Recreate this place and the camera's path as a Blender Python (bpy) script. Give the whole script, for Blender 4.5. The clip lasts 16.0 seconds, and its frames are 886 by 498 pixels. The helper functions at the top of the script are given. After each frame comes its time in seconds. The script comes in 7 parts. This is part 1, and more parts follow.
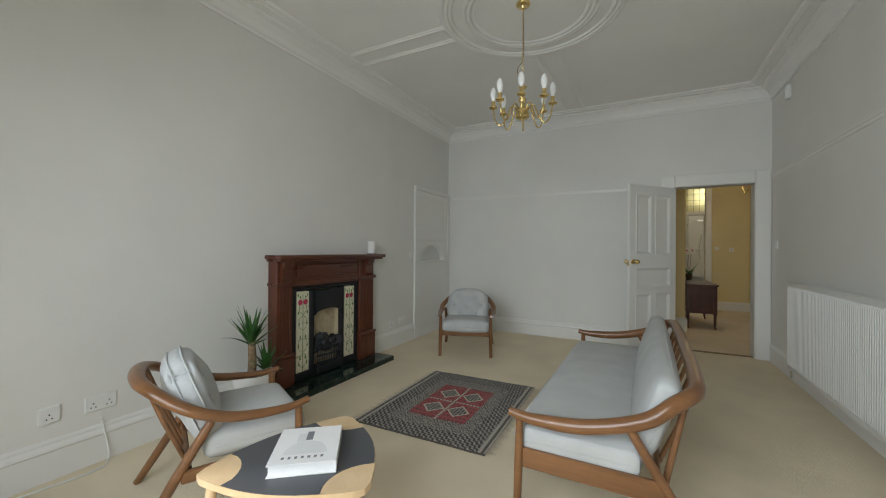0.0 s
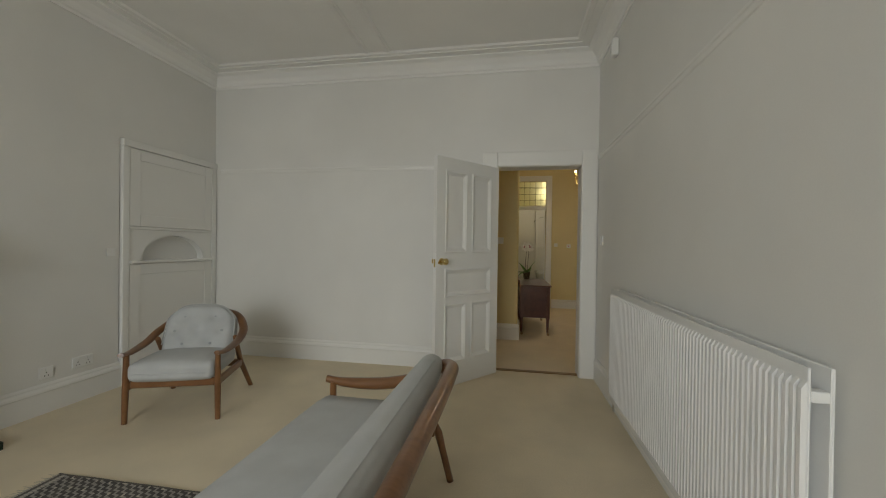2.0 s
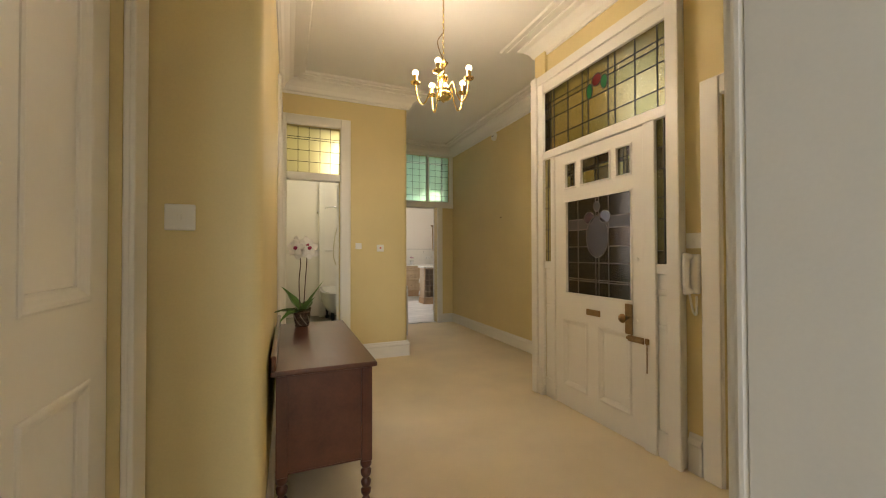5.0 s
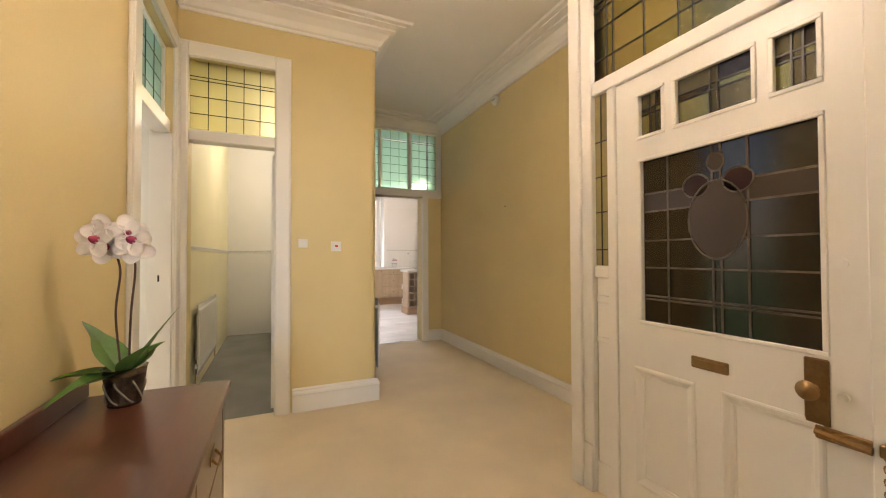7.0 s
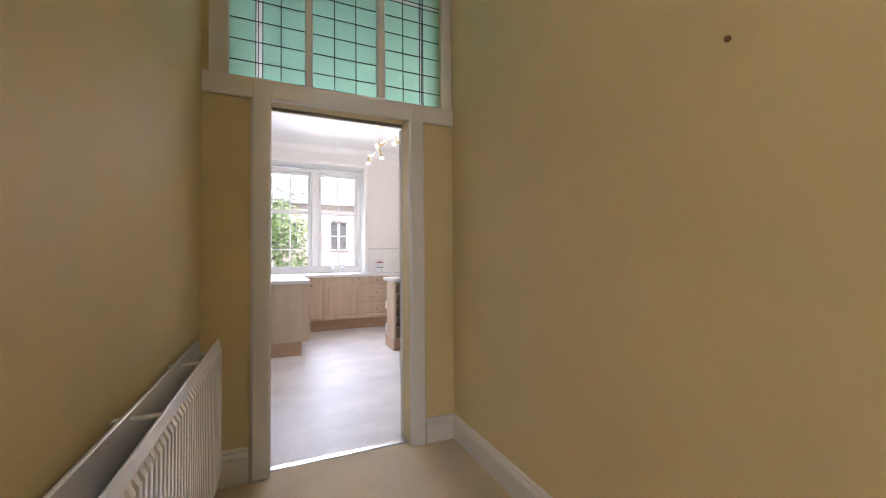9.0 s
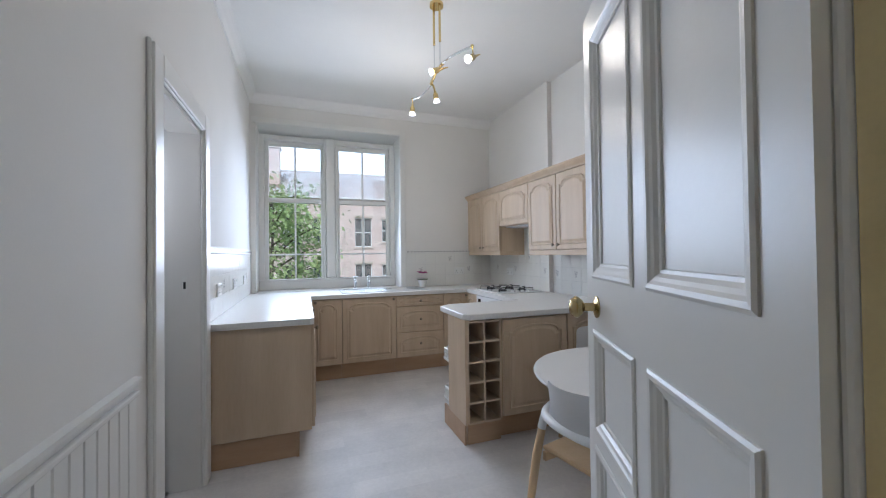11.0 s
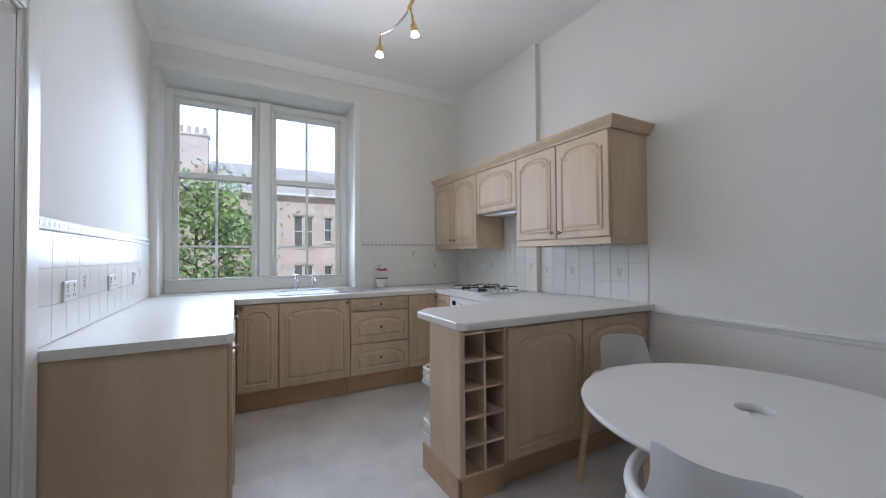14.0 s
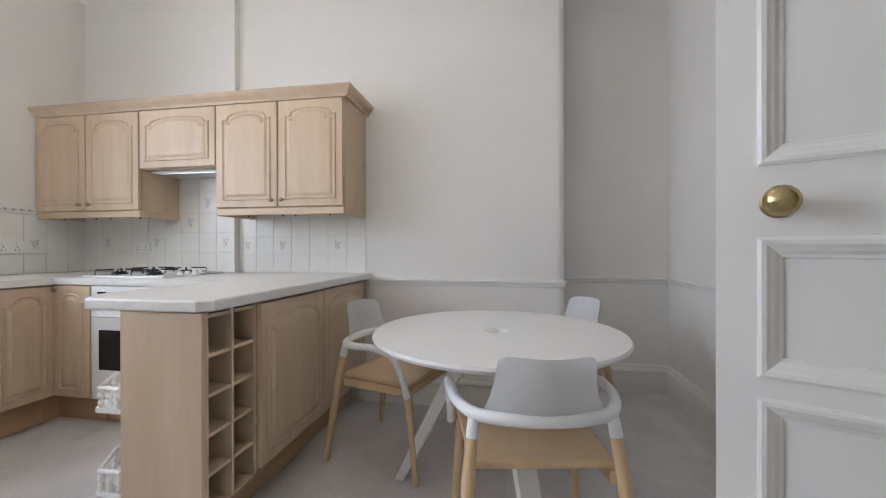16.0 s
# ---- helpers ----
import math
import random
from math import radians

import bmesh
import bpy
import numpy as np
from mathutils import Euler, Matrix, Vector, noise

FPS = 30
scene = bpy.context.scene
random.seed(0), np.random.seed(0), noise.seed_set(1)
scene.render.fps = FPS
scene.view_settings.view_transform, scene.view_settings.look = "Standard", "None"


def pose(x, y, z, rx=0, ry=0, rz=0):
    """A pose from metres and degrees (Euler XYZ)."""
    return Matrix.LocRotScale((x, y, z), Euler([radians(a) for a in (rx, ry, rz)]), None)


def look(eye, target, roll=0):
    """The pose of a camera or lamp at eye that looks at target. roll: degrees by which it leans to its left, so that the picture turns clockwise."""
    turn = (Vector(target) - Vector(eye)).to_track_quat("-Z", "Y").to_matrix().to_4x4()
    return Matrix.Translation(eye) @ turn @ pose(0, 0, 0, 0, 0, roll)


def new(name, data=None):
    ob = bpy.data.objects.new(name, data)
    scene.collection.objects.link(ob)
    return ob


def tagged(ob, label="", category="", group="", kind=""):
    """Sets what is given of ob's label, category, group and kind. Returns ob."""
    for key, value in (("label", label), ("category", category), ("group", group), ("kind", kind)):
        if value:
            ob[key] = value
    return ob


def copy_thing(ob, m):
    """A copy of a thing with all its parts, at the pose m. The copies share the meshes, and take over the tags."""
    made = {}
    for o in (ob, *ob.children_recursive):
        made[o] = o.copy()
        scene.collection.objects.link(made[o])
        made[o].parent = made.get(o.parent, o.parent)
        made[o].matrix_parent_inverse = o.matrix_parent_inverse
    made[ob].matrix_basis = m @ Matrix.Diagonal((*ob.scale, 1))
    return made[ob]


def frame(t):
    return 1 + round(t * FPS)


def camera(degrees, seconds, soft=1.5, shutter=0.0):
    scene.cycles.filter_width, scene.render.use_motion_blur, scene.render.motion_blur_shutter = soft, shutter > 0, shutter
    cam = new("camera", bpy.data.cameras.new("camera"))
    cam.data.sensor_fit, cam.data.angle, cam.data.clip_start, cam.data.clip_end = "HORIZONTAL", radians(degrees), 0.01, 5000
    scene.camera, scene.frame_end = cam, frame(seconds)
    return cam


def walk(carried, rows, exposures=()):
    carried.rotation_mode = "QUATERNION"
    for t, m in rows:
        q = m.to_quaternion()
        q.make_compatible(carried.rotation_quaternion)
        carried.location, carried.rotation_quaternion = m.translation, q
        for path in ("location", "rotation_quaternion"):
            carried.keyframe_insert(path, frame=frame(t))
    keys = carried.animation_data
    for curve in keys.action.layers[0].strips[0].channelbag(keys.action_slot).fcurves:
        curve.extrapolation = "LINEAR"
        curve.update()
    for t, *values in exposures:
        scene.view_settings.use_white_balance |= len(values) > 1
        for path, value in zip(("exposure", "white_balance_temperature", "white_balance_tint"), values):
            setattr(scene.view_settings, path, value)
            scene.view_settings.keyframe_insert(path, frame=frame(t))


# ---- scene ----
cam = camera(98.9, 16.0, 1.1)
PATH = [
    (0, (-1.194, -5.573, 1.24), (-2.112, -3.796, 1.244), 0.4),
    (0.5, (-1.11, -5.418, 1.225), (-2.003, -3.629, 1.227), 0.3),
    (1, (-0.959, -5.059, 1.198), (-1.725, -3.211, 1.205), 0.3),
    (1.5, (-0.776, -4.506, 1.202), (-1.341, -2.587, 1.206), 0.3),
    (2, (-0.683, -3.818, 1.249), (-1.022, -1.847, 1.234), 0.8),
    (2.5, (-0.562, -2.935, 1.199), (-0.707, -0.94, 1.208), 0.3),
    (3, (-0.546, -2.126, 1.208), (-0.487, -0.127, 1.216), 0.1),
    (3.5, (-0.534, -1.404, 1.21), (-0.242, 0.574, 1.221), 0.3),
    (4, (-0.515, -0.831, 1.208), (-0.022, 1.107, 1.222), -0.0),
    (4.2, (-0.501, -0.634, 1.214), (0.07, 1.282, 1.229), -0.0),
    (6.3, (-0.252, 0.524, 1.204), (0.563, 2.35, 1.242), -0.2),
    (6.5, (-0.176, 0.665, 1.196), (0.637, 2.492, 1.235), -0.2),
    (7, (0.08, 1.133, 1.201), (0.893, 2.961, 1.238), -0.2),
    (7.5, (0.376, 1.738, 1.202), (1.194, 3.563, 1.235), -0.3),
    (8, (0.719, 2.433, 1.193), (1.535, 4.258, 1.216), -1.0),
    (8.5, (1.005, 3.167, 1.163), (1.821, 4.993, 1.198), -0.6),
    (9, (1.223, 3.905, 1.16), (2.028, 5.735, 1.21), -0.5),
    (9.2, (1.311, 4.184, 1.145), (2.09, 6.025, 1.207), -0.6),
    (11.3, (1.545, 6.293, 1.351), (2.236, 8.169, 1.375), -0.7),
    (11.5, (1.55, 6.369, 1.36), (2.244, 8.244, 1.386), -0.7),
    (12, (1.556, 6.482, 1.373), (2.25, 8.357, 1.401), -0.7),
    (12.5, (1.557, 6.541, 1.373), (2.253, 8.416, 1.404), -0.7),
    (13, (1.579, 6.611, 1.355), (2.274, 8.487, 1.386), -0.7),
    (13.5, (1.611, 6.764, 1.297), (2.334, 8.628, 1.33), -0.5),
    (14, (1.617, 6.929, 1.239), (2.575, 8.684, 1.274), -0.4),
    (14.5, (1.587, 7.122, 1.183), (2.999, 8.538, 1.211), -0.2),
    (15, (1.55, 7.285, 1.133), (3.322, 8.212, 1.145), -0.2),
    (15.5, (1.483, 7.411, 1.105), (3.412, 7.937, 1.107), -0.2),
    (16, (1.441, 7.496, 1.087), (3.413, 7.828, 1.084), -0.1),
]
EXPOSURES = [(0, -1.23, 6400, 10), (0.5, -1.2, 6500, 10), (1.5, -1.15, 6800, 11), (2.5, -1.33, 7000, 11), (3.0, -1.33, 7050, 12), (3.5, -1.03, 7050, 12), (4.2, -0.58, 7050, 12), (6.3, 0.5, 6700, 20), (8.0, 0.5, 6500, 22),
             (8.6, 0.58, 6050, 24), (9.2, 0.62, 5550, 24), (11.3, -0.48, 5300, 13), (13.0, -0.5, 5400, 14), (14, -0.48, 5350, 14), (15, -0.32, 5450, 15), (16, 0.02, 5700, 15)]
walk(cam, [(t, look(eye, target, roll)) for t, eye, target, roll in PATH], EXPOSURES)


# ---- world, sun, large lights ----
world = bpy.data.worlds.new("world")
scene.world = world
world.use_nodes = True
wn = world.node_tree
sky = wn.nodes.new("ShaderNodeTexSky")
sky.sky_type, sky.sun_disc, sky.sun_elevation, sky.sun_rotation = "NISHITA", False, radians(42), radians(194)
wn.links.new(sky.outputs[0], wn.nodes["Background"].inputs[0])
wn.nodes["Background"].inputs[1].default_value = 0.14


def lamp(name, kind, m, energy, color=(1, 1, 1), size=(1, 1), radius=0.05, spread=180):
    data = bpy.data.lights.new(name, kind)
    data.energy, data.color = energy, color
    if kind == "AREA":
        data.shape, data.size, data.size_y, data.spread = "RECTANGLE", *size, radians(spread)
    elif kind == "SUN":
        data.angle = radians(radius)
    else:
        data.shadow_soft_size = radius
    ob = new(name, data)
    ob.matrix_world = m
    return ob


lamp("sun", "SUN", look((0, 0, 30), (8, 32, 0)), 5, (1, 0.96, 0.9), radius=2)
# daylight in the openings of the windows
lamp("daylight_living", "AREA", look((-2.0, -6.6, 1.75), (-1.7, -2.2, 0.2)), 112, (0.86, 0.94, 1), (2.2, 1.9), spread=125)
lamp("daylight_kitchen", "AREA", look((1.87, 11.0, 1.85), (2.1, 7, 0.9)), 33, (0.9, 0.95, 1), (1.35, 1.3), spread=140)
for y, watts in ((8.0, 8.2), (9.45, 11)):
    lamp("kitchen_spots", "POINT", pose(2.46, y, 2.42), watts, (1, 0.84, 0.62), radius=0.1)
lamp("daylight_side", "AREA", look((-2.2, 5.98, 1.7), (-1.6, 3, 1.0)), 42, (0.92, 0.96, 1), (1.3, 1.6))
lamp("bathroom_light", "POINT", pose(0.35, 6.4, 2.75), 21, (1, 0.95, 0.84), radius=0.2)
# unseen fill lamp, added to brighten the pantry walls and doorway
lamp("pantry_fill", "POINT", pose(0.42, 8.36, 1.75), 6.5, (1, 0.97, 0.93), radius=0.1)
lamp("landing_light", "POINT", pose(2.5, 1.6, 2.9), 25, (1, 0.9, 0.7), radius=0.2)
lamp("hall_bulbs", "POINT", pose(0.51, 2.27, 2.42), 32, (1, 0.83, 0.63), radius=0.2)


# ---- materials ----
def material(name):
    m = bpy.data.materials.new(name)
    m.use_nodes = True
    return m, m.node_tree, m.node_tree.nodes["Principled BSDF"]


def surface(name, color, rough=0.5, metal=0.0, vary=0.06, scale=6.0, bump=0.15, fine=120.0, depth=0.002, stretch=(1, 1, 1), color2=None, spread=(0.35, 0.65), coat=0.0):
    """A surface with broad and fine variation of its colour, gloss and relief."""
    m, t, b = material(name)
    n, L = t.nodes, t.links
    co = n.new("ShaderNodeTexCoord")
    mp = n.new("ShaderNodeMapping")
    mp.inputs["Scale"].default_value = stretch
    L.new(co.outputs["Object"], mp.inputs[0])
    big = n.new("ShaderNodeTexNoise")
    big.inputs["Scale"].default_value, big.inputs["Detail"].default_value = scale, 5
    L.new(mp.outputs[0], big.inputs["Vector"])
    small = n.new("ShaderNodeTexNoise")
    small.inputs["Scale"].default_value, small.inputs["Detail"].default_value = fine, 3
    L.new(mp.outputs[0], small.inputs["Vector"])
    ramp = n.new("ShaderNodeValToRGB")
    ramp.color_ramp.elements[0].position, ramp.color_ramp.elements[1].position = spread
    c2 = color2 or tuple(min(1, c * (1 + vary)) for c in color)
    c1 = color if color2 else tuple(c * (1 - vary) for c in color)
    ramp.color_ramp.elements[0].color, ramp.color_ramp.elements[1].color = (*c1, 1), (*c2, 1)
    mixer = n.new("ShaderNodeMix")
    mixer.inputs[0].default_value = 0.25
    L.new(big.outputs[0], mixer.inputs[2])
    L.new(small.outputs[0], mixer.inputs[3])
    L.new(mixer.outputs[0], ramp.inputs[0])
    L.new(ramp.outputs[0], b.inputs["Base Color"])
    rr = n.new("ShaderNodeMapRange")
    rr.inputs["To Min"].default_value, rr.inputs["To Max"].default_value = max(0.02, rough - 0.03), min(1, rough + 0.03)
    L.new(big.outputs[0], rr.inputs[0])
    L.new(rr.outputs[0], b.inputs["Roughness"])
    b.inputs["Metallic"].default_value = metal
    b.inputs["Coat Weight"].default_value = coat
    bp = n.new("ShaderNodeBump")
    bp.inputs["Strength"].default_value, bp.inputs["Distance"].default_value = bump, depth
    L.new(small.outputs[0], bp.inputs["Height"])
    L.new(bp.outputs[0], b.inputs["Normal"])
    return m


def glowing(name, color, strength):
    m, t, b = material(name)
    b.inputs["Base Color"].default_value = (*color, 1)
    b.inputs["Emission Color"].default_value = (*color, 1)
    b.inputs["Emission Strength"].default_value = strength
    return m


def glass(name, color=(1, 1, 1), rough=0.0, ior=1.45, bump=0.0, clear=0.0):
    m, t, b = material(name)
    b.inputs["Base Color"].default_value = (*color, 1)
    b.inputs["Transmission Weight"].default_value = 1
    b.inputs["Roughness"].default_value, b.inputs["IOR"].default_value = rough, ior
    if bump:
        tex, bp = t.nodes.new("ShaderNodeTexNoise"), t.nodes.new("ShaderNodeBump")
        tex.inputs["Scale"].default_value = 60
        bp.inputs["Strength"].default_value, bp.inputs["Distance"].default_value = bump, 0.003
        t.links.new(tex.outputs[0], bp.inputs["Height"])
        t.links.new(bp.outputs[0], b.inputs["Normal"])
    if clear:
        mix, tr = t.nodes.new("ShaderNodeMixShader"), t.nodes.new("ShaderNodeBsdfTransparent")
        tr.inputs[0].default_value = (*color, 1)
        mix.inputs[0].default_value = clear
        t.links.new(b.outputs[0], mix.inputs[1])
        t.links.new(tr.outputs[0], mix.inputs[2])
        t.links.new(mix.outputs[0], t.nodes["Material Output"].inputs[0])
    return m


M_white = surface("white_wall_paint", (0.76, 0.75, 0.71), 0.6, vary=0.03, scale=1.5, bump=0.12, fine=180)
M_ceil = surface("ceiling_paint", (0.85, 0.84, 0.81), 0.75, vary=0.03, scale=1.2, bump=0.1, fine=150)
M_gloss = surface("white_gloss_paint", (0.8, 0.79, 0.75), 0.32, vary=0.012, scale=2, bump=0.08, fine=60)
M_yellow = surface("yellow_wall_paint", (0.705, 0.592, 0.31), 0.55, vary=0.05, scale=1.3, bump=0.14, fine=170)
M_kwall = surface("kitchen_wall_paint", (0.79, 0.77, 0.73), 0.72, vary=0.02, scale=1.5, bump=0.1, fine=180)
M_kwall.node_tree.nodes["Principled BSDF"].inputs["Specular IOR Level"].default_value = 0.2
M_carpet = surface("cream_carpet", (0.78, 0.67, 0.485), 0.95, vary=0.07, scale=2.2, bump=0.7, fine=420, depth=0.006)
M_vinyl = surface("grey_vinyl_floor", (0.7, 0.675, 0.65), 0.5, vary=0.12, scale=2.6, bump=0.08, fine=40)
vt = M_vinyl.node_tree
vb = vt.nodes["Principled BSDF"]
brick_tex, vco, vmix = vt.nodes.new("ShaderNodeTexBrick"), vt.nodes.new("ShaderNodeTexCoord"), vt.nodes.new("ShaderNodeMix")
brick_tex.inputs["Color1"].default_value, brick_tex.inputs["Color2"].default_value = (0.5, 0.485, 0.47, 1), (1.0, 0.98, 0.95, 1)
brick_tex.inputs["Mortar"].default_value = (0.6, 0.59, 0.58, 1)
for k, v in (("Scale", 1.0), ("Mortar Size", 0.001), ("Brick Width", 0.45), ("Row Height", 0.15)):
    brick_tex.inputs[k].default_value = v
vmix.data_type, vmix.blend_type = "RGBA", "MULTIPLY"
vmix.inputs[0].default_value = 0.2
vt.links.new(vco.outputs["Object"], brick_tex.inputs[0])
vt.links.new(vb.inputs["Base Color"].links[0].from_socket, vmix.inputs[6])
vt.links.new(brick_tex.outputs[0], vmix.inputs[7])
vt.links.new(vmix.outputs[2], vb.inputs["Base Color"])
M_bathfloor = surface("bathroom_carpet", (0.22, 0.22, 0.19), 0.9, vary=0.12, scale=3, bump=0.5, fine=300)
M_bathwall = surface("pale_yellow_paint", (0.8, 0.74, 0.5), 0.5, vary=0.03, scale=2, bump=0.1)


# ---- building helpers ----
def box(bm, x0, x1, y0, y1, z0, z1, bevel=0.0, seg=1, m=None):
    r = bmesh.ops.create_cube(bm, size=1)
    vs = r["verts"]
    for v in vs:
        v.co = Vector(((x0 + x1) / 2 + v.co.x * (x1 - x0), (y0 + y1) / 2 + v.co.y * (y1 - y0), (z0 + z1) / 2 + v.co.z * (z1 - z0)))
    if bevel:
        es = list({e for v in vs for e in v.link_edges})
        r = bmesh.ops.bevel(bm, geom=es, offset=bevel, segments=seg, affect="EDGES", profile=0.5)
        vs = list({v for f in r["faces"] for v in f.verts} | {v for v in vs if v.is_valid})
    if m is not None:
        bmesh.ops.transform(bm, matrix=m, verts=vs)
    return vs


def mesh_of(name, bm, mat, smooth=False):
    me = bpy.data.meshes.new(name)
    bmesh.ops.recalc_face_normals(bm, faces=bm.faces[:])
    bm.to_mesh(me)
    bm.free()
    for m in mat if isinstance(mat, (list, tuple)) else (mat,):
        me.materials.append(m)
    if smooth:
        me.shade_smooth()
    return me


def part(name, bm, mat, parent=None, label="", smooth=False, m=None):
    ob = new(name, mesh_of(name, bm, mat, smooth))
    if smooth:
        mod = ob.modifiers.new("edges", "EDGE_SPLIT")
        mod.split_angle = radians(50)
    if parent:
        ob.parent = parent
    if m is not None:
        ob.matrix_basis = m
    return tagged(ob, label)


def boxpart(name, dims, mat, parent=None, label="", bevel=0.003, seg=1, m=None):
    bm = bmesh.new()
    box(bm, *dims, bevel, seg)
    return part(name, bm, mat, parent, label, m=m)


def thing(name, m, label, category, group=""):
    ob = new(name)
    ob.matrix_world = m
    ob.empty_display_size = 0.1
    return tagged(ob, label, category, group)


def structure(name, bm, mat, label="", category=""):
    return tagged(part(name, bm, mat), label, category or name.split("_")[0], kind="structure")


def wall(name, axis, face, back, a0, a1, z0, z1, openings=(), mat=None, label="", back_mat=None):
    """A wall with thickness and true openings. axis: the way its faces look ('x' or 'y'); openings: (a0, a1, z0, z1)."""
    us = sorted({a0, a1, *(v for o in openings for v in o[:2])})
    zs = sorted({z0, z1, *(v for o in openings for v in o[2:])})
    solid = lambda i, k: 0 <= i < len(us) - 1 and 0 <= k < len(zs) - 1 and not any(  # noqa: E731
        o[0] <= (us[i] + us[i + 1]) / 2 <= o[1] and o[2] <= (zs[k] + zs[k + 1]) / 2 <= o[3] for o in openings)
    bm = bmesh.new()
    P = (lambda u, w, z: (w, u, z)) if axis == "x" else (lambda u, w, z: (u, w, z))

    def quad(*pts, k=0):
        f = bm.faces.new([bm.verts.new(P(*p)) for p in pts])
        f.material_index = k

    for i in range(len(us) - 1):
        for k in range(len(zs) - 1):
            if not solid(i, k):
                continue
            u0, u1, v0, v1 = us[i], us[i + 1], zs[k], zs[k + 1]
            quad((u0, face, v0), (u1, face, v0), (u1, face, v1), (u0, face, v1))
            quad((u0, back, v0), (u0, back, v1), (u1, back, v1), (u1, back, v0), k=1 if back_mat else 0)
            for (di, dk), pts in (((-1, 0), ((u0, face, v0), (u0, back, v0), (u0, back, v1), (u0, face, v1))),
                                  ((1, 0), ((u1, face, v0), (u1, back, v0), (u1, back, v1), (u1, face, v1))),
                                  ((0, -1), ((u0, face, v0), (u0, back, v0), (u1, back, v0), (u1, face, v0))),
                                  ((0, 1), ((u0, face, v1), (u0, back, v1), (u1, back, v1), (u1, face, v1)))):
                if not solid(i + di, k + dk):
                    quad(*pts)
    bmesh.ops.remove_doubles(bm, verts=bm.verts[:], dist=1e-5)
    return structure(name, bm, [mat, back_mat] if back_mat else mat, label, "wall")


def slab(name, x0, x1, y0, y1, z0, z1, mat, label, category):
    bm = bmesh.new()
    box(bm, x0, x1, y0, y1, z0, z1)
    return structure(name, bm, mat, label, category)


def arc(cx, cy, r, a0, a1, n=6):
    return [(cx + r * math.cos(radians(a0 + (a1 - a0) * k / n)), cy + r * math.sin(radians(a0 + (a1 - a0) * k / n))) for k in range(n + 1)]


def solid_wall(name, outline, z1, mat, label):
    """A wall drawn by its outline on the floor, for those with worn, rounded corners."""
    bm = bmesh.new()
    lo, hi = ([bm.verts.new((x, y, z)) for x, y in outline] for z in (0, z1))
    bm.faces.new(list(reversed(lo)))
    bm.faces.new(hi)
    for k in range(len(outline)):
        j = (k + 1) % len(outline)
        bm.faces.new((lo[k], lo[j], hi[j], hi[k]))
    ob = structure(name, bm, mat, label, "wall")
    ob.data.shade_smooth()
    ob.modifiers.new("edges", "EDGE_SPLIT").split_angle = radians(30)
    return ob


# ---- large structure ----
LR_H, HALL_H, K_H = 3.15, 3.12, 3.15
slab("floor_living", -4.2, 0.3, -7.2, 0.08, -0.2, 0, M_carpet, "cream fitted carpet in the living room", "floor")
slab("floor_hall", -1.0, 2.6, 0.08, 6.24, -0.2, 0, M_carpet, "cream fitted carpet in the hall", "floor")
slab("floor_kitchen", 0.8, 4.75, 6.24, 11.4, -0.2, 0, M_vinyl, "pale grey mottled vinyl floor in the kitchen", "floor")
slab("ceiling_living", -4.2, 0.3, -7.2, 0.08, LR_H, LR_H + 0.2, M_ceil, "white plaster ceiling of the living room", "ceiling")
slab("ceiling_hall", -1.0, 2.6, 0.08, 6.25, HALL_H, HALL_H + 0.2, M_ceil, "white plaster ceiling of the hall", "ceiling")
slab("ceiling_kitchen", 0.8, 4.75, 6.25, 11.4, K_H, K_H + 0.2, M_ceil, "white ceiling of the kitchen", "ceiling")
wall("wall_living_left", "x", -3.98, -4.2, -7.2, 0.0, 0, LR_H, [(-1.08, -0.004, 0, 2.145)], M_white, "plain white living room wall with the fireplace")
wall("wall_living_right", "x", 0.155, 0.3, -7.2, 0, 0, LR_H, (), M_white, "plain white living room wall with a radiator")
wall("wall_living_windows", "y", -6.9, -7.2, -3.98, 0.155, 0, LR_H, [(-3.3, -0.5, 0.7, 2.8)], M_white, "white living room wall with the window")
wall("wall_living_door", "y", 0, 0.16, -3.98, 1.8, 0, LR_H, [(-0.794, 0.0, 0, 2.04)], M_white, "white wall between living room and hall", M_yellow)
solid_wall("wall_hall_nib", [(-0.9, 1.38), *arc(-0.59, 1.425, 0.045, -90, 0), (-0.545, 3.2), (-0.9, 3.2)], HALL_H, M_yellow, "yellow hall wall behind the dresser")
wall("wall_hall_left", "x", -0.9, -1.05, 0.16, 1.38, 0, HALL_H, [(0.38, 1.24, 0, 2.04)], M_yellow, "yellow hall wall with a closed door")
wall("wall_hall_left_far", "x", -0.545, -0.665, 3.2, 4.295, 0, HALL_H, [(3.43, 4.16, 0, 2.6)], M_yellow, "yellow hall wall with an open doorway")
wall("wall_hall_bathroom", "y", 4.295, 4.42, -0.665, 0.75, 0, HALL_H, [(-0.48, 0.08, 0, 2.62)], M_yellow, "yellow wall with the bathroom doorway", M_bathwall)
solid_wall("wall_corridor_left", [(0.75, 4.295), *arc(0.82, 4.345, 0.05, -90, 0), (0.87, 6.17), (0.75, 6.17)], HALL_H, M_yellow, "yellow corridor wall with a radiator")
wall("wall_kitchen_door", "y", 6.17, 6.31, 0.75, 4.75, 0, K_H, [(1.196, 1.987, 0, 2.05), (0.99, 2.215, 2.14, 2.94)], M_yellow, "wall with the kitchen doorway and its fanlight", M_kwall)
wall("wall_corridor_right", "x", 2.29, 2.5, 2.74, 6.17, 0, HALL_H, (), M_yellow, "yellow corridor wall")
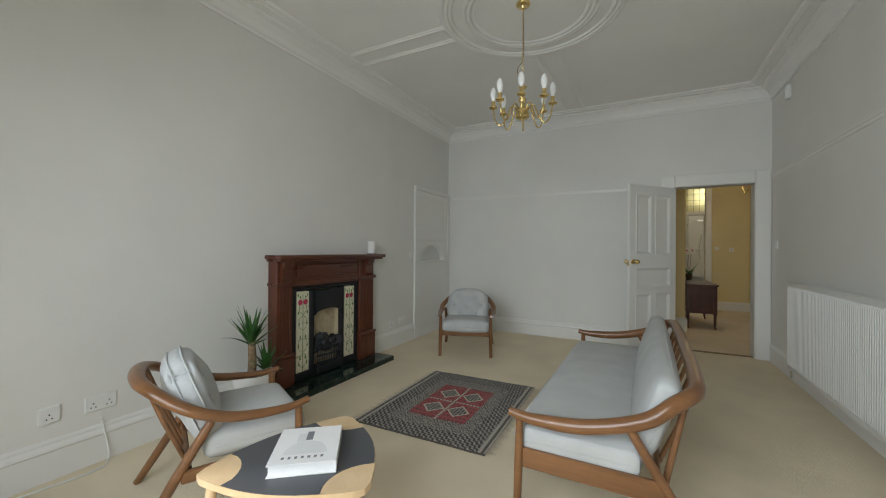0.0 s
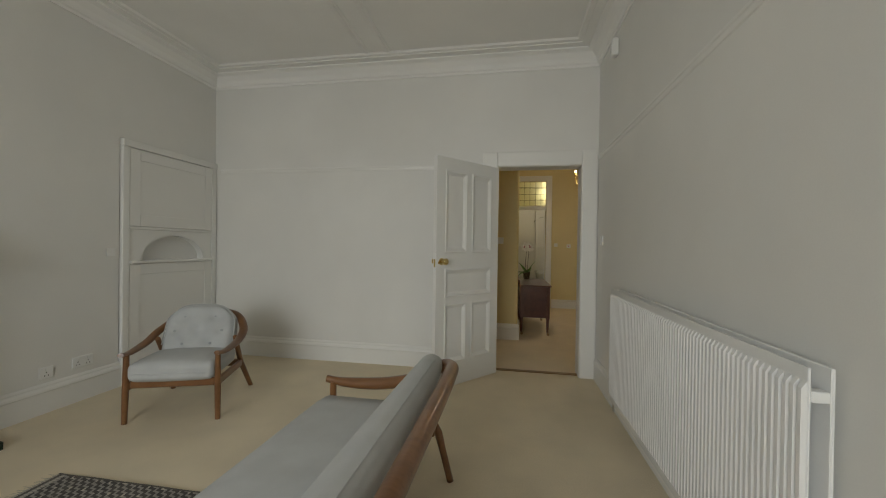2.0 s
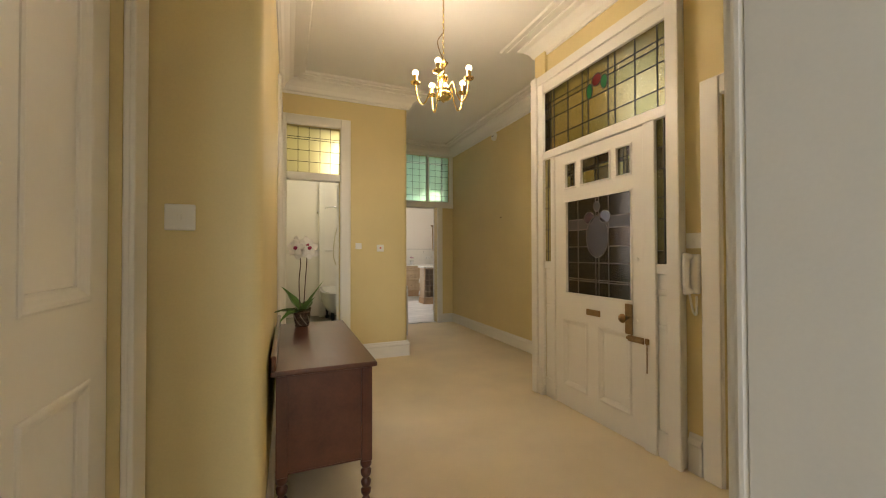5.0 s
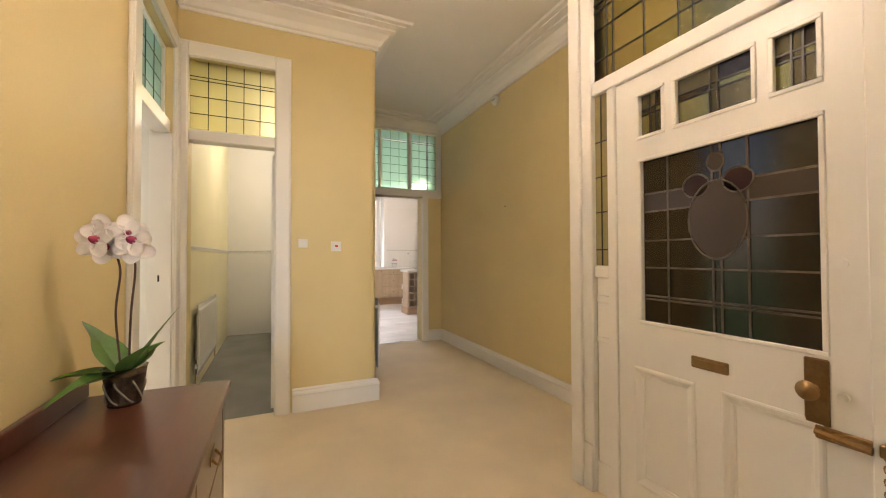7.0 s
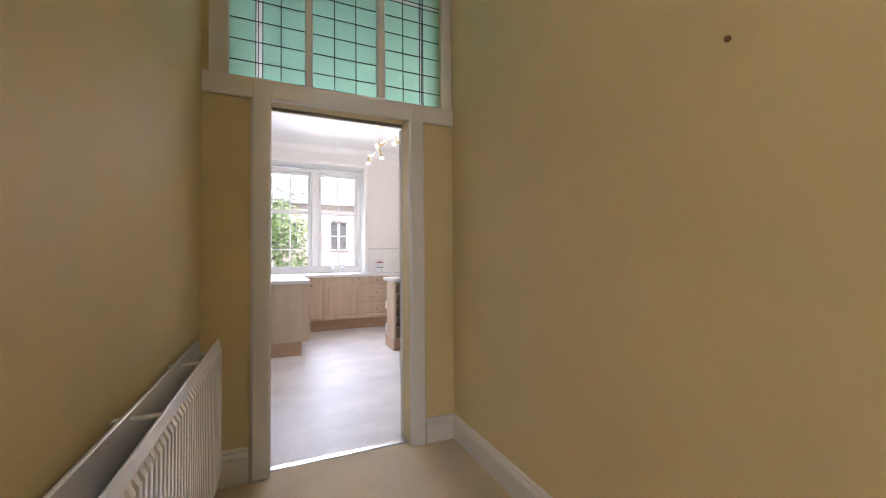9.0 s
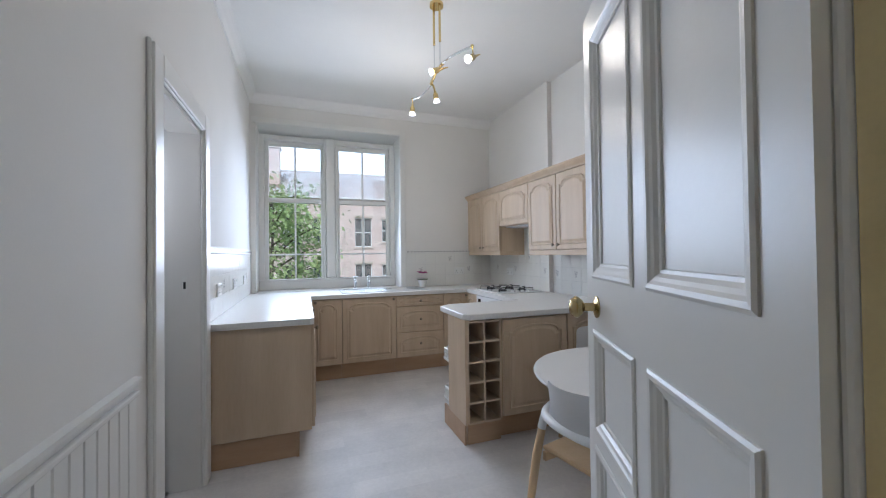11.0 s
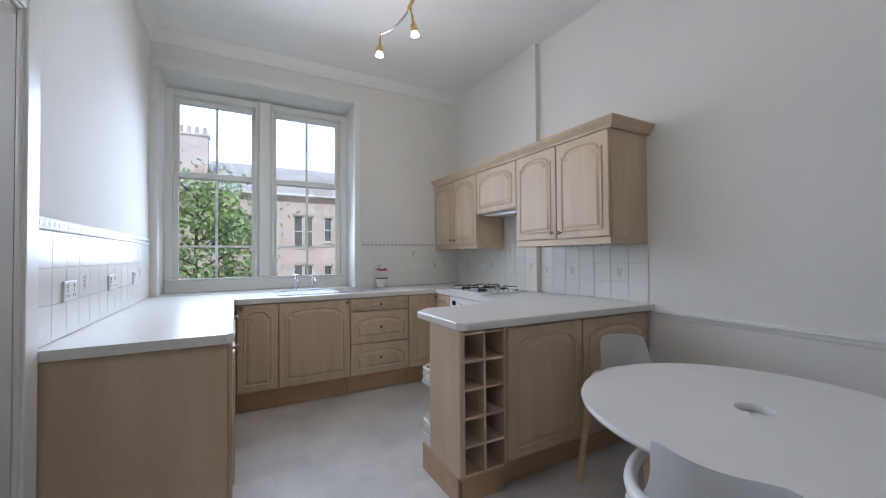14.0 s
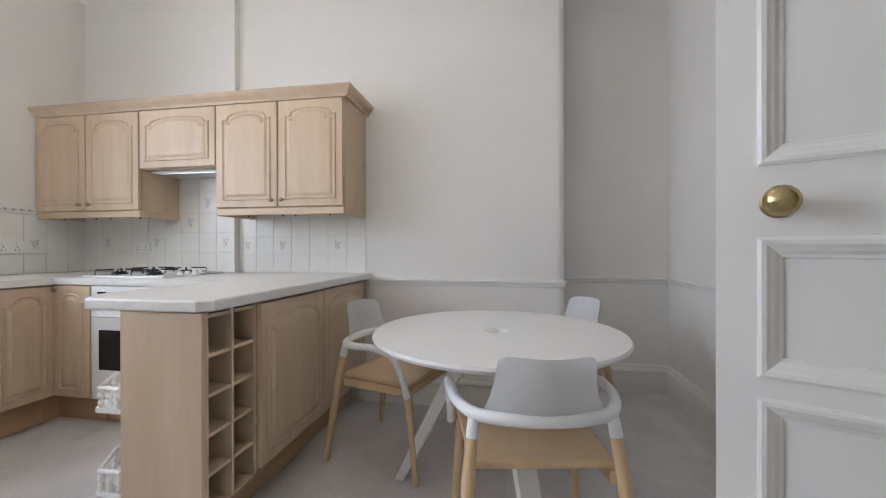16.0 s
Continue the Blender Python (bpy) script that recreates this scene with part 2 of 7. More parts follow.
wall("wall_hall_step", "y", 2.74, 2.6, 1.6, 2.5, 0, HALL_H, (), M_yellow, "yellow return wall beside the front door")
wall("wall_hall_front_door", "x", 1.63, 1.78, 0.16, 2.6, 0, HALL_H, [(0.36, 1.17, 0, 2.04), (1.375, 2.6, 0, 2.7)], M_yellow, "yellow wall with the front door screen")
wall("wall_kitchen_left", "x", 0.98, 0.82, 6.31, 11.4, 0, K_H, [(7.98, 8.68, 0, 2.04)], M_kwall, "white kitchen wall with a cupboard doorway")
wall("wall_kitchen_window", "y", 10.85, 11.3, 0.98, 4.6, 0, K_H, [(1.04, 2.7, 0.912, 2.84)], M_kwall, "cream kitchen wall with the tall double window")
wall("wall_kitchen_right_far", "x", 3.98, 4.6, 9.5, 10.85, 0, K_H, (), M_kwall, "white kitchen wall behind the hob")
solid_wall("wall_kitchen_right_mid", [(4.03, 9.5), *arc(4.08, 7.17, 0.05, 180, 270), (4.75, 7.12), (4.75, 9.5)], K_H, M_kwall, "white chimney breast of the kitchen")
wall("wall_kitchen_right_near", "x", 4.5, 4.75, 6.31, 7.12, 0, K_H, (), M_kwall, "white kitchen wall recess")



# ---- more materials ----
def wood(name, dark, light, rough=0.4, scale=9.0, along="z", coat=0.0):
    st = {"x": (0.12, 1, 1), "y": (1, 0.12, 1), "z": (1, 1, 0.12)}[along]
    return surface(name, dark, rough, scale=scale, fine=90, bump=0.12, stretch=st, color2=light, spread=(0.3, 0.7), coat=coat)


M_teak = wood("oiled_teak", (0.13, 0.055, 0.02), (0.27, 0.125, 0.048), 0.3, along="y", coat=0.2)
M_mahog = wood("red_mahogany", (0.07, 0.018, 0.008), (0.14, 0.038, 0.016), 0.3, along="z", coat=0.25)
M_mahogh = wood("red_mahogany_across", (0.07, 0.018, 0.008), (0.14, 0.038, 0.016), 0.28, along="y", coat=0.25)
M_dresser = wood("dark_polished_oak", (0.062, 0.02, 0.012), (0.125, 0.04, 0.022), 0.3, along="y", coat=0.3)
M_limed = wood("limed_oak", (0.52, 0.395, 0.262), (0.62, 0.49, 0.345), 0.45, 12, "z")
M_limedh = wood("limed_oak_across", (0.52, 0.395, 0.262), (0.62, 0.49, 0.345), 0.45, 12, "x")
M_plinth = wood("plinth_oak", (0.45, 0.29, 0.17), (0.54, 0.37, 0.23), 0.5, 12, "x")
M_beech = wood("pale_beech", (0.6, 0.42, 0.23), (0.72, 0.53, 0.32), 0.42, 10, "z")
M_fabric = surface("pale_grey_weave", (0.5, 0.51, 0.5), 0.92, vary=0.08, scale=5, bump=0.6, fine=520, depth=0.002)
M_button = surface("grey_button_cloth", (0.36, 0.38, 0.38), 0.9)
M_brass = surface("polished_brass", (0.78, 0.6, 0.27), 0.12, 1.0, vary=0.05, scale=12, bump=0.03)
M_bronze = surface("aged_brass", (0.28, 0.18, 0.08), 0.38, 0.9, vary=0.2, scale=20)
M_chrome = surface("chrome", (0.75, 0.76, 0.78), 0.12, 1.0, vary=0.03)
M_steel = surface("brushed_steel", (0.6, 0.61, 0.62), 0.28, 1.0, vary=0.05)
M_bulb = surface("opal_bulb", (0.86, 0.86, 0.84), 0.25, vary=0.01)
M_lit = glowing("lit_bulb", (1.0, 0.78, 0.45), 12.0)
M_iron = surface("cast_iron", (0.018, 0.019, 0.021), 0.42, 0.3, vary=0.2, scale=30, bump=0.3, fine=200)
M_coal = surface("coal", (0.02, 0.02, 0.022), 0.7, vary=0.4, scale=25, bump=0.8, fine=60)
M_brick = surface("firebrick", (0.5, 0.42, 0.27), 0.85, vary=0.2, scale=14, bump=0.4)
M_tilec = surface("cream_glazed_tile", (0.72, 0.68, 0.5), 0.14, vary=0.04, scale=18)
M_rose = surface("rose_glaze", (0.5, 0.05, 0.1), 0.16, vary=0.2, scale=60)
M_leafg = surface("green_glaze", (0.09, 0.2, 0.06), 0.16, vary=0.2, scale=60)
M_hearth = surface("dark_green_tile", (0.012, 0.025, 0.018), 0.08, vary=0.5, scale=9, bump=0.05)
M_grout = surface("grout", (0.7, 0.69, 0.66), 0.9)
M_darkgrout = surface("dark_grout", (0.03, 0.04, 0.035), 0.8)
M_plastic = surface("white_plastic", (0.8, 0.8, 0.77), 0.3, vary=0.02)
M_black = surface("black_plastic", (0.015, 0.015, 0.015), 0.35)
M_red = surface("red_neon", (0.6, 0.03, 0.02), 0.3)
M_enamel = surface("white_enamel", (0.82, 0.82, 0.8), 0.22, vary=0.02, scale=4)
M_pot = surface("white_ceramic", (0.78, 0.78, 0.76), 0.25, vary=0.03)
M_leaf = surface("leaf_green", (0.035, 0.11, 0.02), 0.4, vary=0.35, scale=14, bump=0.2, stretch=(1, 1, 0.3))
M_leaf2 = surface("orchid_leaf", (0.09, 0.21, 0.04), 0.3, vary=0.3, scale=10)
M_bark = surface("cane_bark", (0.23, 0.16, 0.09), 0.9, vary=0.3, scale=30, bump=0.9, fine=60, depth=0.006)
M_soil = surface("potting_soil", (0.05, 0.035, 0.022), 0.95, vary=0.4, scale=50, bump=0.9)
M_petal = surface("white_petal", (0.88, 0.85, 0.84), 0.5, vary=0.05, scale=30)
M_pink = surface("pink_petal", (0.38, 0.03, 0.1), 0.5, vary=0.2, scale=40)
M_slate = surface("dark_grey_laminate", (0.075, 0.078, 0.085), 0.35, vary=0.08, scale=5)
M_paper = surface("white_paper", (0.78, 0.77, 0.75), 0.6, vary=0.03)
M_ink = surface("grey_ink", (0.2, 0.2, 0.22), 0.6)
M_lead = surface("lead_came", (0.035, 0.034, 0.034), 0.35, 0.6)
M_came = surface("worn_lead_came", (0.16, 0.135, 0.115), 0.32, 0.8, vary=0.3, scale=20)
M_wax = surface("white_wax", (0.8, 0.78, 0.74), 0.5)
M_fringe = surface("cream_fringe", (0.5, 0.44, 0.34), 0.95, bump=0.6, fine=300)


# ---- shape helpers ----
def lathe(bm, profile, seg=20, m=None, cap=True):
    """A turned shape from (radius, height) pairs."""
    rings = []
    for r, z in profile:
        rings.append([bm.verts.new((r * math.cos(2 * math.pi * k / seg), r * math.sin(2 * math.pi * k / seg), z)) for k in range(seg)])
    for a, b in zip(rings, rings[1:]):
        for k in range(seg):
            bm.faces.new((a[k], a[(k + 1) % seg], b[(k + 1) % seg], b[k]))
    for ring, (r, _) in ((rings[0], profile[0]), (rings[-1], profile[-1])):
        if r > 1e-4 and cap:
            bm.faces.new(ring)
    if m is not None:
        bmesh.ops.transform(bm, matrix=m, verts=[v for ring in rings for v in ring])


def spline(pts, n=8):
    """A smooth line through points."""
    pts = [Vector(p) for p in pts]
    out = []
    for i in range(len(pts) - 1):
        p0, p1, p2, p3 = pts[max(i - 1, 0)], pts[i], pts[i + 1], pts[min(i + 2, len(pts) - 1)]
        for k in range(n):
            t = k / n
            out.append(0.5 * (2 * p1 + (p2 - p0) * t + (2 * p0 - 5 * p1 + 4 * p2 - p3) * t * t + (3 * p1 - p0 - 3 * p2 + p3) * t ** 3))
    return out + [pts[-1]]


def tube(bm, pts, radius, seg=10, flat=1.0, up=(0, 0, 1)):
    """A rod along points. radius: one number, or a function of the way along (0 to 1); flat: its height over its width."""
    pts = [Vector(p) for p in pts]
    rings = []
    for i, p in enumerate(pts):
        way = (pts[min(i + 1, len(pts) - 1)] - pts[max(i - 1, 0)]).normalized()
        ref = Vector(up) if abs(way.dot(Vector(up))) < 0.95 else Vector((1, 0, 0))
        side = way.cross(ref).normalized()
        top = side.cross(way).normalized()
        r = radius(i / (len(pts) - 1)) if callable(radius) else radius
        rings.append([bm.verts.new(p + side * r * math.cos(a) + top * r * flat * math.sin(a)) for a in (2 * math.pi * k / seg for k in range(seg))])
    for a, b in zip(rings, rings[1:]):
        for k in range(seg):
            bm.faces.new((a[k], a[(k + 1) % seg], b[(k + 1) % seg], b[k]))
    bm.faces.new(rings[0])
    bm.faces.new(rings[-1])


def cushion(bm, x0, x1, y0, y1, z0, z1, r=0.05, puff=0.02, n=12, m=None, crown=None):
    """A soft block: rounded edges and swollen faces."""
    before = set(bm.verts)
    res = bmesh.ops.create_cube(bm, size=2)
    bmesh.ops.subdivide_edges(bm, edges=list({e for v in res["verts"] for e in v.link_edges}), cuts=n, use_grid_fill=True)
    vs = [v for v in bm.verts if v not in before]
    hx, hy, hz = (x1 - x0) / 2, (y1 - y0) / 2, (z1 - z0) / 2
    c = Vector(((x0 + x1) / 2, (y0 + y1) / 2, (z0 + z1) / 2))
    for v in vs:
        p = Vector((v.co.x * hx, v.co.y * hy, v.co.z * hz))
        inner = Vector((max(-hx + r, min(hx - r, p.x)), max(-hy + r, min(hy - r, p.y)), max(-hz + r, min(hz - r, p.z))))
        d = p - inner
        q = inner + d.normalized() * r if d.length > 1e-6 else p
        u, w, t = v.co
        swell = (1 - u * u) * (1 - w * w) * (1 if abs(t) > 0.99 else 0) * (1 if t > 0 else -1)
        q.z += puff * swell
        if crown:
            q = crown(q, u, w, t)
        v.co = q + c
    if m is not None:
        bmesh.ops.transform(bm, matrix=m, verts=vs)


def prism(bm, outline, z0, z1, m=None):
    """A flat shape with thickness, from (x, y) points."""
    lo, hi = ([bm.verts.new((x, y, z)) for x, y in outline] for z in (z0, z1))
    bm.faces.new(list(reversed(lo)))
    bm.faces.new(hi)
    for k in range(len(outline)):
        j = (k + 1) % len(outline)
        bm.faces.new((lo[k], lo[j], hi[j], hi[k]))
    if m is not None:
        bmesh.ops.transform(bm, matrix=m, verts=lo + hi)


def moulding(name, p0, p1, inward, profile, mat, label, category, grow=0.0, outer=(0, 0)):
    """outer: 1 at an end that is mitred round an outside corner. A straight run of trim: profile of (distance from the wall, height) along p0 to p1 at the wall's foot."""
    a, b, n = Vector((*p0, 0)), Vector((*p1, 0)), Vector((*inward, 0))
    way = (b - a).normalized()
    a, b = a - way * grow, b + way * grow
    bm = bmesh.new()
    ends = [[bm.verts.new(p + n * d + way * (d * f) + Vector((0, 0, z))) for d, z in profile] for p, f in ((a, -outer[0]), (b, outer[1]))]
    k = len(profile)
    for i in range(k):
        j = (i + 1) % k
        bm.faces.new((ends[0][i], ends[0][j], ends[1][j], ends[1][i]))
    bm.faces.new(ends[0])
    bm.faces.new(list(reversed(ends[1])))
    return structure(name, bm, mat, label, category)


SKIRT = [(0, 0), (0.02, 0), (0.02, 0.15), (0.026, 0.16), (0.022, 0.175), (0.012, 0.19), (0.012, 0.2), (0.004, 0.215), (0, 0.215)]


def skirting(p0, p1, inward, outer=(0, 0), scale=1):
    moulding("baseboard", p0, p1, inward, [(d, z * scale) for d, z in SKIRT], M_gloss, "tall white moulded wooden skirting board", "baseboard", outer=outer)


def cornice(h, p0, p1, inward, outer=(0, 0)):
    prof = [(0, h - 0.17), (0.012, h - 0.17), (0.014, h - 0.15), (0.03, h - 0.14), (0.05, h - 0.1), (0.09, h - 0.06), (0.13, h - 0.045), (0.13, h - 0.03),
            (0.2, h - 0.03), (0.2, h - 0.02), (0.24, h - 0.02), (0.25, h - 0.002), (0, h - 0.002)]
    moulding("trim_cornice", p0, p1, inward, prof, M_ceil, "white moulded plaster cornice", "cornice", outer=outer)


def rail(z, p0, p1, inward, name="trim_dado_rail", d=0.025):
    prof = [(0, z - 0.035), (d * 0.4, z - 0.03), (d * 0.6, z - 0.01), (d, z - 0.004), (d, z + 0.008), (0, z + 0.012)]
    moulding(name, p0, p1, inward, prof, M_gloss, "thin white moulded wooden wall rail", "rail")


def architrave(axis, face, out, a0, a1, top, name="trim_architrave", w=0.13, sill=None, d=0.028):
    """The casing round an opening a0..a1 on the wall face; out: +1 or -1, the way it stands proud."""
    for kind, (u0, u1, z0, z1) in (("l", (a0 - w, a0, 0, top + w)), ("r", (a1, a1 + w, 0, top + w)), ("t", (a0, a1, top, top + w))):
        bm = bmesh.new()
        for inset, dd in ((0.0, d * 0.6), (0.016, d), (0.05, d * 0.75)):
            f0, f1 = sorted((face, face + out * dd))
            if kind == "t":
                b = (u0, u1, z0 + inset * 0.4, z1 - inset * 0.6)
            elif kind == "l":
                b = (u0 + inset * 0.6, u1 - inset * 0.4, z0, z1 - inset * 0.6)
            else:
                b = (u0 + inset * 0.4, u1 - inset * 0.6, z0, z1 - inset * 0.6)
            if inset == 0.05:
                continue
            dims = (f0, f1, b[0], b[1], b[2], b[3]) if axis == "x" else (b[0], b[1], f0, f1, b[2], b[3])
            box(bm, *dims, 0.006, 2)
        structure(name, bm, M_gloss, "white painted moulded wooden door casing", "door casing")


def panel_leaf(w, h, t, panels, parent, mat=None, holes=()):
    """A panelled door leaf in x 0..w, z 0..h, thickness t about y = 0. panels: (x0, x1, z0, z1) sunk fields; holes: openings for glass."""
    mat = mat or M_gloss
    xs = sorted({0, w, *(v for p in (*panels, *holes) for v in p[:2])})
    zs = sorted({0, h, *(v for p in (*panels, *holes) for v in p[2:])})
    inside = lambda x, z, some: any(p[0] < x < p[1] and p[2] < z < p[3] for p in some)  # noqa: E731
    for i in range(len(xs) - 1):
        k = 0
        while k < len(zs) - 1:
            x, z = (xs[i] + xs[i + 1]) / 2, (zs[k] + zs[k + 1]) / 2
            if inside(x, z, panels) or inside(x, z, holes):
                k += 1
                continue
            j = k
            while j < len(zs) - 1 and not inside(x, (zs[j] + zs[j + 1]) / 2, panels) and not inside(x, (zs[j] + zs[j + 1]) / 2, holes):
                j += 1
            tall = zs[k] == 0 and zs[j] == h
            boxpart("stile" if tall else "rail", (xs[i], xs[i + 1], -t / 2, t / 2, zs[k], zs[j]), mat, parent, bevel=0)
            k = j
    for x0, x1, z0, z1 in panels:
        bm = bmesh.new()
        box(bm, x0, x1, -t / 2 + 0.014, t / 2 - 0.014, z0, z1)
        pn = part("panel", bm, mat, parent)
        for s in (-1, 1):
            bm = bmesh.new()
            rings = []
            for d, o in ((-0.013, -0.0005), (-0.012, 0.003), (-0.006, 0.006), (0.002, 0.005), (0.008, 0.001), (0.015, -0.002), (0.022, -0.008), (0.028, -0.0095), (0.03, -0.0145)):
                y = s * (t / 2 + o)
                rings.append([bm.verts.new(q) for q in ((x0 + d, y, z0 + d), (x1 - d, y, z0 + d), (x1 - d, y, z1 - d), (x0 + d, y, z1 - d))])
            for a, b in zip(rings, rings[1:]):
                for k in range(4):
                    bm.faces.new((a[k], a[(k + 1) % 4], b[(k + 1) % 4], b[k]))
            part("panel_moulding", bm, mat, pn)


def knob_set(parent, x, z, t, mat=None):
    for s in (-1, 1):
        bm = bmesh.new()
        lathe(bm, [(0.0, 0.0), (0.03, 0.0), (0.03, 0.004), (0.012, 0.01), (0.011, 0.035), (0.02, 0.04), (0.029, 0.052), (0.029, 0.06), (0.02, 0.072), (0.0, 0.075)], 18)
        part("knob", bm, mat or M_brass, parent, "round brass door knob", True, Matrix.Translation((x, s * t / 2, z)) @ Euler((radians(-90 if s > 0 else 90), 0, 0)).to_matrix().to_4x4())


def switch_plate(name, x, y, z, axis, out, w=0.086, h=0.086, label="white plastic light switch on the wall", mark=None, double=False):
    """A plate on a wall: axis is the way its face looks, out +1 or -1."""
    rz = {("y", -1): 0, ("y", 1): 180, ("x", 1): 90, ("x", -1): -90}[(axis, out)]
    t = thing(name, pose(x, y, z, 0, 0, rz), label, "socket" if "socket" in name else "switch")
    boxpart("plate", (-w / 2, w / 2, -0.01, 0, -h / 2, h / 2), M_plastic, t, bevel=0.004, seg=2)
    if "socket" in name:
        for sx in ((-w / 4, w / 4) if double else (0,)):
            boxpart("rocker", (sx - 0.008, sx + 0.008, -0.014, -0.01, h / 2 - 0.03, h / 2 - 0.012), M_plastic, t, bevel=0.001)
            for dx, dz in ((0, 0.002), (-0.011, -0.02), (0.011, -0.02)):
                boxpart("pin_slot", (sx + dx - 0.003, sx + dx + 0.003, -0.0106, -0.009, dz - 0.004, dz + 0.004), M_black, t, bevel=0)
    else:
        boxpart("rocker", (-0.006, 0.006, -0.0145, -0.01, -0.011, 0.011) if not mark else (-0.011, 0.011, -0.013, -0.01, -0.006, 0.01), mark or M_plastic, t, bevel=0.002)
    return t


def radiator(name, m, length, height, depth, label, double=True, rib=0.034, ends=True):
    """A steel panel radiator: x along its length, y 0 at its back, front at -depth."""
    t = thing(name, m, label, "radiator")

    def ribbed(y0, y1, tag):
        bm = bmesh.new()
        n = int(length / rib)
        step = length / n
        top = []
        for k in range(n):
            x = k * step
            top += [(x, 0), (x + step * 0.2, 0), (x + step * 0.35, 1), (x + step * 0.85, 1)]
        top.append((length, 0))
        rows = []
        for z, amp in ((0, 0), (0.035, 0), (0.055, 1), (height - 0.055, 1), (height - 0.035, 0), (height, 0)):
            rows.append([bm.verts.new((x, y0 - (0.011 * d * amp), z)) for x, d in top])
        for a, b in zip(rows, rows[1:]):
            for i in range(len(a) - 1):
                bm.faces.new((a[i], a[i + 1], b[i + 1], b[i]))
        box(bm, 0, length, y0 + 0.001, y1, 0, height, 0.003)
        part(tag, bm, M_enamel, t)

    ribbed(-depth + 0.012, -depth + 0.022, "front_panel")
    if double:
        boxpart("back_panel", (0, length, -0.035, -0.024, 0, height), M_enamel, t)
        boxpart("end_bar", (0.0, 0.03, -depth + 0.022, -0.035, height - 0.09, height - 0.06), M_enamel, t)
        boxpart("end_bar", (length - 0.03, length, -depth + 0.022, -0.035, height - 0.09, height - 0.06), M_enamel, t)
        for f in (0.3, 0.7):
            boxpart("bracket", (length * f - 0.012, length * f + 0.012, -depth + 0.022, 0, height - 0.02, height - 0.015), M_enamel, t, bevel=0)
    for f in (0.15, 0.85):
        boxpart("wall_bracket", (length * f - 0.015, length * f + 0.015, -0.024, 0, 0.1, height - 0.1), M_enamel, t, bevel=0)
    for x in (-0.035, length + 0.035):
        bm = bmesh.new()
        lathe(bm, [(0.008, -height * 0 - 0.12), (0.008, 0.0), (0.016, 0.0), (0.016, 0.03), (0.02, 0.035), (0.02, 0.075), (0.012, 0.085), (0.0, 0.086)], 12)
        v = part("valve", bm, M_chrome, t, "chrome radiator valve with its pipe", True, Matrix.Translation((x, -depth / 2, 0.02)))
        boxpart("union", (min(0, -x) if x < 0 else length - x, 0.036 if x < 0 else 0, -0.008, 0.008, 0.012, 0.028), M_chrome, v, bevel=0.002)
    return t


def lead_lights(parent, axis_m, x0, x1, z0, z1, cols, rows, mat, lead=0.005, extra=(), came=None):
    """Leaded glass in the plane y = 0 of axis_m: each pane a piece, with the lead lines proud of it."""
    xs = cols if isinstance(cols, list) else [x0 + (x1 - x0) * k / cols for k in range(cols + 1)]
    zs = rows if isinstance(rows, list) else [z0 + (z1 - z0) * k / rows for k in range(rows + 1)]
    for i in range(len(xs) - 1):
        for k in range(len(zs) - 1):
            mm = mat(i, k) if callable(mat) else mat
            p = boxpart("pane", (xs[i], xs[i + 1], -0.002, 0.002, zs[k], zs[k + 1]), mm, parent, bevel=0, m=axis_m)
            p.visible_shadow = False
    bm = bmesh.new()
    for x in xs[1:-1]:
        box(bm, x - lead / 2, x + lead / 2, -0.005, 0.005, z0, z1)
    for z in zs[1:-1]:
        box(bm, x0, x1, -0.0045, 0.0045, z - lead / 2, z + lead / 2)
    for a, b, c, d in extra:
        box(bm, a, b, -0.0055, 0.0055, c, d)
    part("lead_came", bm, came or M_lead, parent, "dark lead lines between the panes", m=axis_m)


# ---- living room: trim ----
skirting((-3.98, -6.9), (-3.98, -3.43), (1, 0))
skirting((-3.98, -2.08), (-3.98, -1.07), (1, 0))
skirting((0.155, -0.03), (0.155, -6.9), (-1, 0))
skirting((-3.9, 0.0), (-0.93, 0.0), (0, -1))
for a, b, n in (((-3.98, -6.9), (-3.98, 0), (1, 0)), ((0.155, 0), (0.155, -6.9), (-1, 0)), ((-3.98, 0), (0.155, 0), (0, -1)), ((0.155, -6.9), (-3.98, -6.9), (0, 1))):
    cornice(LR_H, a, b, n, (-1, -1))
rail(2.12, (0.155, 0), (0.155, -6.9), (-1, 0), "trim_picture_rail", 0.014)
rail(2.07, (-3.9, 0), (-0.93, 0), (0, -1), "trim_picture_rail", 0.012)
architrave("y", 0.0, -1, -0.794, 0.0, 2.04, w=0.15)
architrave("y", 0.16, 1, -0.794, 0.0, 2.04, w=0.1)
slab("trim_threshold", -0.794, 0.0, 0.05, 0.1, 0, 0.008, M_bronze, "thin brass strip across the doorway carpet", "threshold")

# raised plaster ribs on the ceiling round the chandelier
ROSE = (-1.98, -2.57)
bm = bmesh.new()
for r0, r1, d in ((0.43, 0.47, 0.006), (0.47, 0.505, 0.013), (0.505, 0.54, 0.007), (0.62, 0.655, 0.007), (0.655, 0.69, 0.014), (0.69, 0.73, 0.006)):
    ring = [(r0, LR_H - 0.001), (r0 + 0.003, LR_H - d), ((r0 + r1) / 2, LR_H - d - 0.005), (r1 - 0.003, LR_H - d), (r1, LR_H - 0.001)]
    lathe(bm, ring, 72, Matrix.Translation((*ROSE, 0)), False)
structure("trim_ceiling_rose", bm, M_ceil, "round white plaster ceiling moulding in two rings", "ceiling rose")
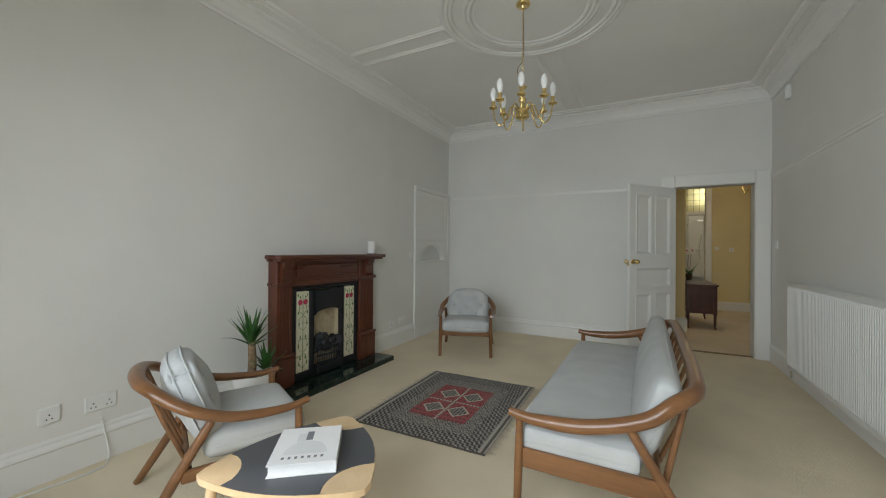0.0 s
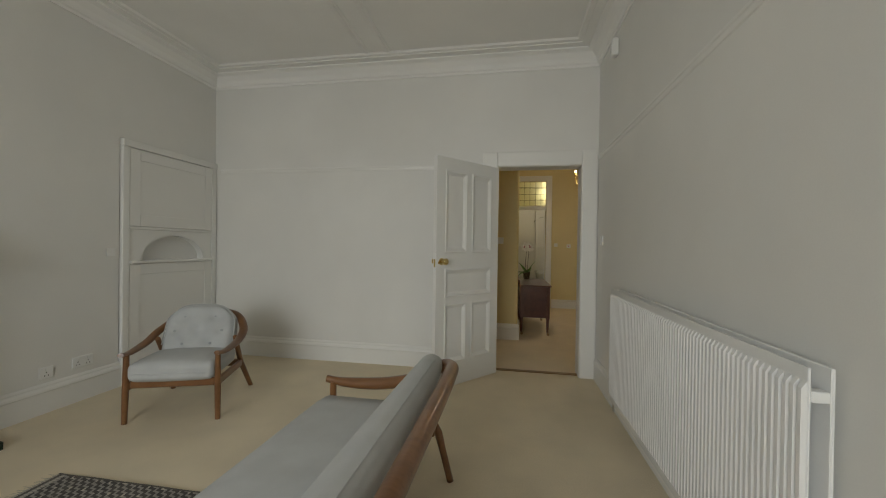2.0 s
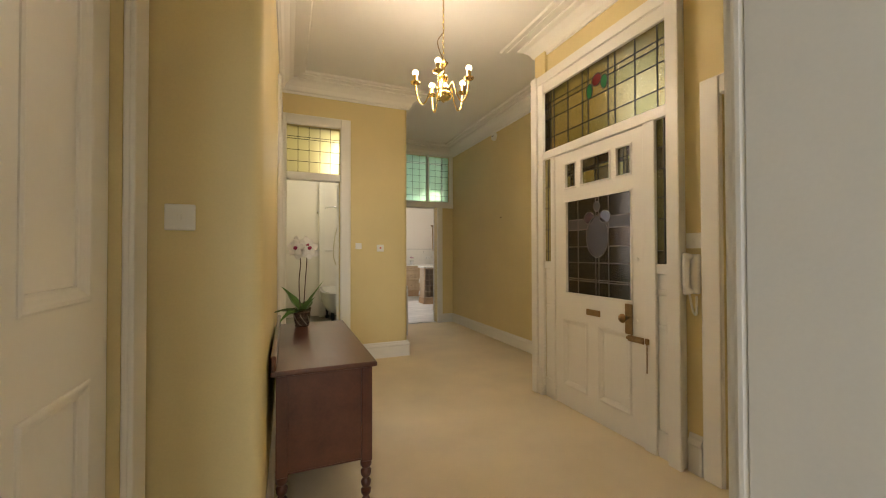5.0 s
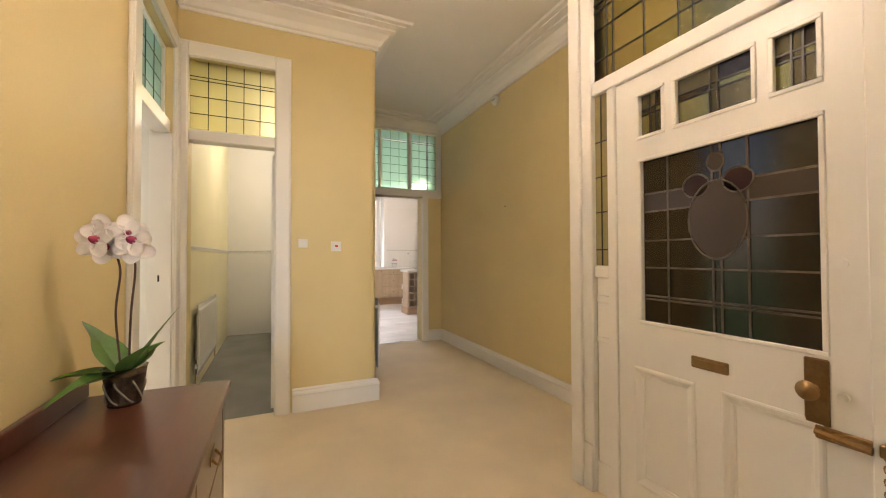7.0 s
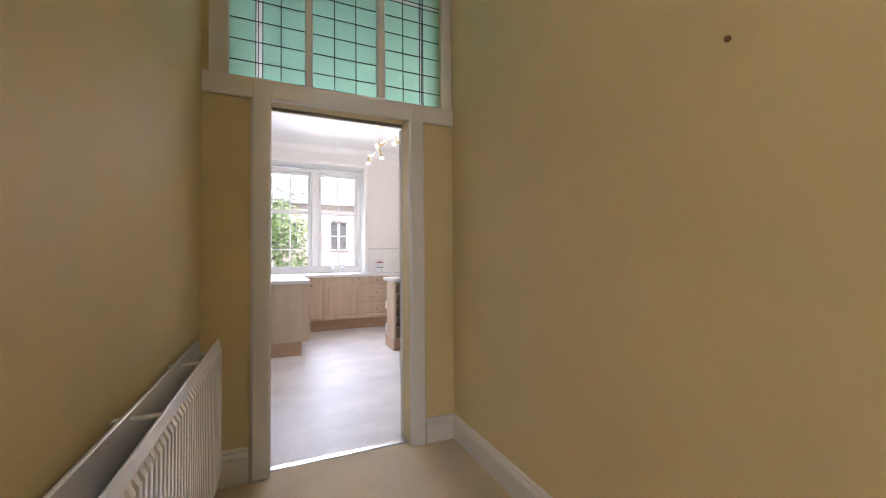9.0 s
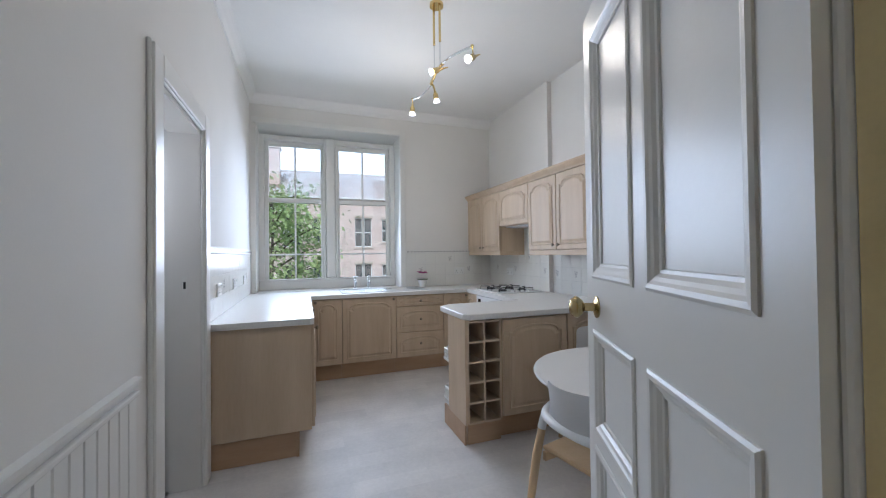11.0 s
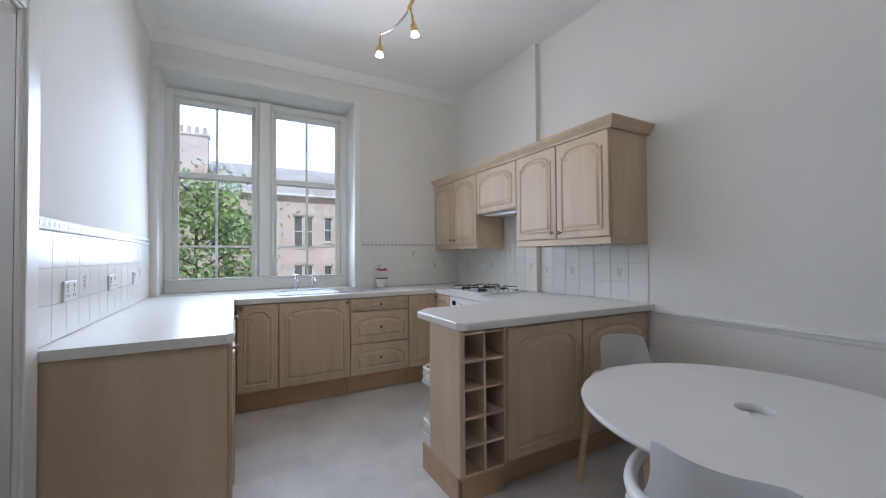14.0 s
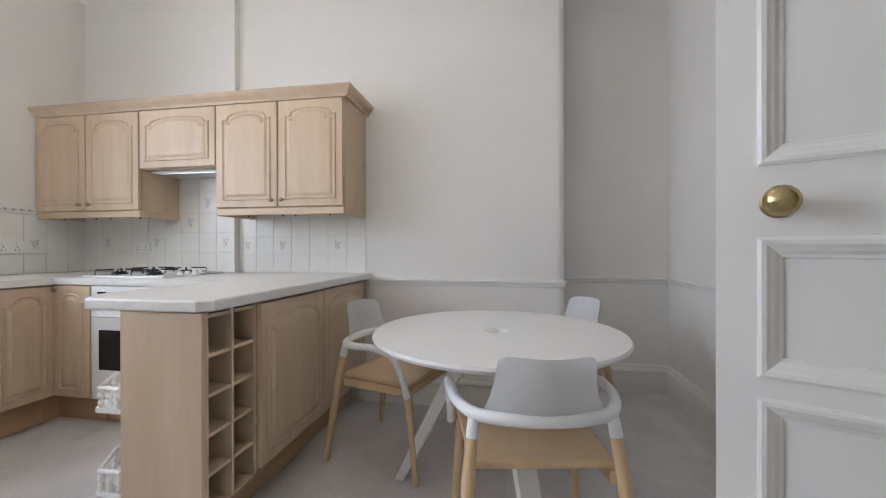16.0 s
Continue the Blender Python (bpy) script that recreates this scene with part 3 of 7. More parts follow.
RIB = [(-0.035, LR_H - 0.001), (-0.03, LR_H - 0.006), (-0.012, LR_H - 0.008), (-0.006, LR_H - 0.014), (0.006, LR_H - 0.014), (0.012, LR_H - 0.008), (0.03, LR_H - 0.006), (0.035, LR_H - 0.001)]
for wx, wy, far in ((-1, 0, 1.78), (1, 0, 1.9), (0, 1, 2.35), (0, -1, 4.1)):
    for o in (-0.105, 0.105):
        n = (-wy, wx)
        p0, p1 = ((ROSE[0] + wx * q + n[0] * o, ROSE[1] + wy * q + n[1] * o) for q in (0.7, far))
        moulding("trim_ceiling_rib", p0, p1, n, RIB, M_ceil, "white plaster ceiling rib", "ceiling rib")


# window behind the walk
def sash_window(name, m, w, h, bays, label, rail_at=0.57, low_bar=0.3, clear=None):
    t = thing(name, m, label, "window")
    tagged(t, kind="structure")
    f = 0.06
    bw = w / bays
    for b in range(bays):
        x0, x1 = b * bw, (b + 1) * bw
        zr = h * rail_at
        bm = bmesh.new()
        for d in ((x0, x0 + 0.07, 0, 0.12, 0, h), (x1 - 0.07, x1, 0, 0.12, 0, h), (x0 + 0.07, x1 - 0.07, 0, 0.12, h - 0.06, h), (x0 + 0.07, x1 - 0.07, 0, 0.12, 0, 0.03)):
            box(bm, *d, 0.004)
        part("window_frame", bm, M_gloss, t)
        for lo, hi, y, bar in ((0.03, zr + 0.025, 0.03, low_bar), (zr - 0.025, h - 0.06, 0.075, 0)):
            bm = bmesh.new()
            xa, xb = x0 + 0.07, x1 - 0.07
            for d in ((xa, xa + 0.045, lo, hi), (xb - 0.045, xb, lo, hi), (xa + 0.045, xb - 0.045, hi - 0.05, hi), (xa + 0.045, xb - 0.045, lo, lo + 0.06)):
                box(bm, d[0], d[1], y, y + 0.04, d[2], d[3], 0.004)
            xm = (xa + xb) / 2
            box(bm, xm - 0.011, xm + 0.011, y + 0.008, y + 0.032, lo + 0.06, hi - 0.05)
            if bar:
                box(bm, xa + 0.045, xb - 0.045, y + 0.009, y + 0.031, lo + (hi - lo) * bar - 0.01, lo + (hi - lo) * bar + 0.01)
            s = part("sash", bm, M_gloss, t)
            g = boxpart("pane", (xa + 0.045, xb - 0.045, y + 0.018, y + 0.022, lo + 0.06, hi - 0.05), M_clear, s, bevel=0)
            g.visible_shadow = False
            if bar:
                bmc = bmesh.new()
                lathe(bmc, [(0.012, 0), (0.012, 0.012), (0.006, 0.02), (0.006, 0.045), (0.0, 0.05)], 10)
                part("catch", bmc, M_plastic, s, m=Matrix.Translation((xb - 0.02 if b == 0 else xa + 0.02, y, lo + (hi - lo) * 0.42)) @ Euler((radians(90), 0, 0)).to_matrix().to_4x4())
    return t


M_clear = glass("window_glass", (0.97, 0.99, 0.98), clear=0.9)
sash_window("window_living", pose(-0.5, -6.98, 0.7, 0, 0, 180), 2.8, 2.1, 2, "white painted wooden sash window of the living room")

# ---- living room: the door ----
door = thing("door_living", pose(-0.8, -0.02, 0.006, 0, 0, 180 + 50), "white painted four-panel door standing open", "door")
tagged(door, kind="structure")
panel_leaf(0.785, 2.02, 0.042, [(0.11, 0.35, 1.2, 1.9), (0.435, 0.675, 1.2, 1.9), (0.11, 0.35, 0.22, 0.72), (0.435, 0.675, 0.22, 0.72), (0.11, 0.675, 0.805, 1.03)], door)
knob_set(door, 0.725, 1.11, 0.042)
boxpart("lock_edge", (0.7845, 0.787, -0.01, 0.01, 1.06, 1.13), M_brass, door, "brass lock plate on the edge", bevel=0)
bm = bmesh.new()
lathe(bm, [(0.012, 0), (0.012, 0.004), (0, 0.005)], 12)
part("escutcheon", bm, M_brass, door, m=Matrix.Translation((0.755, 0.021, 1.1)) @ Euler((radians(-90), 0, 0)).to_matrix().to_4x4())

# ---- living room: press cupboard in the corner ----
press = thing("press_cupboard", pose(-3.965, -0.54, 0), "white painted wall cupboard with an arched open niche", "cupboard")
bm = bmesh.new()
arch = [(0.36 * math.cos(math.pi * k / 24), 1.08 + 0.235 * math.sin(math.pi * k / 24)) for k in range(25)]
y0, y1, z0, z1 = -0.51, 0.51, 1.03, 1.36
for (ya, za), (yb, zb) in zip(arch, arch[1:]):
    ra, rb = [(p[0] * 1.42, z1) for p in ((ya, za), (yb, zb))]
    quad = [(max(y0, min(y1, ra[0])), z1), (max(y0, min(y1, rb[0])), z1), (yb, zb), (ya, za)]
    fr = [bm.verts.new((0.0, y, z)) for y, z in quad]
    bm.faces.new(fr)
    bk = [bm.verts.new((x, y, z)) for x, (y, z) in ((0.0, (ya, za)), (0.0, (yb, zb)), (-0.075, (yb, zb)), (-0.075, (ya, za)))]
    bm.faces.new(bk)
for s in (-1, 1):
    fr2 = [bm.verts.new((0.0, y, z)) for y, z in ((s * 0.36, 1.08), (s * 0.511, 1.36), (s * 0.511, 1.08))]
    bm.faces.new(fr2)
part("arch", bm, M_gloss, press)
boxpart("cupboard_back", (-0.2, -0.195, -0.53, 0.53, 0, 2.14), M_white, press, bevel=0)
boxpart("niche_back", (-0.079, -0.075, -0.4, 0.4, 1.05, 1.34), M_white, press, "shaded back of the niche", bevel=0)
for n, d in (("side_post", (-0.079, 0.012, -0.53, -0.47, 0, 2.08)), ("side_post", (-0.079, 0.012, 0.47, 0.53, 0, 2.08)), ("top_rail", (-0.079, 0.02, -0.53, 0.53, 2.08, 2.14)),
             ("niche_shelf", (-0.079, 0.03, -0.47, 0.47, 1.055, 1.08)), ("niche_lintel", (-0.079, 0.02, -0.47, 0.47, 1.36, 1.385)), ("plinth", (-0.079, 0.012, -0.47, 0.47, 0, 0.14))):
    boxpart(n, d, M_gloss, press, bevel=0.004)
for z0, z1 in ((0.14, 1.055), (1.385, 2.08)):
    leaf = boxpart("cupboard_door", (-0.02, 0.0, -0.467, 0.467, z0 + 0.004, z1 - 0.004), M_gloss, press, bevel=0.003)
    for n, b in (("stile", (-0.467, -0.37, z0 + 0.004, z1 - 0.004)), ("stile", (0.37, 0.467, z0 + 0.004, z1 - 0.004)), ("rail", (-0.37, 0.37, z0 + 0.004, z0 + 0.11)), ("rail", (-0.37, 0.37, z1 - 0.1, z1 - 0.004))):
        boxpart(n, (0.0, 0.008, *b), M_gloss, leaf, bevel=0.002)

# ---- living room: fireplace ----
fire = thing("fireplace", pose(-3.98, -2.79, 0), "dark red mahogany fireplace surround with a tiled iron insert", "fireplace")
bm = bmesh.new()
box(bm, 0, 0.205, -0.65, 0.785, 1.15, 1.185, 0.008, 2)
box(bm, 0, 0.185, -0.632, 0.755, 1.13, 1.15, 0.006, 2)
part("mantelshelf", bm, M_mahogh, fire)
bm = bmesh.new()
box(bm, 0, 0.095, -0.45, 0.45, 0.9, 1.13, 0.004)
box(bm, 0.095, 0.115, -0.43, 0.43, 0.925, 0.96, 0.008, 2)
box(bm, 0.095, 0.107, -0.4, 0.4, 0.99, 1.1, 0.01, 2)
part("frieze", bm, M_mahogh, fire)
for yc, hw in ((-0.53, 0.082), (0.565, 0.12)):
    bm = bmesh.new()
    box(bm, 0, 0.108, yc - hw, yc + hw, 0.05, 1.13, 0.004)
    part("pilaster", bm, M_mahog, fire)
    bm = bmesh.new()
    for k in range(5):
        y = yc + (k - 2) * hw * 0.29
        tube(bm, [(0.109, y, 0.36), (0.109, y, 0.9)], hw * 0.1, 10)
    part("fluting", bm, M_mahog, fire)
    boxpart("plinth_block", (0, 0.132, yc - hw - 0.01, yc + hw + 0.01, 0.05, 0.31), M_mahog, fire, bevel=0.006)
    boxpart("plinth_cap", (0, 0.142, yc - hw - 0.018, yc + hw + 0.018, 0.31, 0.335), M_mahogh, fire, bevel=0.008, seg=2)
    boxpart("capital", (0, 0.135, yc - hw - 0.014, yc + hw + 0.014, 0.92, 0.95), M_mahogh, fire, bevel=0.008, seg=2)
    bm = bmesh.new()
    side = [(0.108, 0.95), (0.128, 0.955), (0.142, 0.985), (0.136, 1.02), (0.14, 1.06), (0.162, 1.09), (0.175, 1.13), (0.108, 1.13)]
    prism(bm, [(a, b) for a, b in side], yc - 0.05, yc + 0.05, Matrix(((1, 0, 0, 0), (0, 0, 1, 0), (0, 1, 0, 0), (0, 0, 0, 1))))
    part("corbel", bm, M_mahog, fire)
# the iron insert
bm = bmesh.new()
for b in ((-0.45, -0.385, 0.05, 0.9), (-0.23, -0.17, 0.05, 0.86), (0.17, 0.23, 0.05, 0.86), (0.385, 0.45, 0.05, 0.9), (-0.385, 0.385, 0.86, 0.9), (-0.385, -0.23, 0.05, 0.12), (0.23, 0.385, 0.05, 0.12)):
    box(bm, 0.03, 0.085, b[0], b[1], b[2], b[3], 0.006)
box(bm, 0.085, 0.1, -0.44, 0.44, 0.87, 0.89, 0.005)
part("iron_frame", bm, M_iron, fire)
bm = bmesh.new()
hood = [(-0.17, 0.85), (0.17, 0.85)] + [(0.17 * math.cos(math.pi * k / 12), 0.62 + 0.045 * math.sin(math.pi * k / 12)) for k in range(13)]
prism(bm, hood, 0.06, 0.1, Matrix(((0, 0, 1, 0), (1, 0, 0, 0), (0, 1, 0, 0), (0, 0, 0, 1))))
part("smoke_hood", bm, M_iron, fire)
bm = bmesh.new()
for b in ((0.004, 0.01, -0.17, 0.17, 0.1, 0.85), (0.004, 0.06, -0.175, -0.168, 0.1, 0.85), (0.004, 0.06, 0.168, 0.175, 0.1, 0.85), (0.004, 0.06, -0.17, 0.17, 0.06, 0.1)):
    box(bm, *b)
part("fire_back", bm, M_brick, fire, "pale firebrick lining of the grate")
bm = bmesh.new()
for k in range(15):
    y = -0.16 + 0.32 * k / 14
    tube(bm, [(0.115 + 0.02 * math.cos(y * 9), y, 0.17), (0.118 + 0.02 * math.cos(y * 9), y, 0.31)], 0.005, 6)
for z in (0.17, 0.235, 0.31):
    tube(bm, [(0.115 + 0.022 * math.cos(y * 9), y, z) for y in np.linspace(-0.17, 0.17, 9)], 0.008, 6)
part("grate", bm, M_iron, fire, "black iron fire basket with upright bars")
bm = bmesh.new()
box(bm, 0.06, 0.13, -0.165, 0.165, 0.06, 0.15, 0.01)
part("ash_front", bm, M_iron, fire)
rnd = random.Random(4)
for k in range(14):
    bm = bmesh.new()
    bmesh.ops.create_icosphere(bm, subdivisions=2, radius=0.034 + rnd.random() * 0.016)
    for v in bm.verts:
        v.co *= 1 + 0.25 * noise.noise(v.co * 30 + Vector((k * 3, 0, 0)))
    row = k // 6
    part("coal", bm, M_coal, fire, m=Matrix.Translation((0.05 + rnd.random() * 0.05, -0.14 + (k % 6) * 0.056 + row * 0.02, 0.28 + row * 0.05 + rnd.random() * 0.02)))


def tile_panel(parent, yc):
    """Five cream tiles, one over another, with a climbing rose."""
    for k in range(5):
        boxpart("tile", (0.066, 0.078, yc - 0.072, yc + 0.072, 0.125 + k * 0.146, 0.268 + k * 0.146), M_tilec, parent, bevel=0.002)
    bm = bmesh.new()
    for s in (-1, 1):
        for z, a in ((0.16, 0.04), (0.3, 0.05), (0.5, 0.045), (0.64, 0.04)):
            tube(bm, spline([(0.079, yc, z), (0.079, yc + s * a, z + 0.04), (0.079, yc + s * a * 0.8, z + 0.11), (0.079, yc, z + 0.13)], 6), 0.002, 5)
        for z, a in ((0.2, 0.045), (0.25, 0.03), (0.36, 0.05), (0.44, 0.03), (0.56, 0.045), (0.66, 0.05), (0.8, 0.03), (0.82, 0.055)):
            lathe(bm, [(0.0, 0), (0.011, 0.001), (0.0, 0.0025)], 7, Matrix.Translation((0.0785, yc + s * a, z)) @ Euler((0, radians(90), 0)).to_matrix().to_4x4() @ Matrix.Diagonal((1.5, 0.7, 1, 1)))
    tube(bm, [(0.079, yc, 0.13), (0.079, yc, 0.83)], 0.0025, 5)
    part("painted_stem", bm, M_leafg, parent, "painted green rose stems and leaves")
    for s in (-1, 1):
        bm = bmesh.new()
        for r in (0.026, 0.017, 0.009):
            lathe(bm, [(0.0, 0.003 + (0.026 - r) * 0.1), (r * 0.8, 0.003 + (0.026 - r) * 0.1), (r, 0)], 12, Matrix.Translation((0.0785, yc + s * 0.03, 0.755)) @ Euler((0, radians(90), 0)).to_matrix().to_4x4())
        part("painted_rose", bm, M_rose, parent, "painted deep pink rose")


tile_panel(fire, -0.305)
tile_panel(fire, 0.315)

hearth = thing("hearth", pose(-3.98, -2.74, 0), "raised hearth of glossy dark green tiles", "hearth")
boxpart("hearth_bed", (0.0, 0.34, -0.7, 0.7, 0, 0.042), M_darkgrout, hearth, bevel=0)
for i in range(2):
    for k in range(10):
        y = -0.7 + 0.14 * k
        boxpart("tile", (0.166 * i + 0.01, 0.166 * (i + 1) + 0.007, y + 0.002, y + 0.138, 0.04, 0.05), M_hearth, hearth, bevel=0.002)
for k in range(10):
    y = -0.7 + 0.14 * k
    boxpart("edge_tile", (0.341, 0.351, y + 0.002, y + 0.138, 0.0, 0.048), M_hearth, hearth, bevel=0.002)

candle = thing("pillar_candle", pose(-3.9, -2.11, 1.185), "white pillar candle on a dark dish", "candle")
bm = bmesh.new()
lathe(bm, [(0.05, 0), (0.056, 0.004), (0.056, 0.008), (0, 0.008)], 20)
part("dish", bm, M_iron, candle, smooth=True)
bm = bmesh.new()
lathe(bm, [(0.046, 0.008), (0.046, 0.14), (0.042, 0.146), (0.02, 0.142), (0, 0.14)], 20)
part("wax", bm, M_wax, candle, smooth=True)

switch_plate("double_socket", -3.98, -4.52, 0.34, "x", 1, 0.146, 0.086, "white plastic double socket above the skirting", double=True)
switch_plate("wall_socket", -3.98, -4.74, 0.345, "x", 1, 0.086, 0.086, "white plastic single socket above the skirting")
switch_plate("wall_socket", -3.98, -1.6, 0.29, "x", 1, 0.086, 0.086, "white plastic single socket beside the fireplace")
switch_plate("double_socket", -3.98, -1.36, 0.305, "x", 1, 0.146, 0.086, "white plastic double socket beside the press cupboard", double=True)
switch_plate("bell_push", -3.98, -1.15, 1.16, "x", 1, 0.07, 0.07, "small white bell push beside the press cupboard")
switch_plate("light_switch", 0.155, -0.19, 1.32, "x", -1, label="white plastic light switch beside the door")
det = thing("alarm_sensor", pose(0.155, -0.6, 2.85, 0, 0, -90), "small white alarm sensor high on the wall", "sensor")
bm = bmesh.new()
box(bm, -0.035, 0.035, -0.05, 0, -0.07, 0.07, 0.014, 3)
part("housing", bm, M_plastic, det)
boxpart("lens", (-0.022, 0.022, -0.054, -0.049, -0.045, 0.01), M_bulb, det, bevel=0.001)

radiator("radiator", pose(0.155, -0.87, 0.14, 0, 0, -90), 1.85, 0.815, 0.1, "white ribbed steel panel radiator on brackets", rib=0.027)
bm = bmesh.new()
tube(bm, spline([(-3.95, -5.4, 0.006), (-3.9, -4.9, 0.006), (-3.86, -4.6, 0.006), (-3.93, -4.5, 0.02), (-3.965, -4.52, 0.25)], 8), 0.004, 6)
tagged(part("power_cable", bm, M_plastic, None, smooth=True), "thin white power cable along the skirting", "cable")


# ---- living room: seats ----
def easy_seat(name, m, W, D, label, category, sofa=False, group=""):
    """A mid-century seat with a bent wooden arm rail: front at -y, x across."""
    t = thing(name, m, label, category, group)
    h, f, b = W / 2, -D / 2, D / 2
    zt, zb = 0.48, 0.66 if sofa else 0.645
    if sofa:
        pts = [(-h, f, zt), (-h - 0.005, f + 0.12, zt - 0.014), (-h, f + 0.34, zt), (-h + 0.03, b - 0.2, zt + 0.06), (-h + 0.07, b - 0.085, zb - 0.04), (-h + 0.16, b - 0.012, zb - 0.01), (-h + 0.32, b + 0.005, zb), (-h / 3, b + 0.01, zb)]
    else:
        pts = [(-h, f, zt), (-h - 0.015, f + 0.12, zt - 0.016), (-h - 0.025, f + 0.34, zt + 0.004), (-h - 0.012, b - 0.15, zt + 0.065), (-h + 0.075, b - 0.02, zb - 0.02), (-0.1, b + 0.035, zb + 0.01)]
    pts += [(-x, y, z) for x, y, z in reversed(pts)]
    line = spline(pts, 7)
    bm = bmesh.new()
    tube(bm, line, lambda u: 0.02 + (0.013 if sofa else 0.012) * math.sin(math.pi / 2 * min(1, 2 * min(u, 1 - u) * (4 if sofa else 2.2))) ** 2, 14, 1.0 if sofa else 0.75)
    part("arm_rail", bm, M_teak, t, "bent polished teak arm and back rail", True)
    for s in (-1, 1):
        bm = bmesh.new()
        tube(bm, [(s * (h - 0.005), f + 0.035, 0), (s * (h - 0.008), f + 0.04, 0.22), (s * (h - 0.01), f + 0.045, 0.47)], lambda u: 0.013 + 0.008 * math.sin(math.pi * (0.2 + 0.6 * u)), 10)
        part("front_leg", bm, M_teak, t, smooth=True)
        bm = bmesh.new()
        tube(bm, [(s * (h - 0.03 if sofa else h + 0.01), b - (0.03 if sofa else -0.05), 0), (s * (h - 0.025), b - 0.1, 0.25), (s * (h - 0.02), b - 0.25, 0.5)], lambda u: 0.013 + 0.009 * math.sin(math.pi * (0.2 + 0.6 * u)), 10)
        part("back_leg", bm, M_teak, t, smooth=True)
        boxpart("side_rail", (s * (h - 0.02) - 0.013, s * (h - 0.02) + 0.013, f + 0.04, b - 0.12, 0.225, 0.315 if sofa else 0.28), M_teak, t, bevel=0.006)
    boxpart("front_rail", (-h + 0.03, h - 0.03, f + 0.045, f + 0.07, 0.235, 0.29), M_teak, t, bevel=0.006)
    boxpart("rear_rail", (-h + 0.03, h - 0.03, b - 0.16, b - 0.135, 0.235, 0.29), M_teak, t, bevel=0.006)
    bm = bmesh.new()
    cushion(bm, -h + 0.025, h - 0.025, f + 0.0, b - 0.2, 0.285, 0.415, 0.045, 0.025, 16)
    seat = part("seat_cushion", bm, M_fabric, t, smooth=True)
    bm = bmesh.new()
    zp = 0.345
    loop = [(-h + 0.024, f + 0.045, zp), (-h + 0.07, f - 0.002, zp), (h - 0.07, f - 0.002, zp), (h - 0.024, f + 0.045, zp)]
    tube(bm, [(-h + 0.026, b - 0.25, zp), *loop, (h - 0.026, b - 0.25, zp)], 0.004, 6)
    part("piping", bm, M_fabric, seat)
    lean = Matrix.Translation((0, b - (0.215 if sofa else 0.245), 0.36)) @ Euler((radians(-19 if sofa else -22), 0, 0)).to_matrix().to_4x4()
    bm = bmesh.new()
    hb = 0.36 if sofa else 0.4
    wb = h - 0.085 if sofa else h - 0.045

    def crown(q, u, w, k):
        if not sofa:
            q.x *= 1 - 0.26 * max(0, w) ** 3
            q.y -= 0.05 * abs(u) ** 4 * max(0, w)
            q.z *= 1 + 0.25 * (1 - u * u) * (1 - w * w)
            for bx, bz in ((-0.11, 0.09), (0.11, 0.09), (-0.17, -0.02), (0.0, -0.02), (0.17, -0.02), (-0.1, -0.12), (0.1, -0.12)):
                d2 = (q.x - bx) ** 2 + (q.y - bz) ** 2
                q.z -= 0.028 * math.exp(-d2 / 0.0016) * (1 if k > 0 else -1)
        return q

    turn = Matrix(((1, 0, 0, 0), (0, 0, -1, 0), (0, 1, 0, hb / 2), (0, 0, 0, 1)))
    cushion(bm, -wb, wb, -hb / 2, hb / 2, -0.055, 0.055, 0.05, 0.03, 26, lean @ turn, crown)
    back = part("back_cushion", bm, M_fabric, t, smooth=True)
    bm = bmesh.new()
    for zz in (-0.012,) if sofa else (-0.03, 0.03):
        ring = [(wb * (1 - (0.26 * max(0, w) ** 3 if not sofa else 0)) * u, hb / 2 * w - (0 if sofa else 0.05 * abs(u) ** 4 * max(0, w))) for u, w in ((1, -0.6), (1, 0), (1, 0.6), (0.93, 0.9), (0.8, 1), (0.4, 1), (0, 1), (-0.4, 1), (-0.8, 1), (-0.93, 0.9), (-1, 0.6), (-1, 0), (-1, -0.6))]
        tube(bm, spline([lean @ turn @ Vector((x, y, zz)) for x, y in ring], 4), 0.0045, 6)
    part("seam_piping", bm, M_fabric, back, smooth=True)
    if not sofa:
        for bx, bz in ((-0.11, 0.09), (0.11, 0.09), (-0.17, -0.02), (0.0, -0.02), (0.17, -0.02), (-0.1, -0.12), (0.1, -0.12)):
            bm = bmesh.new()
            lathe(bm, [(0.011, -0.004), (0.01, 0.003), (0.0, 0.006)], 10)
            part("button", bm, M_button, back, "sunk cloth button", True, lean @ turn @ Matrix.Translation((bx, bz, 0.056)))
        slats = [-0.12, 0, 0.12]
    else:
        slats = [-h + 0.3 + k * (2 * h - 0.6) / 7 for k in range(8)]
    for x in slats:
        bm = bmesh.new()
        tube(bm, [(x, b - 0.14, 0.26), (x, b - 0.06, 0.45), (x, b + 0.015, zb + 0.01)], 0.011, 8)
        part("back_spindle", bm, M_teak, t, smooth=True)
    if sofa:
        for s in (-1, 1):
            bm = bmesh.new()
            tube(bm, [(s * (h - 0.1), b - 0.12, 0.27), (s * (h - 0.15), b - 0.04, zb - 0.02)], 0.014, 8)
            part("back_spindle", bm, M_teak, t, smooth=True)
    return t


arm = easy_seat("armchair", pose(-3.077, -1.264, 0, 0, 0, 19.5), 0.6, 0.65, "teak armchair with buttoned pale grey cushions on the carpet", "armchair", group="teak armchairs")
tagged(copy_thing(arm, pose(-3.094, -4.333, 0, 0, 0, 154)), "teak armchair with pale grey cushions beside the coffee table", "armchair", "teak armchairs")
easy_seat("sofa", pose(-1.335, -2.815, 0, 0, 0, -91), 2.04, 0.76, "long teak framed sofa with pale grey upholstery", "sofa", True)

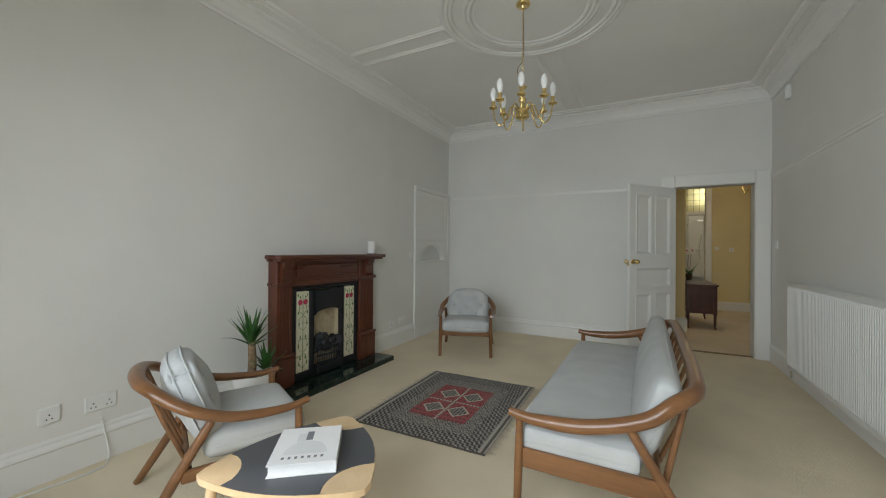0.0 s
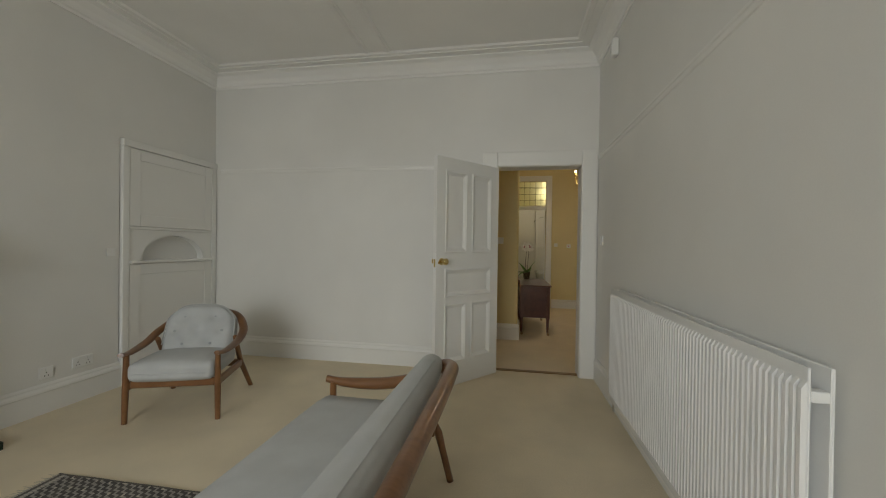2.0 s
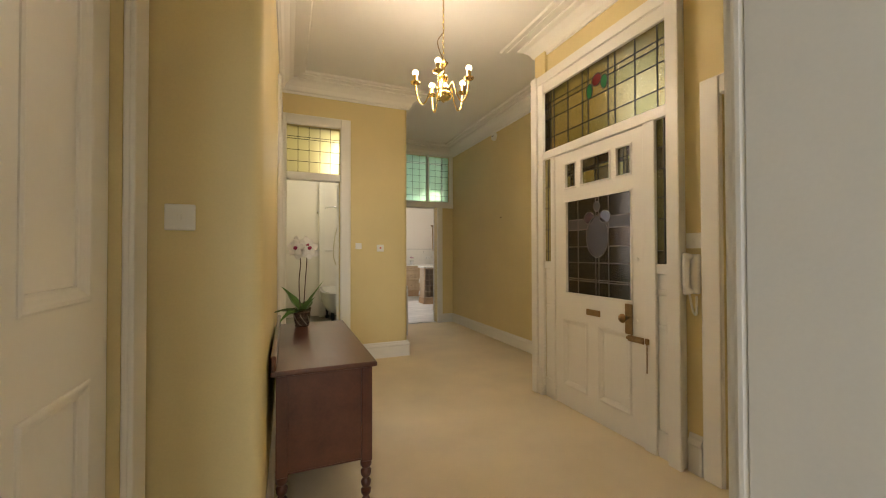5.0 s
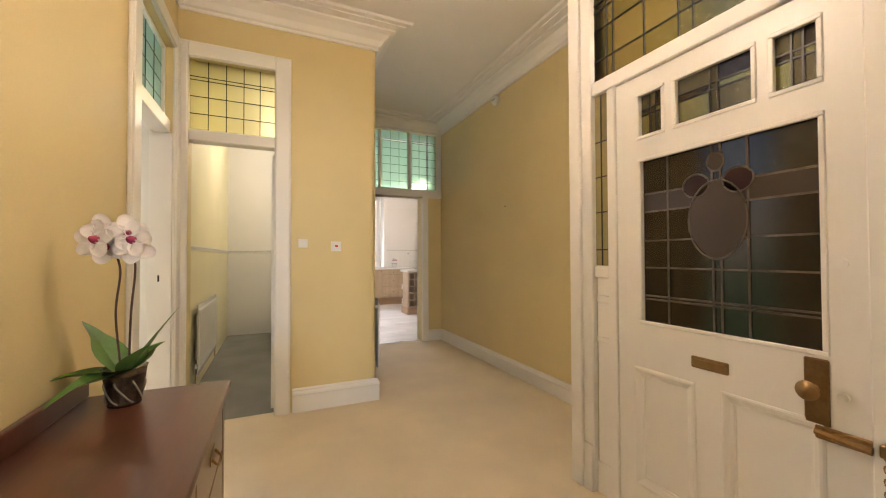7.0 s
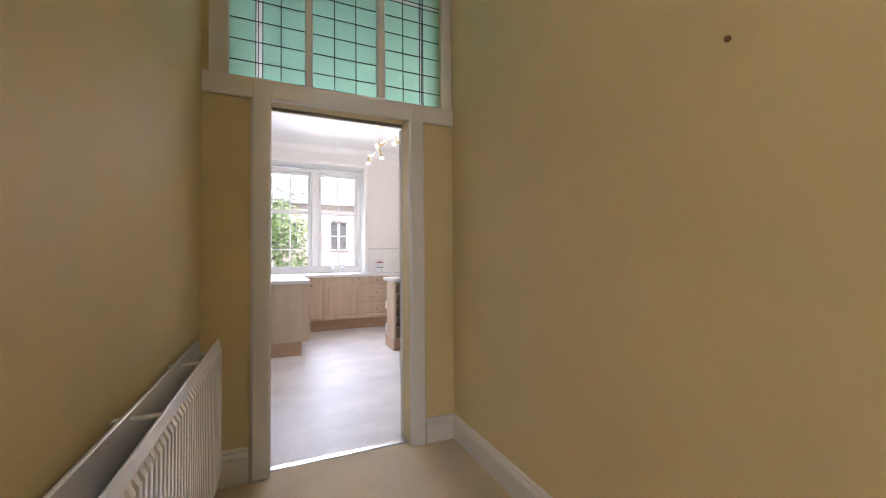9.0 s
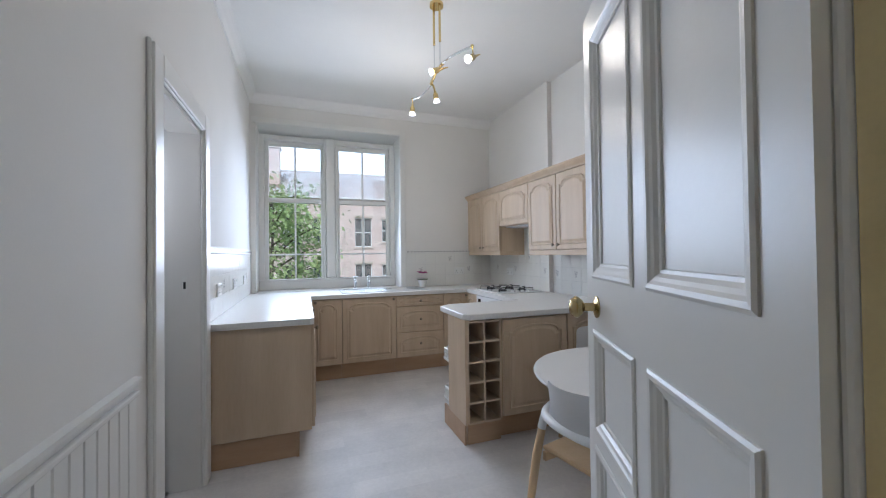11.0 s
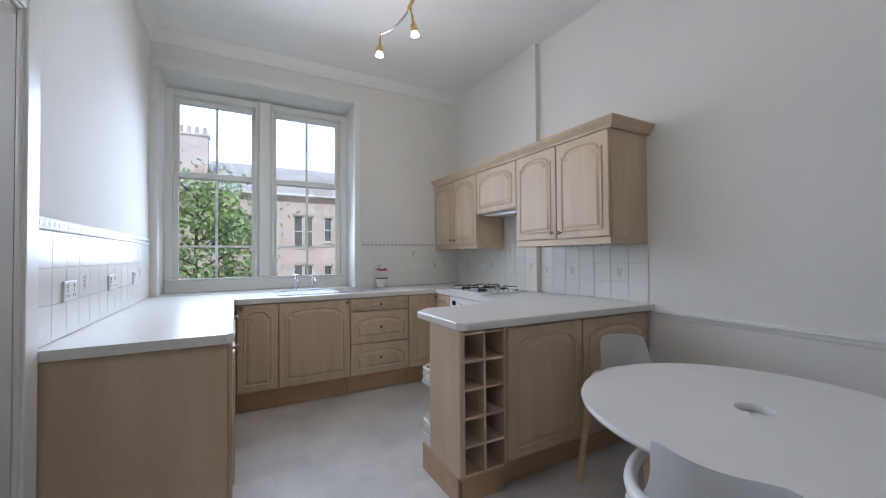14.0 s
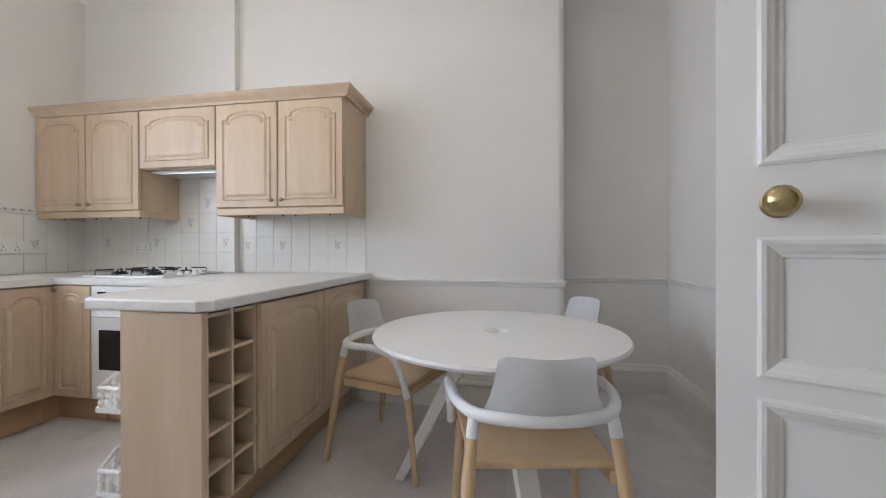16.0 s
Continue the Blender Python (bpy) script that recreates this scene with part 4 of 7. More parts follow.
# coffee table: a rounded three-cornered top with pale wood tips
table = thing("coffee_table", pose(0, 0, 0), "three-cornered low table with dark top and pale wood tips", "table")
C = [Vector((-2.45, -4.13)), Vector((-2.61, -4.78)), Vector((-2.0, -4.55))]
mid = sum(C, Vector((0, 0))) / 3


def edge_pts(a, b, n=14):
    m2 = (a + b) / 2
    out = (m2 - mid).normalized() * 0.07
    return [a.lerp(b, k / n) + out * math.sin(math.pi * k / n) for k in range(n + 1)]


outline = []
for k in range(3):
    outline += edge_pts(C[k], C[(k + 1) % 3])[:-1]
rounded = [outline[i] * 0.5 + outline[i - 1] * 0.25 + outline[(i + 1) % len(outline)] * 0.25 for i in range(len(outline))]
bm = bmesh.new()
prism(bm, [tuple(p) for p in rounded], 0.405, 0.428)
part("tabletop", bm, M_beech, table, "pale wood table board")
inlay = []
for k in range(3):
    for p in edge_pts(C[k], C[(k + 1) % 3], 40):
        q = mid + (p - mid) * 0.985
        if all((q - c).length > 0.15 for c in C):
            inlay.append(q)
    c = C[(k + 1) % 3]
    back = (mid - c).normalized()
    for a in (-30, -18, -6, 6, 18, 30):
        ang = math.atan2(back.y, back.x) - radians(a)
        inlay.append(c + Vector((math.cos(ang), math.sin(ang))) * 0.16)
bm = bmesh.new()
prism(bm, [tuple(p) for p in inlay], 0.4275, 0.43)
part("inlay", bm, M_slate, table, "dark grey laminate inlay")
for c in C:
    p = mid + (c - mid) * 0.82
    q = mid + (c - mid) * 0.95
    bm = bmesh.new()
    tube(bm, [(q.x, q.y, 0), (p.x, p.y, 0.405)], lambda u: 0.011 + 0.009 * u, 10)
    part("leg", bm, M_beech, table, smooth=True)
book = thing("book", pose(-2.345, -4.49, 0.43, 0, 0, -52), "large white hardback book on the coffee table", "book")
boxpart("page_block", (-0.135, 0.13, -0.115, 0.115, 0.004, 0.041), M_paper, book, bevel=0.001)
for z in (0.0, 0.041):
    boxpart("cover", (-0.14, 0.14, -0.12, 0.12, z, z + 0.004), M_paper, book, bevel=0.001)
boxpart("spine", (-0.14, 0.14, 0.116, 0.121, 0.004, 0.041), M_paper, book, bevel=0.0015)
boxpart("cover_picture", (-0.1, -0.03, -0.012, 0.014, 0.0448, 0.0454), M_ink, book, "dark grey tower on the cover", bevel=0)
M_pale = surface("pale_grey_print", (0.68, 0.675, 0.665), 0.6)
boxpart("cover_print", (-0.085, -0.02, -0.045, -0.012, 0.0448, 0.0452), M_pale, book, bevel=0)
bm = bmesh.new()
prism(bm, [(0.075, -0.08), *((0.075 - 0.1 * math.sin(math.pi * k / 12), -0.08 * math.cos(math.pi * k / 12)) for k in range(1, 12)), (0.075, 0.08)], 0.0448, 0.0451)
part("cover_dome", bm, M_pale, book, "pale grey printed dome")
for k in range(7):
    boxpart("title_bar", (0.09, 0.106, -0.078 + k * 0.023, -0.068 + k * 0.023, 0.0452, 0.0456), M_ink, book, bevel=0)

# rug with red field, lozenges and patterned borders
m, nt, bsdf = material("woven_rug")
N, L = nt.nodes, nt.links


def fn(op, a, b=0.0, c=None):
    n = N.new("ShaderNodeMath")
    n.operation = op
    for i, v in enumerate((a, b) if c is None else (a, b, c)):
        if isinstance(v, (int, float)):
            n.inputs[i].default_value = v
        else:
            L.new(v, n.inputs[i])
    return n.outputs[0]


def blend(f, a, b):
    n = N.new("ShaderNodeMix")
    n.data_type = "RGBA"
    L.new(f, n.inputs[0])
    for i, v in ((6, a), (7, b)):
        if isinstance(v, tuple):
            n.inputs[i].default_value = (*v, 1)
        else:
            L.new(v, n.inputs[i])
    return n.outputs[2]


tc = N.new("ShaderNodeTexCoord")
sep = N.new("ShaderNodeSeparateXYZ")
L.new(tc.outputs["Object"], sep.inputs[0])
X, Y = sep.outputs[0], sep.outputs[1]
ax, ay = fn("ABSOLUTE", X), fn("ABSOLUTE", Y)


def weave(sx, sy, cut):
    a = fn("ABSOLUTE", fn("SUBTRACT", fn("FRACT", fn("MULTIPLY", X, sx)), 0.5))
    b = fn("ABSOLUTE", fn("SUBTRACT", fn("FRACT", fn("MULTIPLY", Y, sy)), 0.5))
    return fn("GREATER_THAN", fn("ADD", a, b), cut)


GREY, DARK, RED, PALE = (0.27, 0.255, 0.235), (0.014, 0.013, 0.016), (0.3, 0.028, 0.035), (0.5, 0.45, 0.37)
wave = fn("ADD", fn("MULTIPLY", fn("ADD", X, Y), 22), fn("ABSOLUTE", fn("SUBTRACT", fn("FRACT", fn("MULTIPLY", fn("SUBTRACT", X, Y), 17)), 0.5)))
border = blend(fn("GREATER_THAN", fn("FRACT", wave), 0.42), blend(weave(13, 13, 0.8), GREY, PALE), DARK)
zig = fn("ADD", fn("MULTIPLY", Y, 32), fn("MULTIPLY", fn("ABSOLUTE", fn("SUBTRACT", fn("FRACT", fn("MULTIPLY", X, 24)), 0.5)), 2))
zag = fn("ADD", fn("MULTIPLY", X, 32), fn("MULTIPLY", fn("ABSOLUTE", fn("SUBTRACT", fn("FRACT", fn("MULTIPLY", Y, 24)), 0.5)), 2))
inner_border = blend(fn("GREATER_THAN", fn("FRACT", zig), 0.55), blend(fn("GREATER_THAN", fn("FRACT", zag), 0.8), DARK, PALE), GREY)
lx = fn("ABSOLUTE", fn("SUBTRACT", ax, 0.105))
ly = fn("ABSOLUTE", fn("SUBTRACT", ay, 0.15))
loz = fn("ADD", fn("MULTIPLY", lx, 0.9), fn("MULTIPLY", ly, 0.8))
field = blend(fn("LESS_THAN", loz, 0.085), blend(weave(30, 16, 0.72), RED, DARK), PALE)
field = blend(fn("LESS_THAN", loz, 0.07), field, blend(weave(40, 40, 0.5), DARK, GREY))
field = blend(fn("LESS_THAN", fn("MINIMUM", ax, ay), 0.012), field, blend(weave(34, 34, 0.5), DARK, PALE))
inf = fn("MULTIPLY", fn("LESS_THAN", ax, 0.23), fn("LESS_THAN", ay, 0.33))
inb = fn("MULTIPLY", fn("LESS_THAN", ax, 0.33), fn("LESS_THAN", ay, 0.47))
col = blend(inf, blend(inb, border, inner_border), field)
edge = fn("MAXIMUM", fn("MULTIPLY", fn("GREATER_THAN", ax, 0.47), fn("LESS_THAN", ax, 0.488)), fn("GREATER_THAN", ay, 0.622))
col = blend(fn("GREATER_THAN", ax, 0.445), col, blend(weave(60, 60, 0.5), PALE, GREY))
col = blend(edge, col, (0.05, 0.042, 0.035))
tex = N.new("ShaderNodeTexNoise")
tex.inputs["Scale"].default_value = 420
bp = N.new("ShaderNodeBump")
bp.inputs["Strength"].default_value, bp.inputs["Distance"].default_value = 0.7, 0.003
L.new(tex.outputs[0], bp.inputs["Height"])
L.new(bp.outputs[0], bsdf.inputs["Normal"])
wear = N.new("ShaderNodeTexNoise")
wear.inputs["Scale"].default_value = 7
L.new(blend(fn("MULTIPLY", wear.outputs[0], 0.25), col, PALE), bsdf.inputs["Base Color"])
bsdf.inputs["Roughness"].default_value = 0.95
rug = thing("rug", pose(-2.515, -2.805, 0, 0, 0, 0.5), "small patterned wool rug, red field and dark borders", "rug")
bm = bmesh.new()
bmesh.ops.create_grid(bm, x_segments=40, y_segments=50, size=1)
for v in bm.verts:
    v.co = Vector((v.co.x * 0.5, v.co.y * 0.632, 0.011 + 0.003 * noise.noise(Vector((v.co.x * 3, v.co.y * 3, 0)))))
bmesh.ops.solidify(bm, geom=bm.faces[:], thickness=0.008)
part("woven_field", bm, m, rug)
bm = bmesh.new()
for s in (-1, 1):
    for k in range(150):
        y = -0.615 + 1.23 * k / 149
        l = 0.03 + 0.035 * rnd.random()
        a, b2 = Vector((s * 0.499, y, 0.008)), Vector((s * (0.499 + l), y + (rnd.random() - 0.5) * 0.02, 0.003))
        d = Vector((0, 0.0025, 0))
        bm.faces.new([bm.verts.new(p) for p in (a - d, a + d, b2 + d * 0.5, b2 - d * 0.5)])
tagged(part("fringe", bm, M_fringe, rug), "pale knotted fringe", kind="stuff")


# ---- plants ----
def blade(bm, base, way, length, width, droop, n=7):
    way = Vector(way).normalized()
    side = way.cross(Vector((0, 0, 1)))
    side = side.normalized() if side.length > 1e-3 else Vector((1, 0, 0))
    rows = []
    for k in range(n + 1):
        u = k / n
        c = Vector(base) + way * length * u + Vector((0, 0, -droop * u * u))
        w = width * (0.55 + 0.45 * math.sin(math.pi * min(1, u * 1.6))) * (1 - u ** 3)
        rows.append([bm.verts.new(c - side * w), bm.verts.new(c - Vector((0, 0, w * 0.5))), bm.verts.new(c + side * w)])
    for a, b in zip(rows, rows[1:]):
        for i in range(2):
            bm.faces.new((a[i], a[i + 1], b[i + 1], b[i]))


def pot(parent, r0, r1, h, mat, label):
    bm = bmesh.new()
    lathe(bm, [(0, 0), (r0, 0), (r0 * 1.02, 0.01), (r1, h - 0.015), (r1, h), (r1 - 0.01, h), (r1 - 0.014, h - 0.04), (0, h - 0.04)], 28)
    part("pot", bm, mat, parent, label, True)
    bm = bmesh.new()
    lathe(bm, [(0, h - 0.028), (r1 - 0.012, h - 0.035)], 20)
    part("soil", bm, M_soil, parent)


plant = thing("yucca_plant", pose(-3.76, -3.69, 0), "green spiky yucca in a white pot beside the fireplace", "plant")
pot(plant, 0.1, 0.15, 0.31, M_pot, "tapered white ceramic pot")
for bx, by, z0, z1, heads in ((0.0, -0.02, 0.27, 0.54, 22), (0.05, 0.07, 0.27, 0.33, 14)):
    bm = bmesh.new()
    tube(bm, spline([(bx, by, z0), (bx + 0.01, by, (z0 + z1) / 2), (bx, by, z1)], 6), lambda u: 0.032 - 0.006 * u, 12)
    part("cane", bm, M_bark, plant, smooth=True)
    bm = bmesh.new()
    for k in range(heads):
        a, e = k * 2.4, rnd.random()
        up = 0.6 + 2.6 * (k / heads)
        l = (0.25 + 0.09 * rnd.random()) * (1 if heads > 20 else 0.75)
        blade(bm, (bx, by, z1 - 0.03 + 0.04 * k / heads), (math.cos(a), math.sin(a), up), l, 0.021, 0.1 * max(0.1, 1.1 - up * 0.45) * (0.5 + e))
    part("leaves", bm, M_leaf, plant)


# ---- chandeliers ----
def chandelier(name, m, drop, arms, radius, label, lit):
    """z 0 is the ceiling; the lowest point is drop below it."""
    t = thing(name, m, label, "chandelier")
    b = -drop
    bm = bmesh.new()
    lathe(bm, [(0, 0), (0.055, 0), (0.055, -0.012), (0.048, -0.02), (0.02, -0.024), (0.012, -0.04), (0, -0.04)], 24)
    part("ceiling_cup", bm, M_brass, t, smooth=True)
    bm = bmesh.new()
    z = b + 0.32
    k = 0
    while z < -0.04:
        ring = [(0.007 * math.cos(a) * (1 if k % 2 else 0.2), 0.007 * math.cos(a) * (0.2 if k % 2 else 1), z + 0.012 + 0.013 * math.sin(a)) for a in (2 * math.pi * i / 8 for i in range(9))]
        tube(bm, ring, 0.0016, 5)
        z += 0.021
        k += 1
    part("chain", bm, M_brass, t)
    bm = bmesh.new()
    tube(bm, spline([(0.0, 0.0, -0.03), (0.006, 0.004, -drop * 0.4), (-0.004, 0.006, b + 0.5), (-0.04, 0.0, b + 0.44), (-0.03, 0.0, b + 0.38), (0.0, 0.0, b + 0.32)], 8), 0.003, 6)
    part("flex", bm, M_bronze, t, "twisted supply flex")
    bm = bmesh.new()
    lathe(bm, [(0, b + 0.022), (0.008, b + 0.028), (0.012, b + 0.04), (0.045, b + 0.048), (0.052, b + 0.058), (0.052, b + 0.085), (0.042, b + 0.098), (0.05, b + 0.112), (0.03, b + 0.14), (0.018, b + 0.16), (0.028, b + 0.18), (0.032, b + 0.2),
               (0.014, b + 0.22), (0.012, b + 0.26), (0.028, b + 0.285), (0.034, b + 0.293), (0.012, b + 0.302), (0.018, b + 0.315), (0.0, b + 0.33)], 22)
    part("stem", bm, M_brass, t, "turned brass stem", True)
    for k in range(arms):
        a = 2 * math.pi * (k + 0.3) / arms
        rot = Euler((0, 0, a)).to_matrix().to_4x4()
        R = radius
        bm = bmesh.new()
        tube(bm, spline([(0.04, 0, b + 0.11), (0.065, 0, b + 0.15), (0.1 * R / 0.24, 0, b + 0.135), (0.13 * R / 0.24, 0, b + 0.06), (0.175 * R / 0.24, 0, b + 0.008), (0.22 * R / 0.24, 0, b + 0.045), (R, 0, b + 0.14)], 7), 0.0055, 8)
        arm_ = part("arm", bm, M_brass, t, smooth=True, m=rot)
        bm = bmesh.new()
        lathe(bm, [(0.004, b + 0.135), (0.03, b + 0.143), (0.034, b + 0.152), (0.03, b + 0.15), (0.014, b + 0.146), (0.0145, b + 0.2), (0.012, b + 0.2), (0, b + 0.2)], 16, Matrix.Translation((R, 0, 0)))
        part("candle_holder", bm, M_brass, arm_, smooth=True)
        bm = bmesh.new()
        if lit:
            bulb = [(0.011, b + 0.19)] + [(0.021 * math.sin(q), b + 0.215 - 0.021 * math.cos(q)) for q in (0.6, 1.0, 1.4, 1.8, 2.2, 2.6, 2.9)] + [(0, b + 0.236)]
        else:
            bulb = [(0.012, b + 0.2), (0.015, b + 0.215), (0.023, b + 0.235), (0.025, b + 0.258), (0.02, b + 0.285), (0.01, b + 0.305), (0, b + 0.31)]
        lathe(bm, bulb, 14, Matrix.Translation((R, 0, 0)))
        part("bulb", bm, M_lit if lit else M_bulb, arm_, "glowing round bulb" if lit else "white candle bulb, unlit", True)
    return t


chandelier("chandelier", pose(-2.0, -2.69, LR_H), LR_H - 2.21, 8, 0.225, "eight-arm polished brass chandelier with white candle bulbs", False)


# ---- hall: trim ----
for a, b, n, o in (((-0.9, 1.38), (-0.545, 1.38), (0, -1), (0, 1)), ((-0.545, 1.38), (-0.545, 3.3), (1, 0), (1, 0)), ((0.21, 4.295), (0.87, 4.295), (0, -1), (0, 1)), ((0.87, 4.295), (0.87, 6.17), (1, 0), (1, 0)),
                   ((0.87, 6.17), (1.09, 6.17), (0, -1), (0, 0)), ((2.09, 6.17), (2.29, 6.17), (0, -1), (0, 0)), ((2.29, 6.17), (2.29, 2.74), (-1, 0), (0, 0)), ((1.63, 2.74), (2.29, 2.74), (0, 1), (0, 0)),
                   ((0.1, 0.16), (1.63, 0.16), (0, 1), (0, 0)), ((1.63, 1.285), (1.63, 1.36), (-1, 0), (0, 0))):
    skirting(a, b, n, o, 0.7 if a[0] > 2 else 0.84 if a[1] > 4 else 1)
for a, b, n, o in (((-0.545, 1.38), (-0.545, 4.295), (1, 0), (1, 0)), ((-0.9, 0.16), (-0.9, 1.38), (1, 0), (0, 0)), ((-0.9, 1.38), (-0.545, 1.38), (0, -1), (0, 1)), ((-0.545, 4.295), (0.87, 4.295), (0, -1), (0, 1)), ((0.87, 4.295), (0.87, 6.17), (1, 0), (1, 0)),
                   ((0.87, 6.17), (2.29, 6.17), (0, -1), (0, 0)), ((2.29, 6.17), (2.29, 2.74), (-1, 0), (0, 0)), ((1.63, 2.74), (2.29, 2.74), (0, 1), (1, 0)), ((1.63, 2.74), (1.63, 0.16), (-1, 0), (1, 0)), ((-0.9, 0.16), (1.63, 0.16), (0, 1), (0, 0))):
    cornice(HALL_H, a, b, n, tuple(1 if v else -1 for v in o))

# closed door on the near side, and the one beside the front door
architrave("x", -0.9, 1, 0.38, 1.24, 2.04)
d = thing("door_cupboard", pose(-0.95, 1.235, 0.006, 0, 0, -90), "closed white four-panel door with a brass knob", "door")
tagged(d, kind="structure")
PANELS = [(0.11, 0.37, 1.1, 1.9), (0.48, 0.74, 1.1, 1.9), (0.11, 0.37, 0.24, 0.88), (0.48, 0.74, 0.24, 0.88)]
panel_leaf(0.85, 2.028, 0.042, PANELS, d)
knob_set(d, 0.77, 1.11, 0.042)
architrave("x", 1.63, -1, 0.36, 1.17, 2.04, w=0.11)
d = thing("door_store", pose(1.67, 0.365, 0.006, 0, 0, 90), "closed white painted door beside the front door", "door")
tagged(d, kind="structure")
panel_leaf(0.8, 2.028, 0.042, [(0.1, 0.7, 1.1, 1.9), (0.1, 0.7, 0.24, 0.9)], d)
knob_set(d, 0.06, 1.0, 0.042)
slab("backing_store", 1.72, 1.74, 0.3, 1.3, 0, 2.1, M_white, "plain wall behind the closed door", "wall")
slab("backing_cupboard", -1.04, -1.02, 0.3, 1.3, 0, 2.1, M_white, "plain wall behind the closed door", "wall")

# doorway to the side room, with its fanlight
architrave("x", -0.545, 1, 3.43, 4.16, 2.6, w=0.115)
M_seag = glass("sea_green_glass", (0.45, 0.72, 0.6), 0.35, clear=0.45)
M_yelg = glass("yellow_glass", (0.8, 0.76, 0.46), 0.35, clear=0.4)
fan = thing("window_side_fanlight", pose(-0.605, 4.16, 0, 0, 0, -90), "leaded sea-green fanlight over the side doorway", "fanlight")
tagged(fan, kind="structure")
boxpart("transom_bar", (0, 0.73, -0.05, 0.05, 2.02, 2.11), M_gloss, fan, bevel=0.006)
lead_lights(fan, Matrix.Identity(4), 0.03, 0.7, 2.12, 2.57, 4, 4, M_seag)
for n, dd in (("frame", (0, 0.03, -0.02, 0.02, 2.11, 2.6)), ("frame", (0.7, 0.73, -0.02, 0.02, 2.11, 2.6)), ("frame", (0.03, 0.7, -0.02, 0.02, 2.57, 2.6))):
    boxpart(n, dd, M_gloss, fan)
for n, dd in (("trim_jamb_lining", (-0.668, -0.542, 4.145, 4.16, 0, 2.02)), ("trim_jamb_lining", (-0.668, -0.542, 3.43, 3.445, 0, 2.02))):
    slab(n, *dd, M_gloss, "white painted door jamb lining", "jamb")
sp = thing("strike_plate", pose(-0.61, 4.145, 1.07), "small dark lock keep in the white jamb", "strike plate")
boxpart("plate", (-0.012, 0.012, -0.002, 0.0, -0.05, 0.05), M_gloss, sp, bevel=0)
boxpart("slot", (-0.005, 0.005, -0.003, -0.001, -0.03, 0.012), M_black, sp, bevel=0)
slab("floor_side_room", -4.2, -1.0, 2.3, 6.2, -0.2, 0, M_carpet, "cream carpet of the side room", "floor")
slab("ceiling_side_room", -4.2, -0.665, 2.3, 6.2, HALL_H, HALL_H + 0.2, M_ceil, "white ceiling of the side room", "ceiling")
wall("wall_side_room_left", "x", -3.9, -4.2, 2.3, 6.2, 0, HALL_H, (), M_white, "white side room wall")
wall("wall_side_room_near", "y", 2.5, 2.3, -3.9, -0.91, 0, HALL_H, (), M_white, "white side room wall")
wall("wall_side_room_far", "y", 6.0, 6.2, -3.9, -0.665, 0, HALL_H, [(-2.95, -1.5, 0.74, 2.5)], M_white, "white far wall of the side room with a window")
sash_window("window_side_room", pose(-2.95, 6.05, 0.74), 1.45, 1.76, 1, "white painted sash window of the side room")
radiator("radiator", pose(-2.75, 6.0, 0.12), 1.1, 0.5, 0.09, "white panel radiator under the side room window")

# bathroom doorway and fanlight
architrave("y", 4.295, -1, -0.48, 0.08, 2.62, w=0.115)
fan = thing("window_bathroom_fanlight", pose(-0.48, 4.34, 0), "leaded yellow glass fanlight over the bathroom doorway", "fanlight")
tagged(fan, kind="structure")
boxpart("transom_bar", (0, 0.56, -0.05, 0.06, 2.03, 2.11), M_gloss, fan, bevel=0.006)
xs = [0.0, 0.115, 0.23, 0.345, 0.455, 0.56]
lead_lights(fan, Matrix.Translation((0, 0, 0)), 0.0, 0.56, 2.11, 2.62, xs, [2.11, 2.235, 2.36, 2.48, 2.505, 2.62], M_yelg, 0.006)
door_b = thing("door_bathroom", pose(0.078, 4.43, 0.006, 0, 0, 80), "white bathroom door standing open", "door")
tagged(door_b, kind="structure")
panel_leaf(0.55, 2.0, 0.04, [(0.09, 0.46, 1.1, 1.88), (0.09, 0.46, 0.24, 0.9)], door_b)
slab("floor_bathroom", -0.66, 0.73, 4.36, 7.9, -0.2, 0.002, M_bathfloor, "grey-green carpet of the bathroom", "floor")
slab("ceiling_bathroom", -0.66, 0.75, 4.42, 7.9, 3.0, 3.2, M_ceil, "pale ceiling of the bathroom", "ceiling")
wall("wall_bathroom_left", "x", -0.57, -0.66, 4.42, 7.9, 0, 3.1, (), M_bathwall, "pale yellow bathroom wall")
wall("wall_bathroom_far", "y", 7.75, 7.9, -0.57, 0.75, 0, 3.1, (), M_kwall, "white far wall of the bathroom")
wall("wall_bathroom_right", "x", 0.74, 0.81, 6.17, 7.9, 0, 3.1, (), M_bathwall, "pale yellow bathroom wall")
wall("wall_bathroom_corridor", "x", 0.72, 0.748, 4.42, 6.17, 0, 3.1, (), M_bathwall, "pale yellow bathroom wall")
rail(1.29, (-0.57, 4.42), (-0.57, 7.75), (1, 0))
rail(1.29, (-0.57, 7.75), (0.74, 7.75), (0, -1))
radiator("radiator", pose(-0.57, 5.03, 0.17, 0, 0, 90), 1.1, 0.61, 0.06, "white flat panel radiator on the bathroom wall", double=False)
sh = thing("shower_set", pose(0.42, 7.75, 0), "chrome shower head on a wall arm with hose", "shower")
bm = bmesh.new()
tube(bm, spline([(-0.33, 0.0, 2.03), (-0.3, -0.06, 2.06), (-0.16, -0.13, 2.13), (0.02, -0.15, 2.14)], 6), 0.009, 8)
part("shower_arm", bm, M_chrome, sh, smooth=True)
bm = bmesh.new()
lathe(bm, [(0.03, 0.0), (0.03, 0.008), (0.012, 0.014), (0, 0.014)], 16, Matrix.Translation((-0.33, 0, 2.03)) @ Euler((radians(90), 0, 0)).to_matrix().to_4x4())
